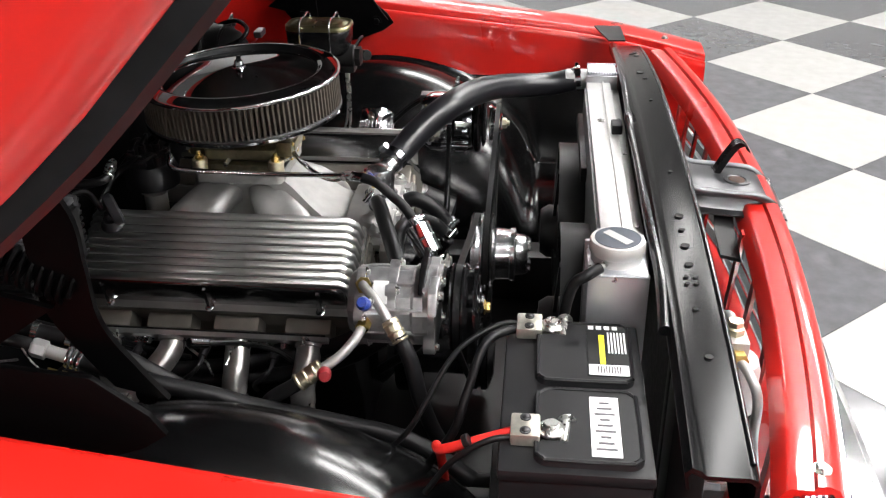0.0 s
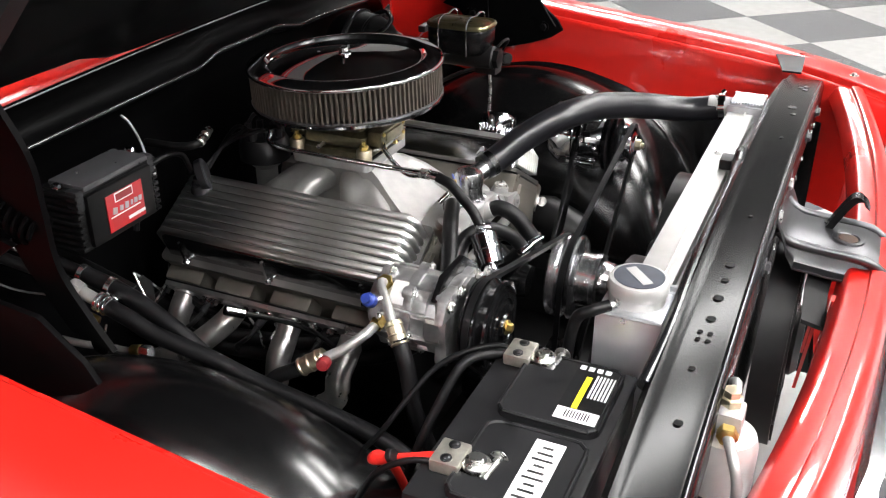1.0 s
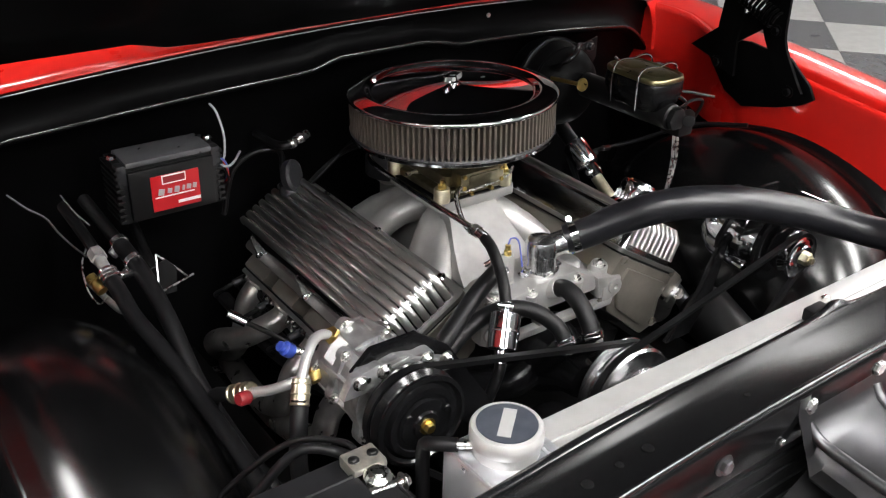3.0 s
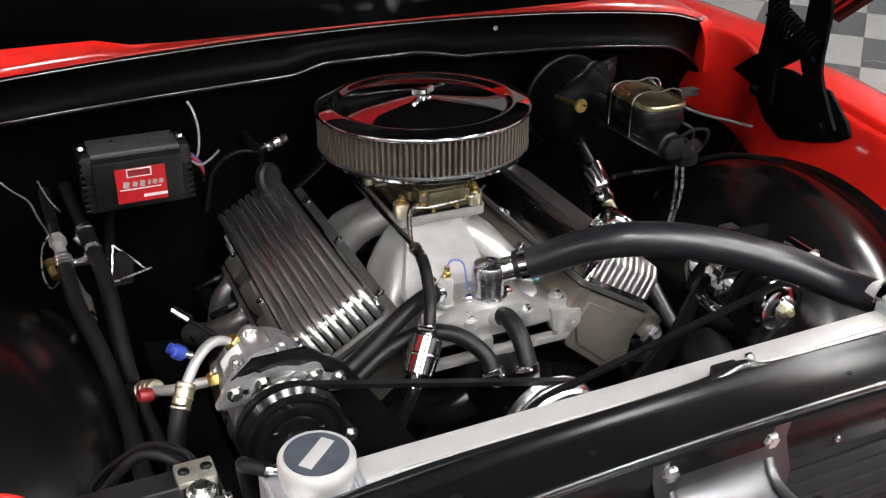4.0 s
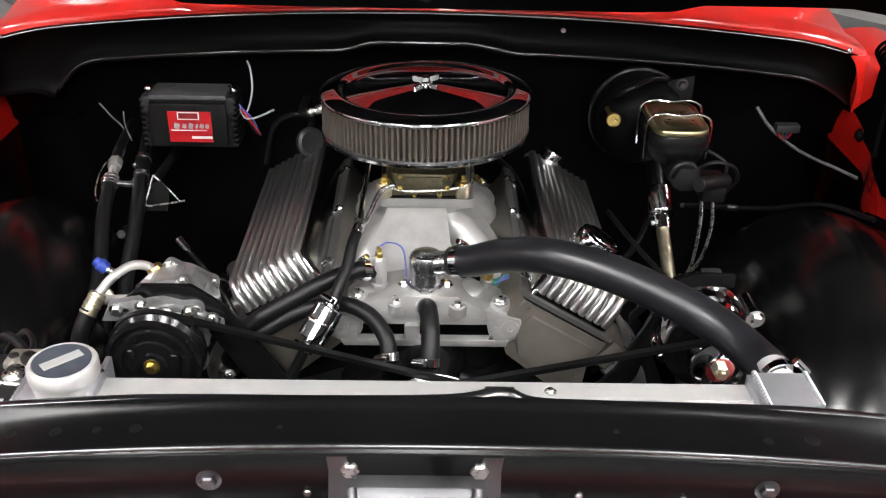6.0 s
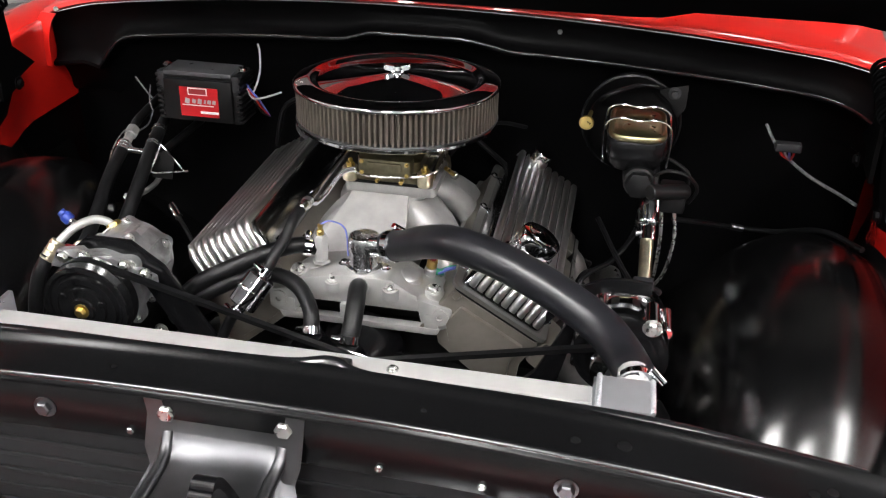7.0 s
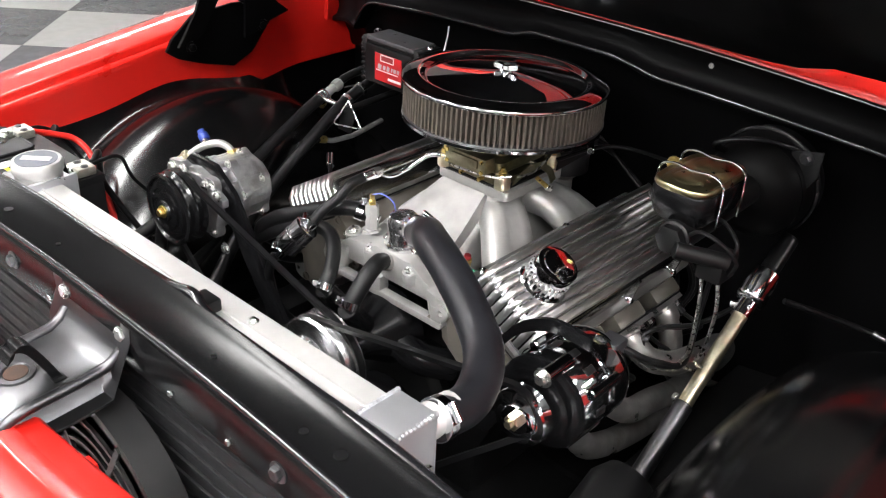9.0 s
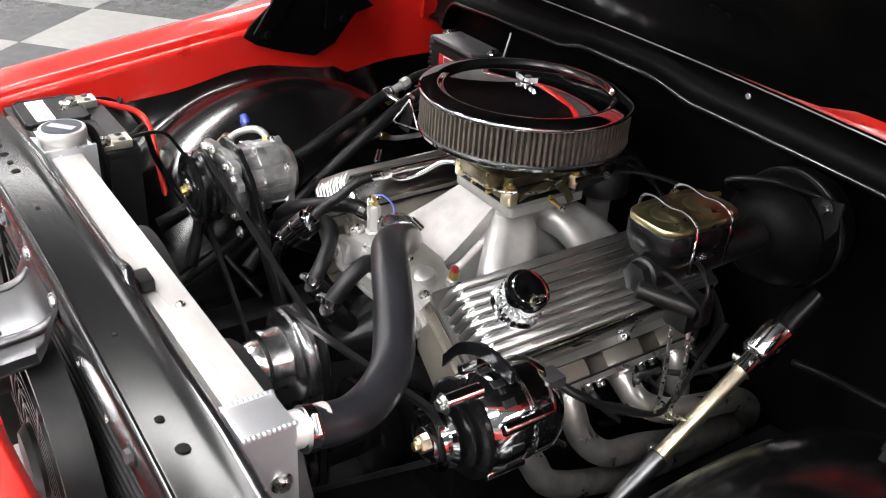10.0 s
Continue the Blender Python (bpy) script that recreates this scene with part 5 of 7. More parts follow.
# ---- front drive ----
wp = thing("water_pump", (0, -0.30, 0.62), "black water pump with chrome pulley and belts", "water pump")
part("housing", lathe([(0.05, 0), (0.07, 0.03), (0.06, 0.07), (0.035, 0.11), (0.03, 0.14), (0, 0.14)], (0, -0.23, 0.645), (0, -1, 0), 28), BLACK_GLOSS, wp)
for s in (-1, 1):
    part("pump_leg", tube([(s * 0.03, -0.29, 0.645), (s * 0.08, -0.28, 0.62), (s * 0.115, -0.235, 0.60)], 0.028, 14), BLACK_GLOSS, wp)
part("neck_left", rod((-0.052, -0.373, 0.735), (-0.048, -0.318, 0.665), 0.0175), BLACK_GLOSS, wp)
part("neck_right", rod((0.006, -0.376, 0.724), (0.006, -0.318, 0.655), 0.0175), BLACK_GLOSS, wp)
pul = [(0.030, 0), (0.072, 0.0), (0.078, 0.004), (0.068, 0.012), (0.078, 0.020), (0.078, 0.024), (0.068, 0.032), (0.078, 0.040), (0.074, 0.044), (0.055, 0.046), (0.050, 0.05), (0.048, 0.075), (0.052, 0.077), (0.052, 0.085), (0.040, 0.088), (0.038, 0.105), (0.034, 0.11), (0, 0.11)]
part("pulley", lathe(pul, (0.018, -0.412, 0.665), (0, -1, 0), 48), SOFT_CHROME, wp, "polished chrome double pulley")
for k in range(6):
    a = 2 * math.pi * k / 6
    part("pulley_bolt", hexbolt((0.018 + 0.026 * math.cos(a), -0.522, 0.665 + 0.026 * math.sin(a)), (0, -1, 0), 0.006, 0.006), CHROME, wp)
crank = thing("crank_pulley", (0, -0.36, 0.45), "black harmonic balancer and crank pulley", "pulley")
part("balancer", lathe([(0.085, 0), (0.088, 0.005), (0.088, 0.04), (0.084, 0.044), (0.05, 0.046), (0.05, 0.145), (0, 0.145)], (0, -0.27, 0.45), (0, -1, 0), 40), BLACK_GLOSS, crank)
part("pulley", lathe([(0.03, 0), (0.078, 0.0), (0.07, 0.010), (0.078, 0.020), (0.07, 0.030), (0.078, 0.04), (0.05, 0.05), (0.0, 0.03)], (0, -0.412, 0.45), (0, -1, 0), 40), BLACK_GLOSS, crank)


def belt(name, wheels, y, w=0.010, label="black rubber drive belt"):
    """A closed belt round wheels (x, z, r), given in turning order."""
    pts = []
    n = len(wheels)
    for k in range(n):
        x0, z0, r0 = wheels[k]
        xp, zp, rp = wheels[k - 1]
        x1, z1, r1 = wheels[(k + 1) % n]

        def normal(xa, za, ra, xb, zb, rb):
            d = math.hypot(xb - xa, zb - za)
            base_a = math.atan2(zb - za, xb - xa)
            return base_a - math.pi / 2 + math.asin(max(-1, min(1, (ra - rb) / d))) * -1 * -1

        a0, a1 = normal(xp, zp, rp, x0, z0, r0), normal(x0, z0, r0, x1, z1, r1)
        while a1 < a0:
            a1 += 2 * math.pi
        m = max(3, int((a1 - a0) / 0.2))
        pts += [(x0 + r0 * math.cos(a0 + (a1 - a0) * j / m), z0 + r0 * math.sin(a0 + (a1 - a0) * j / m)) for j in range(m + 1)]
    t = 0.004
    cx, cz = sum(p[0] for p in pts) / len(pts), sum(p[1] for p in pts) / len(pts)
    rings = []
    for i, (x, z) in enumerate(pts):
        px, pz = pts[i - 1]
        nx, nz = pts[(i + 1) % len(pts)]
        tx, tz = nx - px, nz - pz
        ln = math.hypot(tx, tz) or 1
        ox, oz = tz / ln * t, -tx / ln * t
        rings.append([V(x + ox, y - w / 2, z + oz), V(x + ox, y + w / 2, z + oz), V(x - ox, y + w / 3, z - oz), V(x - ox, y - w / 3, z - oz)])
    return whole(name, loft(rings + [rings[0]], caps=False), RUBBER, label, "belt", "drive belts")


belt("drive_belt", [(0.40, 0.79, 0.036), (0.018, 0.665, 0.073), (0.0, 0.45, 0.075)], -0.444)
belt("drive_belt", [(-0.375, 0.785, 0.062), (0.0, 0.45, 0.075), (0.018, 0.665, 0.073)], -0.424)

# ---- alternator ----
alt = thing("alternator", (0.40, -0.36, 0.72), "chrome alternator on a black bracket with its pulley", "alternator")
A0 = V(0.410, -0.291, 0.783)
part("case", lathe([(0.03, -0.02), (0.055, -0.015), (0.064, 0.0), (0.066, 0.01), (0.066, 0.036), (0.061, 0.038), (0.061, 0.052), (0.066, 0.054), (0.066, 0.085), (0.06, 0.098), (0.035, 0.104), (0, 0.104)], A0, (0, -1, 0), 44), CHROME, alt, "polished chrome alternator case")
for k in range(14):
    a = 2 * math.pi * k / 14
    part("vent_slot", box((A0.x + 0.0655 * math.cos(a), A0.y - 0.068, A0.z + 0.0655 * math.sin(a)), (0.004, 0.018, 0.011), Matrix.Rotation(-a, 3, "Y"), 0.001), RUBBER, alt)
for k in range(4):
    a = 2 * math.pi * k / 4 + 0.5
    part("case_ear", rod((A0.x + 0.069 * math.cos(a), A0.y - 0.03, A0.z + 0.069 * math.sin(a)), (A0.x + 0.069 * math.cos(a), A0.y - 0.09, A0.z + 0.069 * math.sin(a)), 0.008), CHROME, alt)
part("cooling_fan", lathe([(0.02, 0), (0.052, 0.002), (0.053, 0.006), (0.046, 0.009), (0.02, 0.010)], A0 + V(0, -0.116, 0), (0, -1, 0), 32), BLACK_GLOSS, alt)
part("pulley", lathe([(0.02, 0), (0.040, 0.0), (0.041, 0.003), (0.034, 0.010), (0.041, 0.018), (0.040, 0.022), (0.024, 0.024), (0.020, 0.028), (0, 0.028)], A0 + V(0, -0.134, 0), (0, -1, 0), 36), CHROME, alt)
part("pulley_nut", lathe([(0.012, 0), (0.012, 0.008), (0.010, 0.010), (0.006, 0.010), (0.006, 0.016), (0, 0.016)], A0 + V(0, -0.162, 0), (0, -1, 0), 6), PALE_GOLD, alt)
part("mount_bracket", prism([(0.22, 0.62), (0.29, 0.70), (0.335, 0.80), (0.350, 0.80), (0.325, 0.69), (0.28, 0.62)], -0.345, -0.335, 0.002), BLACK_GLOSS, alt, "black alternator bracket plate")
part("adjuster_arm", strip(smooth_path([(0.30, -0.352, 0.800), (0.335, -0.352, 0.842), (0.385, -0.352, 0.868), (0.444, -0.352, 0.868)], 6), (0, 0, 1), 0.020, 0.006, (0, 1, 0)), BLACK_GLOSS, alt, "curved black adjuster arm")
part("front_cover", lathe([(0.02, 0), (0.060, 0.0), (0.0665, 0.003), (0.0665, 0.010), (0.060, 0.014), (0.02, 0.014)], A0 + V(0, -0.100, 0), (0, -1, 0), 44), BLACK_GLOSS, alt, "black front cover")
part("adjuster_bolt", hexbolt((0.444, -0.452, 0.868), (0, -1, 0), 0.009, 0.009), STEEL, alt)
part("adjuster_spacer", rod((0.444, -0.40, 0.868), (0.444, -0.452, 0.868), 0.010), CHROME, alt)
part("connector", box((0.435, -0.283, 0.83), (0.03, 0.03, 0.022), bevel=0.003), BLACK_PLASTIC, alt)
for d in (0, 0.012):
    part("lead", tube([(0.43 + d, -0.28, 0.83), (0.45 + d, -0.24, 0.80), (0.44, -0.16 + d, 0.735), (0.44, -0.06, 0.69), (0.40, 0.05, 0.70), (0.36, 0.16, 0.72)], 0.005, 8), RUBBER, alt, "black alternator lead")

# ---- air conditioning compressor ----
comp = thing("ac_compressor", (-0.375, -0.33, 0.70), "cast aluminium air conditioning compressor with black clutch pulley", "compressor")
C0 = V(-0.372, -0.27, 0.785)
part("body", lathe([(0.02, -0.012), (0.045, -0.010), (0.056, 0.004), (0.060, 0.02), (0.060, 0.05), (0.056, 0.056), (0.056, 0.085), (0.062, 0.09), (0.062, 0.112), (0.05, 0.118), (0.03, 0.12)], C0, (0, -1, 0), 14, turn=0.2), COMP_CAST, comp, "cast aluminium compressor body", angle=20)
for y0, y1, r, swell, turn, count in ((-0.286, -0.272, 0.057, 0.009, 0.5, 5), (-0.334, -0.318, 0.060, 0.008, 0.2, 6), (-0.392, -0.374, 0.061, 0.016, 0.75, 4)):
    poly = [((r + swell * max(0.0, math.cos(count * (2 * math.pi * k / 72 - turn))) ** 2) * math.cos(2 * math.pi * k / 72), (r + swell * max(0.0, math.cos(count * (2 * math.pi * k / 72 - turn))) ** 2) * math.sin(2 * math.pi * k / 72)) for k in range(72)]
    housing = part("housing_flange", prism(poly, y0, y1, 0.002, m=Matrix.Translation((C0.x, 0, C0.z))), COMP_CAST, comp, "scalloped cast housing flange", angle=50)
    for k in range(count):
        a = 2 * math.pi * k / count + turn
        part("housing_bolt", hexbolt((C0.x + (r + swell * 0.35) * math.cos(a), y0, C0.z + (r + swell * 0.35) * math.sin(a)), (0, -1, 0), 0.0055, 0.006), STEEL, housing)
for k in range(9):
    a = 2 * math.pi * k / 9 + 0.2
    part("case_rib", prism([(-0.003, 0.050), (0.003, 0.050), (0.0022, 0.0615), (-0.0022, 0.0615)], -0.374, -0.286, 0.0015, m=Matrix.Translation((C0.x, 0, C0.z)) @ Matrix.Rotation(a, 4, "Y")), COMP_CAST, comp)
part("clutch_pulley", lathe([(0.03, 0), (0.064, 0.0), (0.066, 0.003), (0.058, 0.010), (0.066, 0.018), (0.066, 0.021), (0.058, 0.028), (0.066, 0.036), (0.066, 0.04), (0.060, 0.042), (0.056, 0.037), (0.051, 0.037), (0.050, 0.043), (0.042, 0.044), (0.041, 0.0415), (0.035, 0.0415), (0.034, 0.045), (0.02, 0.046), (0.018, 0.05), (0, 0.05)], (C0.x, -0.412, C0.z), (0, -1, 0), 48), PULLEY_BLACK, comp, "gloss black clutch pulley")
for k in range(3):
    a = 2 * math.pi * k / 3 + 0.4
    part("clutch_rivet", hexbolt((C0.x + 0.034 * math.cos(a), -0.4565, C0.z + 0.034 * math.sin(a)), (0, -1, 0), 0.006, 0.005, washer=False), BLACK_GLOSS, comp)
sticker = part("sticker", loft([[C0 + V(0.0635 * math.cos(a), -y, 0.0635 * math.sin(a)) for a in (radians(118), radians(126), radians(134), radians(142), radians(150))] + [C0 + V(0.0625 * math.cos(a), -y, 0.0625 * math.sin(a)) for a in (radians(150), radians(142), radians(134), radians(126), radians(118))] for y in (0.030, 0.052)]), WHITE_LABEL, comp, "white paper sticker")
part("clutch_nut", hexbolt((C0.x, -0.462, C0.z), (0, -1, 0), 0.008, 0.009), BRASS, comp)
br1 = [(-0.455, 0.815), (-0.44, 0.845), (-0.40, 0.852), (-0.385, 0.838), (-0.35, 0.842), (-0.31, 0.826), (-0.285, 0.815), (-0.285, 0.80), (-0.33, 0.805), (-0.42, 0.815)]
part("front_bracket", prism(br1, -0.398, -0.384, 0.003), COMP_CAST, comp, "cast mounting bracket")
br2 = [(-0.43, 0.835), (-0.40, 0.862), (-0.33, 0.862), (-0.28, 0.825), (-0.20, 0.70), (-0.15, 0.62), (-0.19, 0.60), (-0.26, 0.70), (-0.32, 0.80), (-0.40, 0.83)]
part("back_bracket", prism(br2, -0.378, -0.368, 0.002), BLACK_GLOSS, comp, "black mounting bracket plate")
for x, z in ((-0.43, 0.835), (-0.395, 0.84), (-0.33, 0.832), (-0.298, 0.822), (-0.284, 0.725)):
    part("bracket_bolt", hexbolt((x, -0.398, z), (0, -1, 0), 0.0075, 0.008), STEEL, comp)

# refrigerant fittings and hoses at the compressor
ac = thing("refrigerant_hose", (-0.487, -0.346, 0.78), "black refrigerant hose with plated fittings and coloured caps", "hose", "refrigerant hoses")
part("fitting_tube", tube([(-0.405, -0.285, 0.830), (-0.418, -0.287, 0.842), (-0.438, -0.296, 0.846), (-0.462, -0.317, 0.836), (-0.484, -0.340, 0.812)], 0.0070, 12), CAST, ac, "bent aluminium tube")
part("fitting_nut", lathe([(0.012, 0), (0.0125, 0.002), (0.0125, 0.016), (0.011, 0.018)], (-0.400, -0.285, 0.824), (-0.5, 0, 1), 6), BRASS, ac)
part("crimp_sleeve", rod((-0.477, -0.333, 0.822), (-0.492, -0.352, 0.796), 0.0122), PALE_GOLD, ac)
for k in range(3):
    a = V(-0.479, -0.3355, 0.8185).lerp(V(-0.490, -0.3495, 0.7995), k / 2)
    part("crimp_ring", rod(a, a + V(-0.0018, -0.0023, -0.0031), 0.0134), PALE_GOLD, ac)
part("cap_stem", rod((-0.455, -0.309, 0.840), (-0.475, -0.300, 0.846), 0.005), STEEL, ac)
part("blue_cap", lathe([(0.009, 0), (0.010, 0.002), (0.010, 0.013), (0.007, 0.016), (0.007, 0.022), (0, 0.023)], (-0.472, -0.299, 0.842), (-0.75, 0.05, 0.65), 16), BLUE, ac, "blue plastic port cap")
part("hose", tube([(-0.489, -0.348, 0.803), (-0.502, -0.366, 0.77), (-0.51, -0.38, 0.71), (-0.50, -0.40, 0.64), (-0.48, -0.43, 0.56)], 0.0118, 14), RUBBER, ac)
ac2 = thing("refrigerant_hose", (-0.50, -0.25, 0.75), "black refrigerant hose with a red port cap", "hose", "refrigerant hoses")
part("fitting_nut", lathe([(0.011, 0), (0.0115, 0.002), (0.0115, 0.016), (0.010, 0.018)], (-0.425, -0.288, 0.785), (-1, 0.1, -0.2), 6), BRASS, ac2)
part("fitting_tube", tube([(-0.436, -0.286, 0.782), (-0.465, -0.28, 0.778), (-0.49, -0.262, 0.765), (-0.51, -0.235, 0.752)], 0.0075, 12), CAST, ac2)
part("crimp_sleeve", rod((-0.505, -0.238, 0.756), (-0.520, -0.205, 0.735), 0.013), PALE_GOLD, ac2)
for k in range(3):
    part("crimp_ring", rod((-0.508 - 0.005 * k, -0.2315 - 0.011 * -k, 0.752 - 0.007 * k), (-0.510 - 0.005 * k, -0.227 + 0.011 * k, 0.749 - 0.007 * k), 0.0142), PALE_GOLD, ac2)
part("red_cap", lathe([(0.009, 0), (0.010, 0.002), (0.010, 0.014), (0.008, 0.018), (0, 0.019)], (-0.513, -0.243, 0.752), (-0.8, -0.2, 0.2), 16), RED_CAP, ac2, "red plastic port cap")
part("hose", tube([(-0.519, -0.206, 0.736), (-0.535, -0.16, 0.70), (-0.54, -0.2, 0.62), (-0.50, -0.36, 0.56), (-0.46, -0.5, 0.52)], 0.011, 14), RUBBER, ac2)


# ---- hoses ----
def clamp(at, axis, r, parent):
    b = lathe([(r, -0.006), (r + 0.0016, -0.006), (r + 0.0016, 0.006), (r, 0.006)], at, axis, 24)
    p = part("hose_clamp", b, CHROME, parent, "steel worm drive clamp")
    side = Vector(axis).orthogonal().normalized()
    if side.z < 0:
        side = -side
    t = Vector(axis).cross(side).normalized()
    q = Vector(at) + side * (r + 0.004)
    part("clamp_screw", rod(q - t * 0.011, q + t * 0.013, 0.005, seg=10), CHROME, p)
    return p


up = thing("upper_radiator_hose", (0.22, -0.45, 0.88), "thick black rubber upper radiator hose", "hose")
UP = [(0.040, -0.255, 0.838), (0.072, -0.276, 0.852), (0.112, -0.308, 0.880), (0.164, -0.358, 0.909), (0.237, -0.400, 0.912), (0.312, -0.440, 0.899), (0.378, -0.486, 0.882), (0.416, -0.552, 0.874), (0.424, -0.622, 0.887)]
part("hose", tube(UP, 0.0255, 22, 8, radii=[0.0235, 0.0245, 0.0255, 0.026, 0.026, 0.026, 0.0258, 0.025, 0.0245]), HOSE, up)
clamp((0.052, -0.263, 0.843), (0.85, -0.5, 0.35), 0.0245, up)
clamp((0.423, -0.615, 0.886), (0, 1, -0.15), 0.0250, up)

h1 = thing("bypass_hose", (0.004, -0.33, 0.75), "short black coolant hose with steel clamps", "hose", "coolant hoses")
part("hose", tube([(0.0, -0.282, 0.772), (0.004, -0.305, 0.782), (0.008, -0.335, 0.768), (0.008, -0.36, 0.742), (0.006, -0.372, 0.725)], 0.0145, 14), RUBBER, h1)
part("fitting", rod((-0.002, -0.272, 0.768), (0.002, -0.292, 0.778), 0.0155), CAST, h1)
clamp((0.006, -0.370, 0.731), (0, -0.5, -0.9), 0.0155, h1)
h2 = thing("heater_hose", (-0.15, -0.33, 0.75), "long black heater hose with steel clamp", "hose", "coolant hoses")
part("hose", tube([(-0.052, -0.372, 0.738), (-0.058, -0.352, 0.762), (-0.085, -0.322, 0.783), (-0.13, -0.30, 0.787), (-0.19, -0.30, 0.772), (-0.255, -0.318, 0.740), (-0.30, -0.32, 0.70), (-0.31, -0.2, 0.62), (-0.33, 0.05, 0.58), (-0.34, 0.25, 0.60)], 0.0125, 14), RUBBER, h2)
clamp((-0.052, -0.371, 0.741), (-0.1, 0.5, 0.8), 0.0135, h2)
h3 = thing("heater_hose", (-0.18, -0.29, 0.79), "ribbed black heater hose from the intake", "hose", "coolant hoses")
part("hose", tube([(-0.082, -0.246, 0.815), (-0.105, -0.258, 0.822), (-0.15, -0.275, 0.812), (-0.20, -0.295, 0.792), (-0.255, -0.315, 0.764), (-0.29, -0.31, 0.72), (-0.30, -0.18, 0.64), (-0.32, 0.08, 0.60), (-0.30, 0.25, 0.62)], 0.0135, 14), RUBBER, h3)
part("fitting", rod((-0.066, -0.238, 0.806), (-0.092, -0.251, 0.819), 0.011), CHROME, h3)
clamp((-0.094, -0.252, 0.819), (-0.8, -0.4, 0.25), 0.0145, h3)

fuel = thing("fuel_line", (-0.11, -0.25, 0.78), "chrome fuel line with black hose and chrome filter", "fuel line")
part("chrome_line", tube([(-0.085, 0.118, 0.895), (-0.10, 0.10, 0.875), (-0.104, -0.05, 0.873), (-0.104, -0.20, 0.874)], 0.0048, 10), CHROME, fuel)
part("bowl_line", tube([(-0.055, -0.10, 0.893), (-0.075, -0.115, 0.888), (-0.09, -0.15, 0.868), (-0.098, -0.18, 0.862), (-0.104, -0.205, 0.874)], 0.0045, 10), CHROME, fuel)
part("tee", box((-0.105, -0.208, 0.874), (0.016, 0.024, 0.014), bevel=0.003), STEEL, fuel)
part("fitting", rod((-0.105, -0.212, 0.874), (-0.107, -0.236, 0.873), 0.0085), CHROME, fuel)
part("hose", tube([(-0.107, -0.232, 0.873), (-0.112, -0.258, 0.866), (-0.118, -0.285, 0.845), (-0.126, -0.306, 0.830), (-0.135, -0.324, 0.809)], 0.009, 12), RUBBER, fuel)
f0, f1 = V(-0.138, -0.328, 0.804), V(-0.1745, -0.3645, 0.750)
d = (f1 - f0).normalized()
part("filter_can", lathe([(0.009, -0.004), (0.010, 0.004), (0.021, 0.0055), (0.0228, 0.0072), (0.0228, 0.030), (0.0238, 0.0306), (0.0242, 0.0325), (0.0238, 0.0344), (0.0228, 0.035), (0.0228, 0.0588), (0.021, 0.0605), (0.010, 0.062), (0.009, 0.072), (0, 0.072)], f0, d, 28), CHROME, fuel, "chrome fuel filter can")
part("lower_hose", tube([f0 + d * 0.066, f0 + d * 0.09, (-0.20, -0.37, 0.69), (-0.20, -0.34, 0.60), (-0.18, -0.26, 0.52)], 0.0085, 12), RUBBER, fuel)
clamp(f0 - d * 0.004, d, 0.0098, fuel)
clamp(f0 + d * 0.074, d, 0.0098, fuel)

# ---- radiator ----
rad = thing("radiator", (0, -0.66, 0.42), "bare aluminium crossflow radiator with welded end tanks", "radiator")
part("core", box((-0.01, -0.665, 0.66), (0.76, 0.05, 0.46)), FINS, rad, "finned radiator core")
top = prism([(-0.368, 0.880), (-0.368, 0.902), (0.378, 0.902), (0.378, 0.880)], -0.694, -0.644, 0.003)
part("top_channel", top, RAD_ALU, rad, "flat aluminium top channel")
part("front_flange", prism([(-0.37, 0.870), (-0.37, 0.886), (0.38, 0.886), (0.38, 0.870)], -0.712, -0.694, 0.002), RAD_ALU, rad, "lower front flange of the channel")
for x in (-0.27, 0.02, 0.2):
    part("flange_rivet", hexbolt((x, -0.703, 0.886), (0, 0, 1), 0.004, 0.003, washer=False), STEEL, rad)
part("channel_lip", prism([(-0.368, 0.902), (-0.368, 0.905), (0.378, 0.905), (0.378, 0.902)], -0.680, -0.676, 0.001), RAD_ALU, rad)
part("tank", box((0.413, -0.677, 0.657), (0.062, 0.062, 0.53), bevel=0.006), TANK_ALU, rad, "welded aluminium end tank")
part("tank", box((-0.411, -0.663, 0.655), (0.084, 0.085, 0.50), bevel=0.006), TANK_ALU, rad, "welded aluminium end tank")
part("tank_flange", box((-0.366, -0.664, 0.796), (0.007, 0.090, 0.235), bevel=0.001), TANK_ALU, rad)
part("tank_flange", box((0.380, -0.676, 0.79), (0.006, 0.066, 0.25), bevel=0.001), TANK_ALU, rad)
part("filler_neck", lathe([(0.036, 0), (0.036, 0.014), (0.030, 0.016), (0.030, 0.02)], (-0.402, -0.662, 0.904), (0, 0, 1), 36), RAD_ALU, rad)
rc = part("radiator_cap", lathe([(0.0375, 0), (0.039, 0.002), (0.039, 0.015), (0.037, 0.0185), (0.033, 0.0195), (0.0325, 0.0185), (0, 0.019)], (-0.402, -0.662, 0.918), (0, 0, 1), 48), RAD_ALU, rad, "round polished billet radiator cap")
part("cap_face", lathe([(0.032, 0), (0.032, 0.0008), (0, 0.0010)], (-0.402, -0.662, 0.9370), (0, 0, 1), 40), CAP_FACE, rc)
part("maker_mark", box((-0.402, -0.662, 0.9384), (0.046, 0.014, 0.0008), Matrix.Rotation(radians(42), 3, "Z")), RAD_ALU, rc, "engraved plain bar")
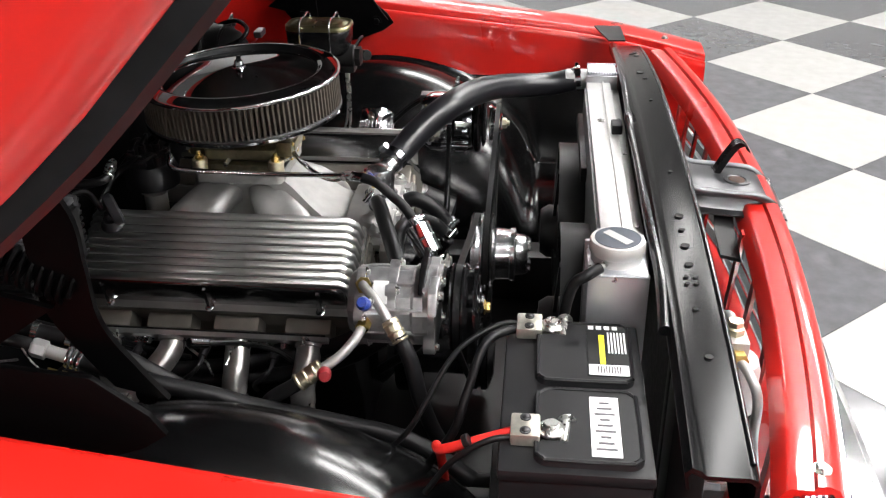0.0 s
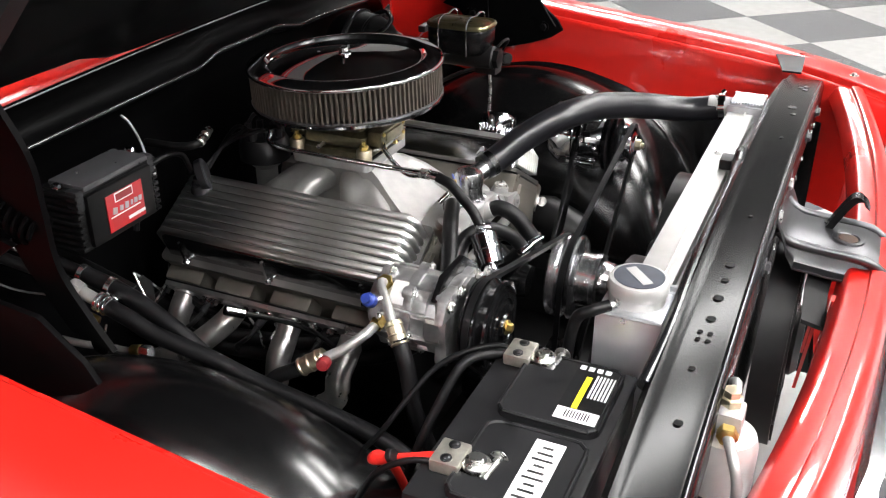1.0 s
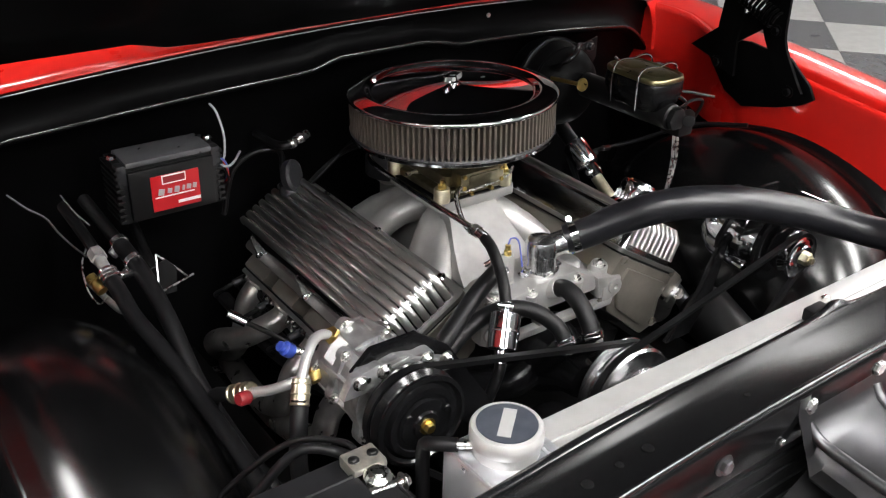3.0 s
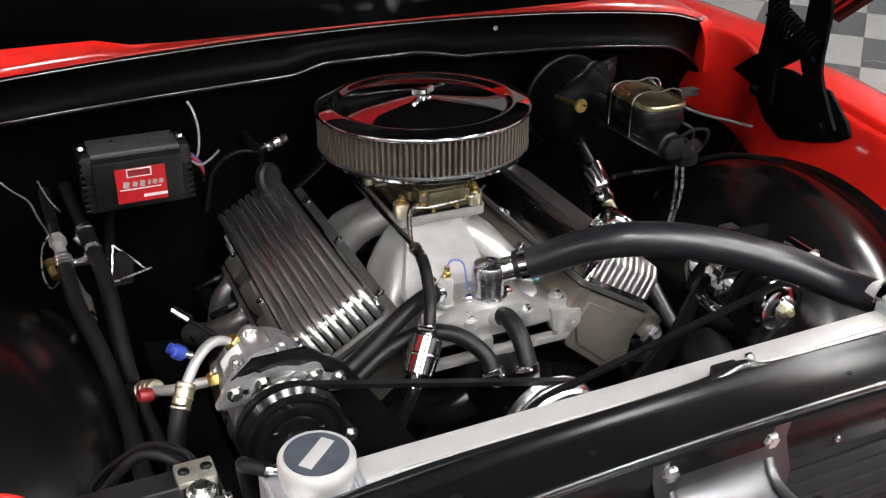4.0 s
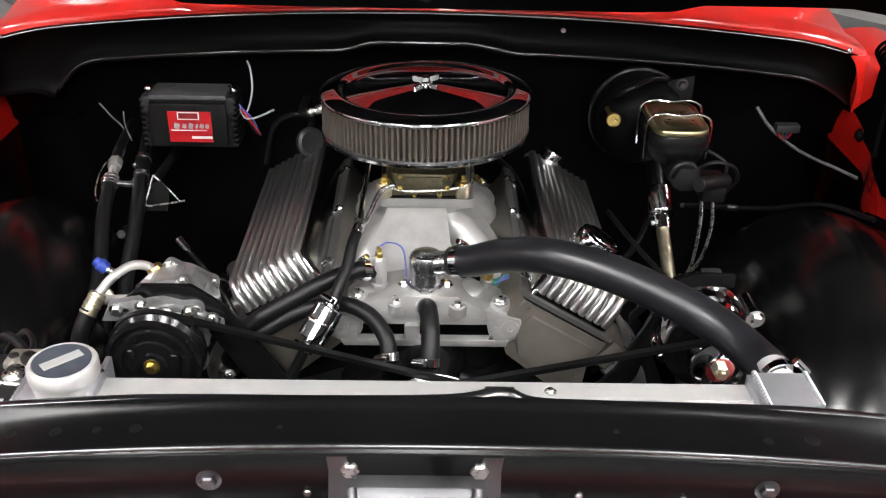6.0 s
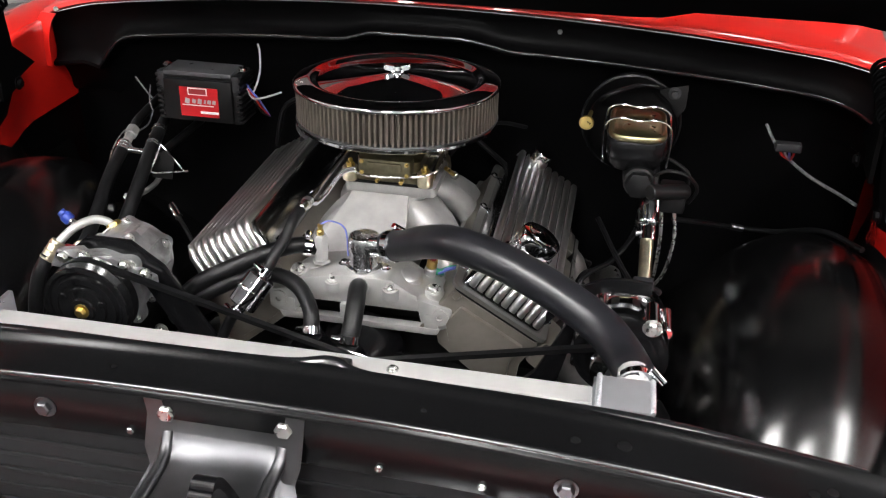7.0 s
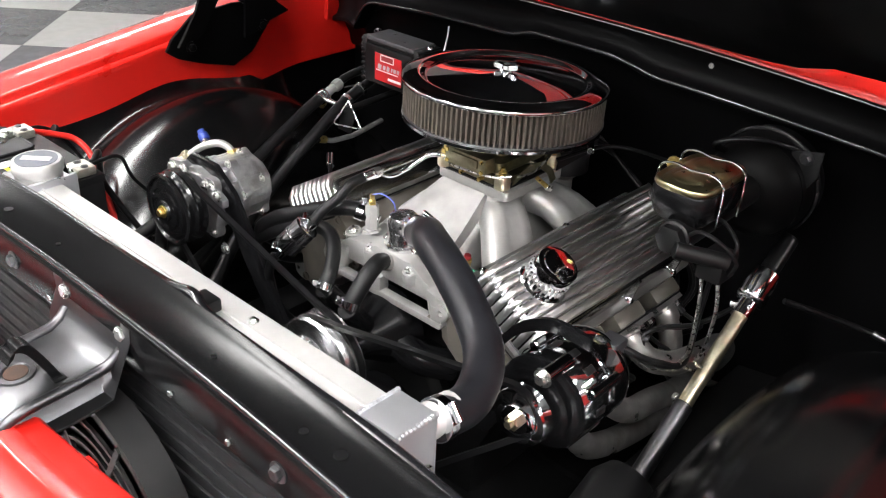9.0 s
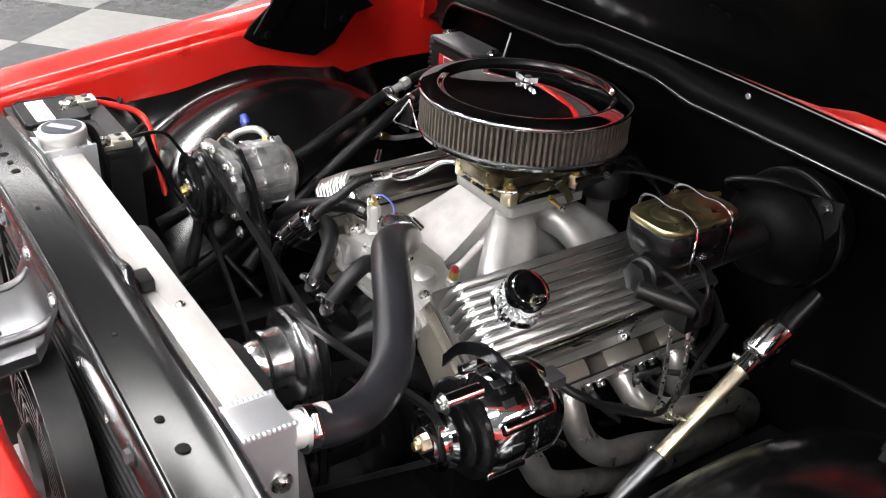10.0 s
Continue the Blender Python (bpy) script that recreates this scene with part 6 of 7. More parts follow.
for x, y0, y1, z in ((0.3835, -0.708, -0.646, 0.921), (0.4425, -0.708, -0.646, 0.921), (-0.4515, -0.705, -0.622, 0.904), (-0.3705, -0.705, -0.622, 0.904)):
    n_bead = 22
    part("weld_bead", tube([(x, y0 + (y1 - y0) * k / n_bead, z) for k in range(n_bead + 1)], 0.003, 8, 1, radii=[0.0036 if k % 2 else 0.0024 for k in range(n_bead + 1)]), TANK_ALU, rad, "rippled weld bead")
part("hose_neck", rod((0.422, -0.652, 0.895), (0.425, -0.60, 0.893), 0.0215), RAD_ALU, rad)
for z in (0.85, 0.78):
    part("tank_bolt", hexbolt((0.4445, -0.668, z), (1, 0, 0), 0.009, 0.009), STEEL, rad)
part("overflow_nipple", rod((-0.432, -0.645, 0.912), (-0.455, -0.63, 0.912), 0.005), STEEL, rad)
part("overflow_hose", tube([(-0.445, -0.637, 0.912), (-0.462, -0.618, 0.908), (-0.462, -0.60, 0.89), (-0.455, -0.59, 0.82), (-0.455, -0.59, 0.70)], 0.008, 10), RUBBER, rad, "black overflow hose")
part("upper_mount", box((0.087, -0.690, 0.914), (0.035, 0.020, 0.018), bevel=0.003), RUBBER, rad, "rubber upper mount pad")
part("mount_bolt", hexbolt((0.147, -0.665, 0.9025), (0, 0, 1), 0.005, 0.005), STEEL, rad)
rad.location += V(-0.004, 0.013, -0.008)

fan = thing("electric_fan", (0.08, -0.60, 0.50), "black plastic electric fan behind the radiator", "fan")
ring = [(0.175, 0), (0.185, 0.0), (0.185, 0.055), (0.175, 0.055)]
for cx in (0.19, -0.18):
    part("shroud_ring", lathe(ring + [ring[0]], (cx, -0.632, 0.63), (0, 1, 0), 40), GREY_PLASTIC, fan)
    part("motor", lathe([(0.05, 0), (0.055, 0.01), (0.055, 0.05), (0.045, 0.065), (0, 0.068)], (cx, -0.61, 0.63), (0, 1, 0), 28), GREY_PLASTIC, fan)
    for k in range(8):
        a = 2 * math.pi * k / 8
        m = Matrix.Translation((cx, -0.605, 0.63)) @ Matrix.Rotation(a, 4, "Y") @ Matrix.Rotation(radians(28), 4, "X")
        part("blade", plate([(0.05, -0.02), (0.17, -0.032), (0.172, 0.03), (0.05, 0.02)], 0.003, m @ Matrix.Rotation(radians(90), 4, "X")), GREY_PLASTIC, fan)
    for k in range(4):
        a = 2 * math.pi * k / 4 + 0.4
        part("strut", strip([(cx + 0.05 * math.cos(a), -0.572, 0.63 + 0.05 * math.sin(a)), (cx + 0.18 * math.cos(a), -0.578, 0.63 + 0.18 * math.sin(a))], (-math.sin(a), 0, math.cos(a)), 0.012, 0.006, (0, 1, 0)), GREY_PLASTIC, fan)
part("shroud_plate", box((0.22, -0.625, 0.812), (0.30, 0.02, 0.03), bevel=0.005), GREY_PLASTIC, fan)

cond = thing("ac_condenser", (0, -0.75, 0.45), "dark finned air conditioning condenser", "condenser")
part("condenser_core", box((-0.0, -0.752, 0.65), (0.82, 0.022, 0.40)), DARK_FINS, cond)
for k in range(16):
    part("condenser_tube", box((0, -0.7645, 0.46 + 0.025 * k), (0.82, 0.004, 0.006), bevel=0.001), DARK_FINS, cond)
for s in (-1, 1):
    part("end_plate", box((s * 0.42, -0.755, 0.65), (0.02, 0.035, 0.42), bevel=0.003), BLACK_SATIN, cond)
pf = thing("pusher_fan", (0.02, -0.82, 0.50), "black plastic pusher fan with ringed guard", "fan")
part("fan_ring", lathe([(0.165, 0), (0.178, 0.0), (0.178, 0.045), (0.165, 0.045), (0.165, 0)], (0.02, -0.785, 0.625), (0, -1, 0), 44), GREY_PLASTIC, pf)
for r in (0.06, 0.08, 0.10, 0.12, 0.14):
    part("guard_ring", lathe([(r - 0.003, 0), (r + 0.003, 0), (r + 0.003, 0.005), (r - 0.003, 0.005), (r - 0.003, 0)], (0.02, -0.828, 0.625), (0, -1, 0), 40), GREY_PLASTIC, pf)
for k in range(6):
    a = 2 * math.pi * k / 6
    part("spoke", strip([(0.02 + 0.03 * math.cos(a), -0.831, 0.625 + 0.03 * math.sin(a)), (0.02 + 0.17 * math.cos(a), -0.831, 0.625 + 0.17 * math.sin(a))], (-math.sin(a), 0, math.cos(a)), 0.009, 0.005, (0, 1, 0)), GREY_PLASTIC, pf)
part("motor", lathe([(0.05, 0), (0.055, 0.01), (0.055, 0.04), (0.045, 0.05), (0, 0.05)], (0.02, -0.80, 0.625), (0, -1, 0), 28), GREY_PLASTIC, pf)

dr = thing("receiver_drier", (-0.545, -0.815, 0.66), "silver receiver drier canister with a black band", "receiver drier")
part("canister", lathe([(0.028, 0), (0.036, 0.006), (0.038, 0.02), (0.038, 0.175), (0.034, 0.188), (0.02, 0.195), (0, 0.196)], (-0.545, -0.815, 0.665), (0, 0, 1), 32), RAD_ALU, dr)
part("band", lathe([(0.039, 0), (0.0395, 0.001), (0.0395, 0.035), (0.039, 0.036)], (-0.545, -0.815, 0.745), (0, 0, 1), 32), RUBBER, dr, "black clamp band")
part("top_block", box((-0.545, -0.815, 0.872), (0.036, 0.034, 0.03), bevel=0.004), CAST, dr)
part("switch", lathe([(0.013, 0), (0.013, 0.01), (0.010, 0.012), (0.010, 0.02), (0, 0.021)], (-0.538, -0.815, 0.886), (0, 0, 1), 6), PALE_GOLD, dr)
part("fitting_nut", lathe([(0.012, 0), (0.012, 0.014), (0.009, 0.016)], (-0.56, -0.818, 0.866), (-1, -0.1, 0), 6), BRASS, dr)
part("line", tube([(-0.57, -0.819, 0.866), (-0.595, -0.83, 0.858), (-0.606, -0.84, 0.83), (-0.60, -0.845, 0.76), (-0.60, -0.86, 0.68)], 0.0065, 10), CAST, dr, "aluminium refrigerant line")
part("line", tube([(-0.52, -0.815, 0.875), (-0.50, -0.815, 0.89), (-0.47, -0.80, 0.86), (-0.44, -0.78, 0.80)], 0.006, 10), CAST, dr)
dr.location += V(-0.004, 0.022, -0.018)

# ---- battery ----
bat = thing("battery", (-0.65, -0.60, 0.64), "black car battery with white and yellow labels", "battery")
part("case", box((-0.65, -0.598, 0.732), (0.302, 0.172, 0.195), bevel=0.006), BATTERY_BLACK, bat)
part("lid", box((-0.65, -0.598, 0.8340), (0.306, 0.176, 0.016), bevel=0.005), BATTERY_BLACK, bat)
for cx in (-0.575, -0.725):
    p = part("vent_cover", loft([rounded(cx, -0.612, z, hx, hy, 0.018) for z, hx, hy in ((0.8410, 0.068, 0.062), (0.84100, 0.068, 0.062), (0.8510, 0.066, 0.060))]), BATTERY_BLACK, bat, "raised vent cover")
    part("cover_rim", tube([q + V(0, 0, 0.0) for q in rounded(cx, -0.612, 0.8505, 0.065, 0.059, 0.018, 3)] + [rounded(cx, -0.612, 0.8505, 0.065, 0.059, 0.018, 3)[0]], 0.0028, 6, 2), BATTERY_BLACK, p)
lab = part("label", box((-0.572, -0.642, 0.8517), (0.112, 0.052, 0.0012)), RUBBER, bat, "printed black warning label")
part("yellow_band", box((-0.572, -0.635, 0.8526), (0.066, 0.007, 0.0010), Matrix.Rotation(radians(0), 3, "Z")), YELLOW, lab)
for k in range(6):
    part("text_bar", box((-0.556, -0.644 - 0.0042 * k, 0.8526), (0.048, 0.0022, 0.0008)), WHITE_LABEL, lab)
for k in range(4):
    part("text_bar", box((-0.5215, -0.622 - 0.0105 * k, 0.8526), (0.008, 0.007, 0.0008)), WHITE_LABEL, lab)
part("barcode_patch", box((-0.618, -0.642, 0.8526), (0.022, 0.050, 0.0010)), WHITE_LABEL, lab)
for k in range(9):
    part("barcode_bar", box((-0.618, -0.656 + 0.0034 * k, 0.8533), (0.014, 0.0013, 0.0008)), RUBBER, lab)
lab2 = part("label", box((-0.728, -0.632, 0.8517), (0.108, 0.034, 0.0012)), WHITE_LABEL, bat, "white specification label")
for k in range(9):
    part("text_bar", box((-0.77 + 0.0105 * k, -0.632, 0.8526), (0.003, 0.024 - 0.006 * (k % 3), 0.0008)), GREY_STEEL, lab2)


def terminal(x, y, cable, mat, label):
    t = thing("battery_terminal", (x, y, 0.85), label, "battery terminal", "battery terminals")
    part("post_ring", lathe([(0.014, 0), (0.016, 0.002), (0.016, 0.018), (0.012, 0.022), (0.008, 0.022), (0.008, 0.026), (0, 0.026)], (x, y - 0.018, 0.838), (0, 0, 1), 24), STEEL, t)
    part("clamp_block", box((x, y + 0.012, 0.852), (0.042, 0.034, 0.016), bevel=0.003), TIN, t)
    part("clamp_tongue", loft([rounded(x, y - 0.012, z, 0.017, 0.024, 0.014) for z in (0.844, 0.852)]), TIN, t)
    for d in (-0.012, 0.012):
        part("set_screw", hexbolt((x + d, y + 0.012, 0.860), (0, 0, 1), 0.0045, 0.003), GREY_STEEL, t)
    part("pinch_bolt", rod((x - 0.018, y - 0.032, 0.850), (x + 0.02, y - 0.036, 0.850), 0.005), STEEL, t)
    part("bolt_nut", hexbolt((x + 0.02, y - 0.036, 0.850), (1, 0, 0), 0.0075, 0.008), STEEL, t)
    for n, c in enumerate(cable):
        part("cable", tube(c, 0.0062 if n == 0 else 0.0038, 12), mat if n == 0 else RUBBER, t, "battery cable")
    t.location += V(-0.010, -0.013, -0.010)


terminal(-0.497, -0.530, [[(-0.505, -0.515, 0.852), (-0.510, -0.49, 0.852), (-0.545, -0.46, 0.85), (-0.585, -0.44, 0.80), (-0.60, -0.42, 0.74), (-0.52, -0.36, 0.60), (-0.40, -0.3, 0.5)],
                          [(-0.495, -0.515, 0.85), (-0.500, -0.48, 0.855), (-0.54, -0.42, 0.83), (-0.60, -0.36, 0.74), (-0.56, -0.28, 0.64)]], RUBBER, "plated negative battery clamp with black cable")
terminal(-0.716, -0.530, [[(-0.716, -0.512, 0.852), (-0.718, -0.46, 0.832), (-0.712, -0.420, 0.812), (-0.680, -0.410, 0.791), (-0.648, -0.411, 0.751), (-0.618, -0.412, 0.690), (-0.588, -0.412, 0.627), (-0.57, -0.415, 0.54)],
                          [(-0.726, -0.512, 0.85), (-0.732, -0.475, 0.845), (-0.735, -0.435, 0.815), (-0.72, -0.40, 0.75)]], RED_WIRE, "plated positive battery clamp with red cable")
part("tape_wrap", rod((-0.7495, -0.476, 0.838), (-0.7500, -0.469, 0.8345), 0.0086), RUBBER, bat)
tray = thing("battery_tray", (-0.65, -0.60, 0.60), "black steel battery tray", "battery tray")
part("tray_floor", box((-0.65, -0.598, 0.632), (0.34, 0.21, 0.010), bevel=0.003), BLACK_SATIN, tray)
part("tray_leg", prism([(-0.70, 0.38), (-0.60, 0.38), (-0.58, 0.63), (-0.72, 0.63)], -0.66, -0.652, 0.002), BLACK_SATIN, tray)

for ob in (bat, tray):
    ob.location += V(0.015, 0.009, -0.009)

# ---- firewall equipment ----
ign = thing("ignition_box", (-0.448, 0.22, 0.83), "black finned ignition control box with a red label", "ignition box")
part("case", loft([[V(x, y, z) for x, z in ((-0.530, 0.832), (-0.366, 0.832), (-0.366, 0.929), (-0.530, 0.929))] for y in (0.262, 0.192)]), BLACK_SATIN, ign)
part("front_cover", box((-0.448, 0.1895, 0.878), (0.142, 0.012, 0.085), bevel=0.004), BLACK_SATIN, ign)
part("top_cover", box((-0.448, 0.222, 0.931), (0.142, 0.070, 0.010), bevel=0.004), GREY_LID, ign, "glossy grey-black top")
fin = box((0, 0, 0), (0.012, 0.070, 0.0055), bevel=0.0012)
fm = bpy.data.meshes.new("cooling_fin")
fin.to_mesh(fm)
fin.free()
fm.materials.append(BLACK_SATIN)
for s in (-1, 1):
    for k in range(9):
        shared("cooling_fin", fm, ign, Matrix.Translation((-0.448 + s * 0.083, 0.224, 0.837 + 0.0108 * k)))
    part("corner_screw", hexbolt((-0.448 + s * 0.080, 0.230, 0.933), (0, -0.3, 1), 0.006, 0.005), CHROME, ign)
    part("end_cap", box((-0.448 + s * 0.078, 0.200, 0.915), (0.016, 0.022, 0.034), bevel=0.004), BLACK_PLASTIC, ign)
lbl = part("red_label", box((-0.4455, 0.1825, 0.876), (0.080, 0.002, 0.060)), RED_LABEL, ign, "red printed label with pale bars")
part("label_mark", box((-0.4475, 0.1812, 0.898), (0.036, 0.0014, 0.011)), RED_CAP, lbl)
part("label_mark_edge", box((-0.4475, 0.1814, 0.898), (0.040, 0.0012, 0.015)), WHITE_LABEL, lbl)
for k, (x, w, hgt) in enumerate(((-0.470, 0.012, 0.014), (-0.456, 0.009, 0.011), (-0.444, 0.010, 0.014), (-0.433, 0.005, 0.011), (-0.424, 0.009, 0.011), (-0.414, 0.008, 0.011))):
    part("name_bar", box((x, 0.1812, 0.878), (w * 0.8, 0.0014, hgt * 0.75), Matrix.Rotation(radians(12), 3, "Y")), WHITE_WIRE, lbl)
part("name_bar", box((-0.448, 0.1812, 0.8695), (0.066, 0.0014, 0.0018)), WHITE_LABEL, lbl)
part("name_bar", box((-0.425, 0.1812, 0.8555), (0.038, 0.0014, 0.005)), WHITE_LABEL, lbl)
ign.location += V(0.003, -0.034, 0.013)
wires = thing("ignition_wiring", (-0.35, 0.24, 0.90), "thin coloured wires at the ignition box", "wiring")
part("wire", tube([(-0.362, 0.215, 0.90), (-0.345, 0.205, 0.895), (-0.335, 0.22, 0.93), (-0.338, 0.235, 0.965), (-0.345, 0.245, 0.98)], 0.0020, 8), WHITE_WIRE, wires)
part("wire", tube([(-0.362, 0.215, 0.895), (-0.345, 0.20, 0.882), (-0.325, 0.21, 0.882), (-0.30, 0.24, 0.885)], 0.0022, 8), WHITE_WIRE, wires)
for k, m in enumerate((BLUE_WIRE, RED_WIRE, RUBBER)):
    part("wire", tube([(-0.362, 0.215, 0.905 - 0.006 * k), (-0.348, 0.204, 0.895 - 0.006 * k), (-0.335, 0.215, 0.87 - 0.01 * k), (-0.33, 0.245, 0.83)], 0.002, 8), m, wires)
part("wire", tube([(-0.60, 0.27, 0.865), (-0.59, 0.24, 0.845), (-0.575, 0.22, 0.825)], 0.0015, 8), LOOM, wires)
wires.location += V(0.003, -0.02, 0.013)

# refrigerant pipes at the firewall, passenger side
fit_t = thing("heater_pipes", (-0.56, 0.10, 0.70), "pair of black hoses with plated fittings at the firewall", "hose")
low, low_n = V(-0.583, 0.072, 0.800), V(-0.05, 0.93, 0.33).normalized()
up, up_n = V(-0.535, 0.106, 0.799), V(-0.12, 0.93, 0.30).normalized()
part("hose", tube([low + low_n * 0.012, low - low_n * 0.03, (-0.578, 0.0, 0.770), (-0.562, -0.08, 0.742), (-0.552, -0.15, 0.715), (-0.545, -0.26, 0.69), (-0.548, -0.37, 0.665), (-0.57, -0.46, 0.62)], 0.0125, 14), RUBBER, fit_t, "black refrigerant hose")
part("hose", tube([up + up_n * 0.062, up, (-0.530, 0.06, 0.778), (-0.527, 0.0, 0.742), (-0.525, -0.10, 0.675), (-0.50, -0.22, 0.60), (-0.46, -0.32, 0.53)], 0.0135, 14), RUBBER, fit_t, "black heater hose")
for k in range(3):
    a = low + low_n * (0.002 + 0.008 * k)
    part("crimp_ring", lathe([(0.0125, 0), (0.0148, 0.001), (0.0152, 0.003), (0.0148, 0.005), (0.0125, 0.006)], a, low_n, 20), SOFT_CHROME, fit_t)
part("pipe", rod(low + low_n * 0.022, low + low_n * 0.052, 0.0092), CAST, fit_t, "pale aluminium pipe")
part("pipe", tube([low + low_n * 0.070, low + low_n * 0.10, (-0.590, 0.28, 0.845)], 0.0092, 12), BLACK_SATIN, fit_t)
part("fitting_nut", lathe([(0.0095, 0), (0.0135, 0.002), (0.0135, 0.018), (0.0115, 0.022), (0.0095, 0.023)], low + low_n * 0.050, low_n, 6), CAST, fit_t)
part("wire_strap", rod(low + V(0.012, 0.006, 0.004), up + V(-0.004, -0.006, -0.008), 0.0065), SOFT_CHROME, fit_t)
for d in (0.004, 0.052):
    c = part("hose_clamp", lathe([(0.0138, 0), (0.0155, 0.0008), (0.0155, 0.0085), (0.0138, 0.0093)], up + up_n * d, up_n, 24), SOFT_CHROME, fit_t)
    part("clamp_screw", rod(up + up_n * (d + 0.004) + V(-0.017, -0.004, -0.006), up + up_n * (d + 0.004) + V(-0.008, -0.008, -0.018), 0.0055), STEEL, c)
part("pipe", rod(up + up_n * 0.058, (-0.556, 0.28, 0.850), 0.0105), BLACK_SATIN, fit_t)
part("bulb_wire", tube([low + low_n * 0.085 + V(-0.006, 0, 0), low + V(-0.028, 0.055, 0.012), low + V(-0.034, 0.020, -0.014), low + V(-0.026, -0.002, -0.030), low + V(-0.012, 0.002, -0.022)], 0.0014, 6), STEEL, fit_t, "thin steel capillary")
part("brass_valve", lathe([(0.005, 0), (0.009, 0.001), (0.009, 0.012), (0.007, 0.013), (0.007, 0.018), (0.0095, 0.019), (0.0095, 0.034), (0.005, 0.036)], low + V(-0.022, 0.046, -0.006), (0.25, -0.86, -0.45), 10), BRASS, fit_t, "yellow brass expansion valve")
part("drain_tube", tube([(-0.575, 0.26, 0.705), (-0.562, 0.165, 0.700), (-0.556, 0.135, 0.703), (-0.557, 0.09, 0.706), (-0.559, 0.066, 0.714)], 0.0058, 10), CAST, fit_t, "pale bent drain tube")
part("drain_end", rod((-0.559, 0.070, 0.713), (-0.560, 0.050, 0.719), 0.0085), BRASS, fit_t)
part("drain_nut", rod((-0.560, 0.050, 0.719), (-0.561, 0.030, 0.722), 0.0095, seg=6), SOFT_CHROME, fit_t)
part("vacuum_wire", tube([(-0.665, 0.315, 0.870), (-0.640, 0.308, 0.842), (-0.617, 0.295, 0.824), (-0.608, 0.262, 0.808), (-0.599, 0.22, 0.800), (-0.594, 0.16, 0.806)], 0.0018, 6), LOOM, fit_t, "thin grey wire")
brk = thing("heater_valve_bracket", (-0.505, 0.09, 0.76), "small plated valve bracket on the firewall", "bracket")
part("plate", plate([(-0.022, -0.028), (0.02, -0.028), (0.026, 0.012), (0.012, 0.03), (-0.018, 0.02)], 0.002, Matrix.Translation((-0.505, 0.085, 0.775)) @ Matrix.Rotation(radians(80), 4, "X")), BLACK_SATIN, brk)
for run in ([(-0.507, 0.092, 0.815), (-0.513, 0.075, 0.790), (-0.517, 0.060, 0.769), (-0.49, 0.070, 0.766), (-0.452, 0.086, 0.766)], [(-0.507, 0.092, 0.815), (-0.485, 0.090, 0.792), (-0.462, 0.088, 0.764)]):
    part("rod", tube(run, 0.0017, 6), STEEL, brk)
part("arm", rod((-0.515, 0.085, 0.79), (-0.49, 0.26, 0.81), 0.008), BLACK_SATIN, brk)
tag = thing("dipstick_handle", (-0.43, -0.03, 0.70), "chrome dipstick handle on a thin black tube", "dipstick")
part("tube", tube([(-0.30, -0.15, 0.60), (-0.34, -0.115, 0.665), (-0.385, -0.07, 0.705), (-0.424, -0.034, 0.729)], 0.0042, 8), BLACK_SATIN, tag)
part("handle", rod((-0.420, -0.038, 0.727), (-0.442, -0.018, 0.741), 0.0085), CHROME, tag)
part("loop", tube([(-0.38, -0.075, 0.702), (-0.372, -0.06, 0.685), (-0.358, -0.05, 0.675), (-0.35, -0.045, 0.66), (-0.362, -0.04, 0.645)], 0.0018, 6), STEEL, tag)

# brake booster and master cylinder
mc = thing("brake_master_cylinder", (0.41, 0.05, 0.86), "black brake booster and master cylinder with gold lid", "brake cylinder")
B0 = V(0.396, 0.262, 0.904)
part("booster", lathe([(0.0462, 0), (0.0781, 0.012), (0.0874, 0.03), (0.0890, 0.055), (0.0916, 0.058), (0.0916, 0.064), (0.0874, 0.068), (0.0832, 0.10), (0.0706, 0.125), (0.0462, 0.145), (0.0252, 0.15), (0, 0.15)], B0, (0, -1, 0), 56), FIREWALL_BLACK, mc, "round gloss black vacuum booster")
part("clamp_ring", lathe([(0.0920, 0.056), (0.0934, 0.057), (0.0939, 0.061), (0.0934, 0.065), (0.0920, 0.066)], B0, (0, -1, 0), 56), BLACK_GLOSS, mc, "rolled edge of the booster")
part("rolled_bead", lathe([(0.0838, 0.096), (0.0850, 0.098), (0.0835, 0.102)], B0, (0, -1, 0), 56), FIREWALL_BLACK, mc)
part("booster_bracket", prism([(0.0, 0.0), (0.05, 0.012), (0.05, -0.03), (0.02, -0.08)], 0.17, 0.174, 0.001, m=Matrix.Translation((0.440, 0, 0.981))), BLACK_SATIN, mc)
part("bracket_bolt", hexbolt((0.467, 0.168, 0.977), (0, -1, 0), 0.008, 0.009), GREY_STEEL, mc)
part("vacuum_hose", tube([(0.345, 0.150, 0.955), (0.340, 0.110, 0.975), (0.360, 0.10, 0.992), (0.400, 0.13, 0.998), (0.44, 0.17, 0.985), (0.46, 0.22, 0.96)], 0.005, 10), BLACK_GLOSS, mc, "black vacuum hose looping over the booster")
part("gold_plug", lathe([(0.004, -0.09), (0.004, -0.004), (0.012, 0), (0.013, 0.003), (0.011, 0.006), (0, 0.006)], (0.318, 0.031, 0.959), (-0.05, -1, 0.15), 24), BRASS, mc, "dull gold plug")
body = loft([rounded(0.402, -0.048, z, hx, hy, hx * 0.5, 2) for z, hx, hy in ((0.932, 0.032, 0.052), (0.942, 0.041, 0.062), (0.955, 0.045, 0.066), (0.962, 0.047, 0.068), (0.985, 0.047, 0.068), (0.988, 0.045, 0.066))])
part("reservoir", body, BLACK_GLOSS, mc, "black cast reservoir", angle=40)
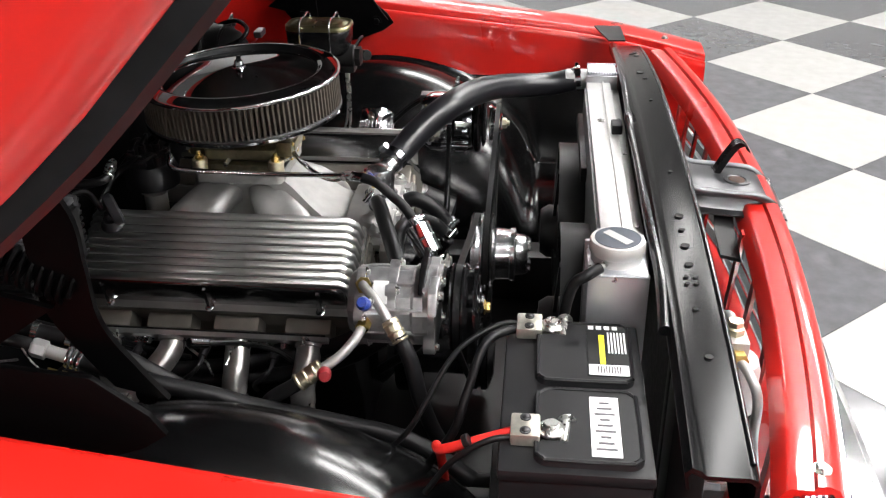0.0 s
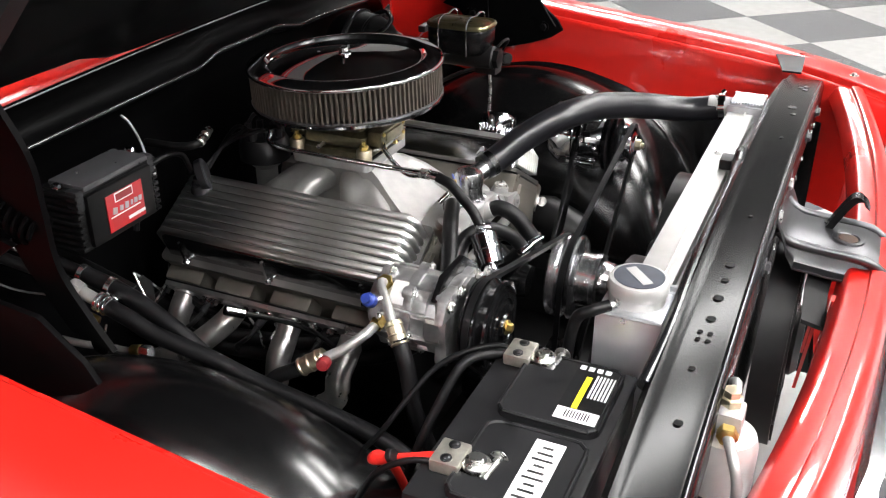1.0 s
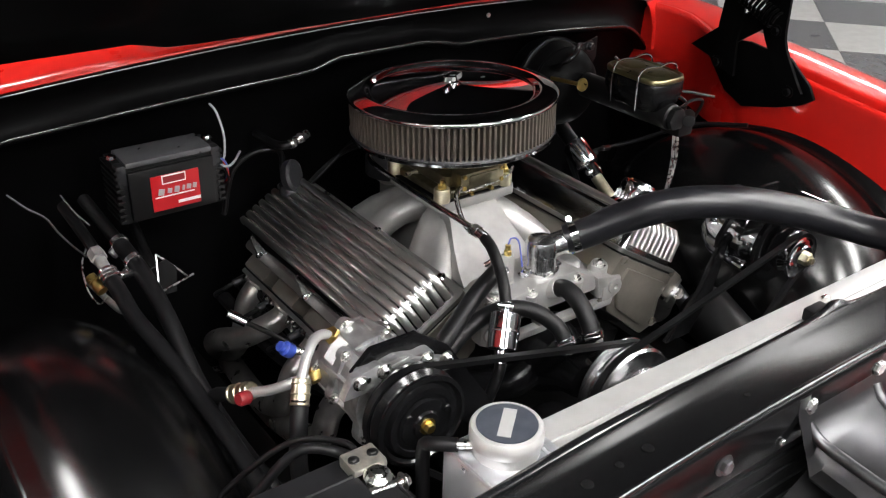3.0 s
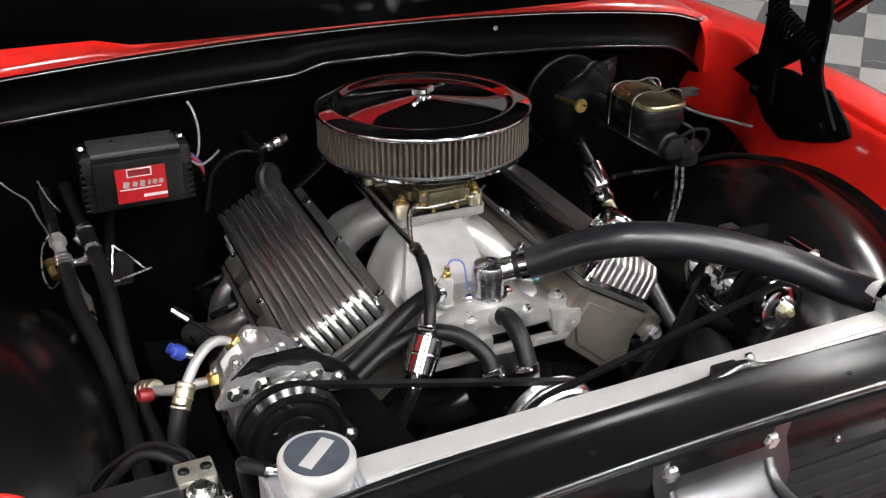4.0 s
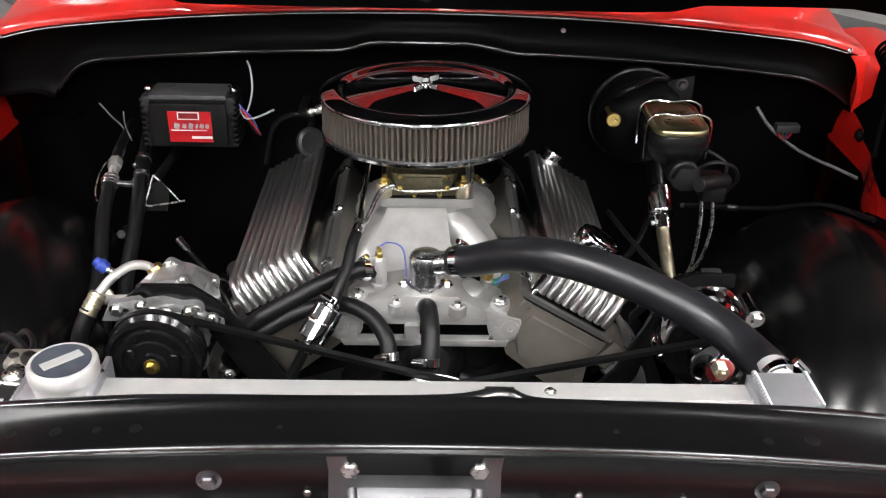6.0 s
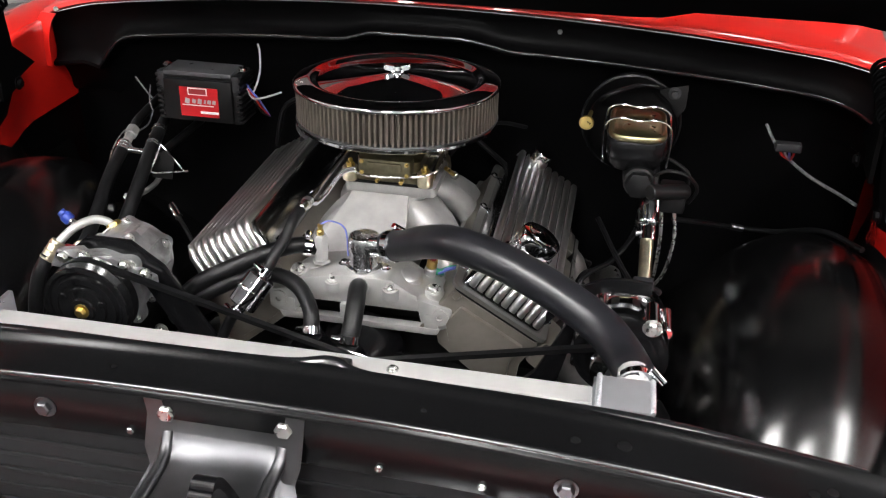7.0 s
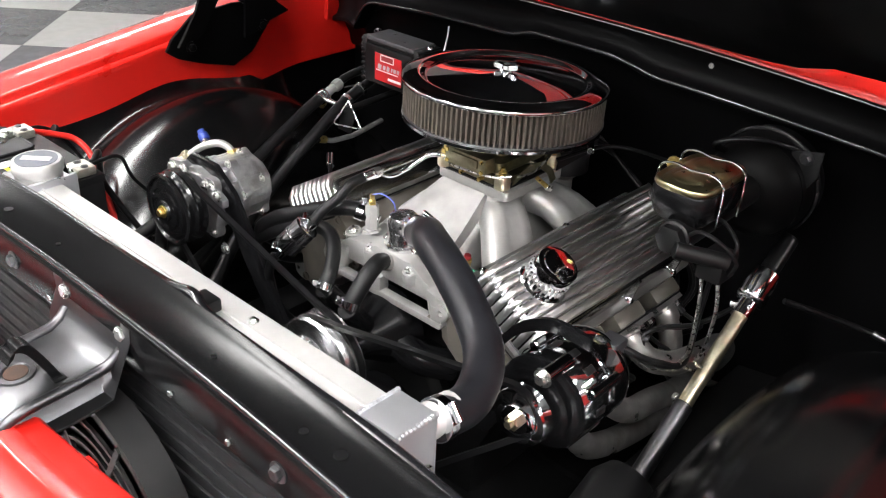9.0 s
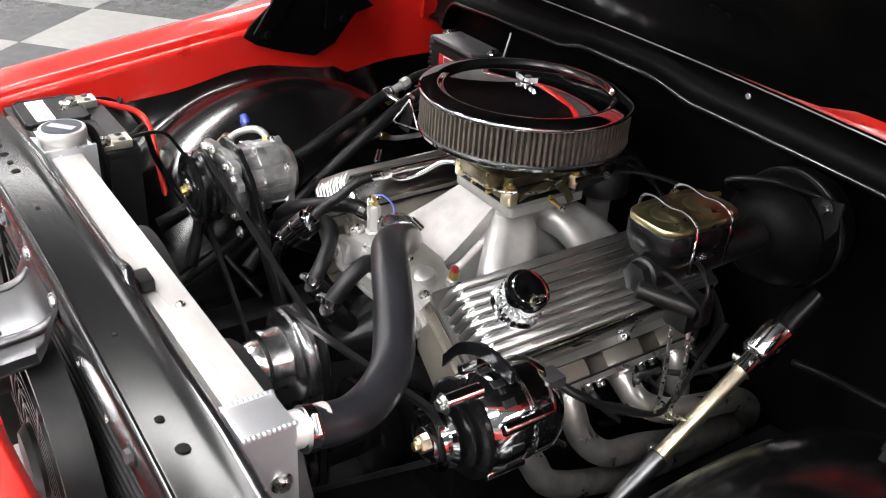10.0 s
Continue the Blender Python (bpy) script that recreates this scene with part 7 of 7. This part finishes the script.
part("bore", rod((0.406, 0.11, 0.922), (0.412, -0.122, 0.922), 0.025), BLACK_SATIN, mc)
part("end_plug", lathe([(0.022, 0), (0.022, 0.012), (0.016, 0.014), (0, 0.014)], (0.412, -0.122, 0.922), (0, -1, 0), 6), BLACK_SATIN, mc)
lid_rings = [rounded(0.402, -0.048, z, hx * 0.90, hx + 0.021, hx * 0.55, 3) for z, hx in ((0.988, 0.049), (0.990, 0.0505), (0.994, 0.0505), (0.9975, 0.0490), (0.9985, 0.0470), (0.9975, 0.0445), (0.9955, 0.0425), (0.9955, 0.0405), (0.9975, 0.0380), (0.9985, 0.030))]
part("lid", loft(lid_rings), DARK_GOLD, mc, "olive gold plated lid", angle=50)
for y in (-0.078, -0.018):
    part("lid_dome", lathe([(0.027, 0.9970), (0.024, 0.9995), (0.018, 1.0012), (0.008, 1.0020), (0, 1.0021)], (0.402, y, 0), (0, 0, 1), 28), DARK_GOLD, mc)
for y in (-0.080, -0.016):
    bail = [(0.352, y, 0.935), (0.350, y, 0.985), (0.355, y, 1.006), (0.375, y, 1.013), (0.402, y, 1.010), (0.430, y, 1.013), (0.450, y, 1.005), (0.455, y, 0.985), (0.453, y, 0.935)]
    part("bail_wire", tube(bail, 0.0020, 8, 5), CHROME, mc, "steel retaining bail wire")
mc.location += V(0.004, -0.005, 0.006)
valve = thing("brake_valve", (0.46, -0.12, 0.86), "black brake proportioning valve with steel lines", "valve")
part("valve_body", rod((0.445, -0.15, 0.885), (0.505, -0.10, 0.87), 0.012), BLACK_SATIN, valve)
part("valve_block", box((0.485, -0.09, 0.855), (0.04, 0.05, 0.04), bevel=0.006), BLACK_SATIN, valve)
for k, pts in enumerate(([(0.47, -0.10, 0.84), (0.475, -0.10, 0.78), (0.472, -0.095, 0.70), (0.455, -0.08, 0.66), (0.45, 0.0, 0.60)], [(0.49, -0.09, 0.84), (0.498, -0.09, 0.78), (0.49, -0.085, 0.71), (0.47, -0.06, 0.66), (0.46, 0.02, 0.60)],
                         [(0.45, -0.06, 0.905), (0.475, -0.07, 0.91), (0.505, -0.085, 0.895), (0.505, -0.09, 0.87)], [(0.45, -0.12, 0.90), (0.47, -0.13, 0.915), (0.50, -0.13, 0.91), (0.52, -0.11, 0.88), (0.51, -0.10, 0.85)])):
    part("brake_line", tube(pts, 0.003, 8), STEEL if k < 2 else BLACK_SATIN, valve, "bent steel brake line")
valve.location += V(-0.012, 0.0, 0.040)

# steering shaft
ss = thing("steering_shaft", (0.45, 0.1, 0.65), "pale gold steering shaft with a chrome coupler", "steering shaft")
s0, s1, s2, s3 = V(0.453, 0.166, 0.768), V(0.454, 0.094, 0.722), V(0.457, -0.064, 0.620), V(0.460, -0.20, 0.535)
sd = (s1 - s0).normalized()
part("coupler", lathe([(0.008, -0.01), (0.012, -0.006), (0.020, 0.0), (0.026, 0.005), (0.026, 0.058), (0.023, 0.063), (0.017, 0.066), (0.017, 0.095), (0, 0.096)], s0, sd, 28), CHROME, ss, "chrome steering coupler")
part("clamp_bolt", rod(s1 + V(-0.022, 0, 0.008), s1 + V(0.012, 0, 0.012), 0.006), STEEL, ss)
part("gold_shaft", rod(s1, s2, 0.0125), PALE_GOLD, ss, "pale gold shaft")
part("lower_shaft", rod(s2, s3, 0.0155), GREY_STEEL, ss, "dark lower shaft")
part("column_stub", rod(s0, s0 + (s0 - s1) * 0.9, 0.016), BLACK_SATIN, ss)
part("collar_bolt", hexbolt(s2 + V(-0.014, 0, 0.004), (-1, 0, 0.3), 0.007, 0.008), STEEL, ss)
sb = thing("steering_box", (0.46, -0.3, 0.50), "black steering gear box on the frame rail", "steering box")
part("gear_case", lathe([(0.03, 0), (0.055, 0.01), (0.055, 0.10), (0.04, 0.13), (0.02, 0.135), (0, 0.135)], (0.462, -0.33, 0.51), (0, 0.9, 0.4), 24), BLACK_SATIN, sb)

# firewall harness at the driver's side
hw = thing("wiring_harness", (0.70, 0.22, 0.87), "firewall connector with red and white wires", "wiring")
part("connector", box((0.684, 0.166, 0.900), (0.045, 0.02, 0.016), bevel=0.003), BLACK_PLASTIC, hw)
for k, m in enumerate((RED_WIRE, WHITE_WIRE, BLUE_WIRE, RED_WIRE)):
    part("wire", tube([(0.672 + 0.008 * k, 0.170, 0.895), (0.678 + 0.007 * k, 0.182, 0.878), (0.700, 0.208, 0.858)], 0.0022, 8), m, hw)
part("loom", tube([(0.655, 0.262, 0.905), (0.672, 0.235, 0.88), (0.70, 0.213, 0.857), (0.735, 0.17, 0.843), (0.775, 0.12, 0.838), (0.80, 0.08, 0.836)], 0.0032, 8), LOOM, hw, "braided black and white wire loom")

fc = thing("firewall_cable", (0.63, 0.25, 0.69), "thin black cable along the firewall with a steel ferrule", "cable")
part("cable", tube([(0.50, 0.14, 0.745), (0.555, 0.20, 0.715), (0.634, 0.245, 0.690), (0.70, 0.20, 0.712), (0.76, 0.10, 0.77), (0.80, -0.02, 0.80)], 0.005, 10), RUBBER, fc)
part("ferrule", rod((0.622, 0.240, 0.694), (0.646, 0.240, 0.691), 0.0065), GREY_STEEL, fc)

# loose leads by the driver's header
lw = thing("sensor_lead", (0.37, -0.02, 0.63), "black sensor lead looping over the exhaust header", "wiring")
part("lead", tube([(0.452, 0.17, 0.74), (0.43, 0.12, 0.71), (0.395, 0.06, 0.685), (0.36, 0.02, 0.68), (0.34, -0.01, 0.668), (0.35, -0.02, 0.64)], 0.0045, 8), RUBBER, lw)
part("lead", tube([(0.446, 0.17, 0.735), (0.42, 0.11, 0.70), (0.38, 0.055, 0.675), (0.345, 0.03, 0.668), (0.33, 0.0, 0.655)], 0.004, 8), RUBBER, lw)
for k, (x, y, z) in enumerate(((0.355, 0.018, 0.677), (0.345, -0.012, 0.664))):
    part("wire_tie", rod((x - 0.004, y, z), (x + 0.004, y + 0.003, z), 0.006), BLACK_PLASTIC, lw)

# plated fitting on the firewall behind the passenger's cover
vf = thing("heater_nipple", (-0.204, 0.22, 0.915), "plated pipe nipple on the black firewall", "pipe fitting")
part("nipple", lathe([(0.0075, 0), (0.009, 0.002), (0.009, 0.010), (0.0078, 0.012), (0.0078, 0.020), (0.009, 0.022), (0.009, 0.030), (0.0078, 0.032), (0.0075, 0.042), (0, 0.042)], (-0.226, 0.170, 0.912), (0.9, 0.15, 0.25), 18), STEEL, vf)
part("elbow_stem", tube([(-0.222, 0.171, 0.913), (-0.235, 0.178, 0.910), (-0.24, 0.21, 0.905), (-0.24, 0.275, 0.902)], 0.0075, 10), BLACK_SATIN, vf)
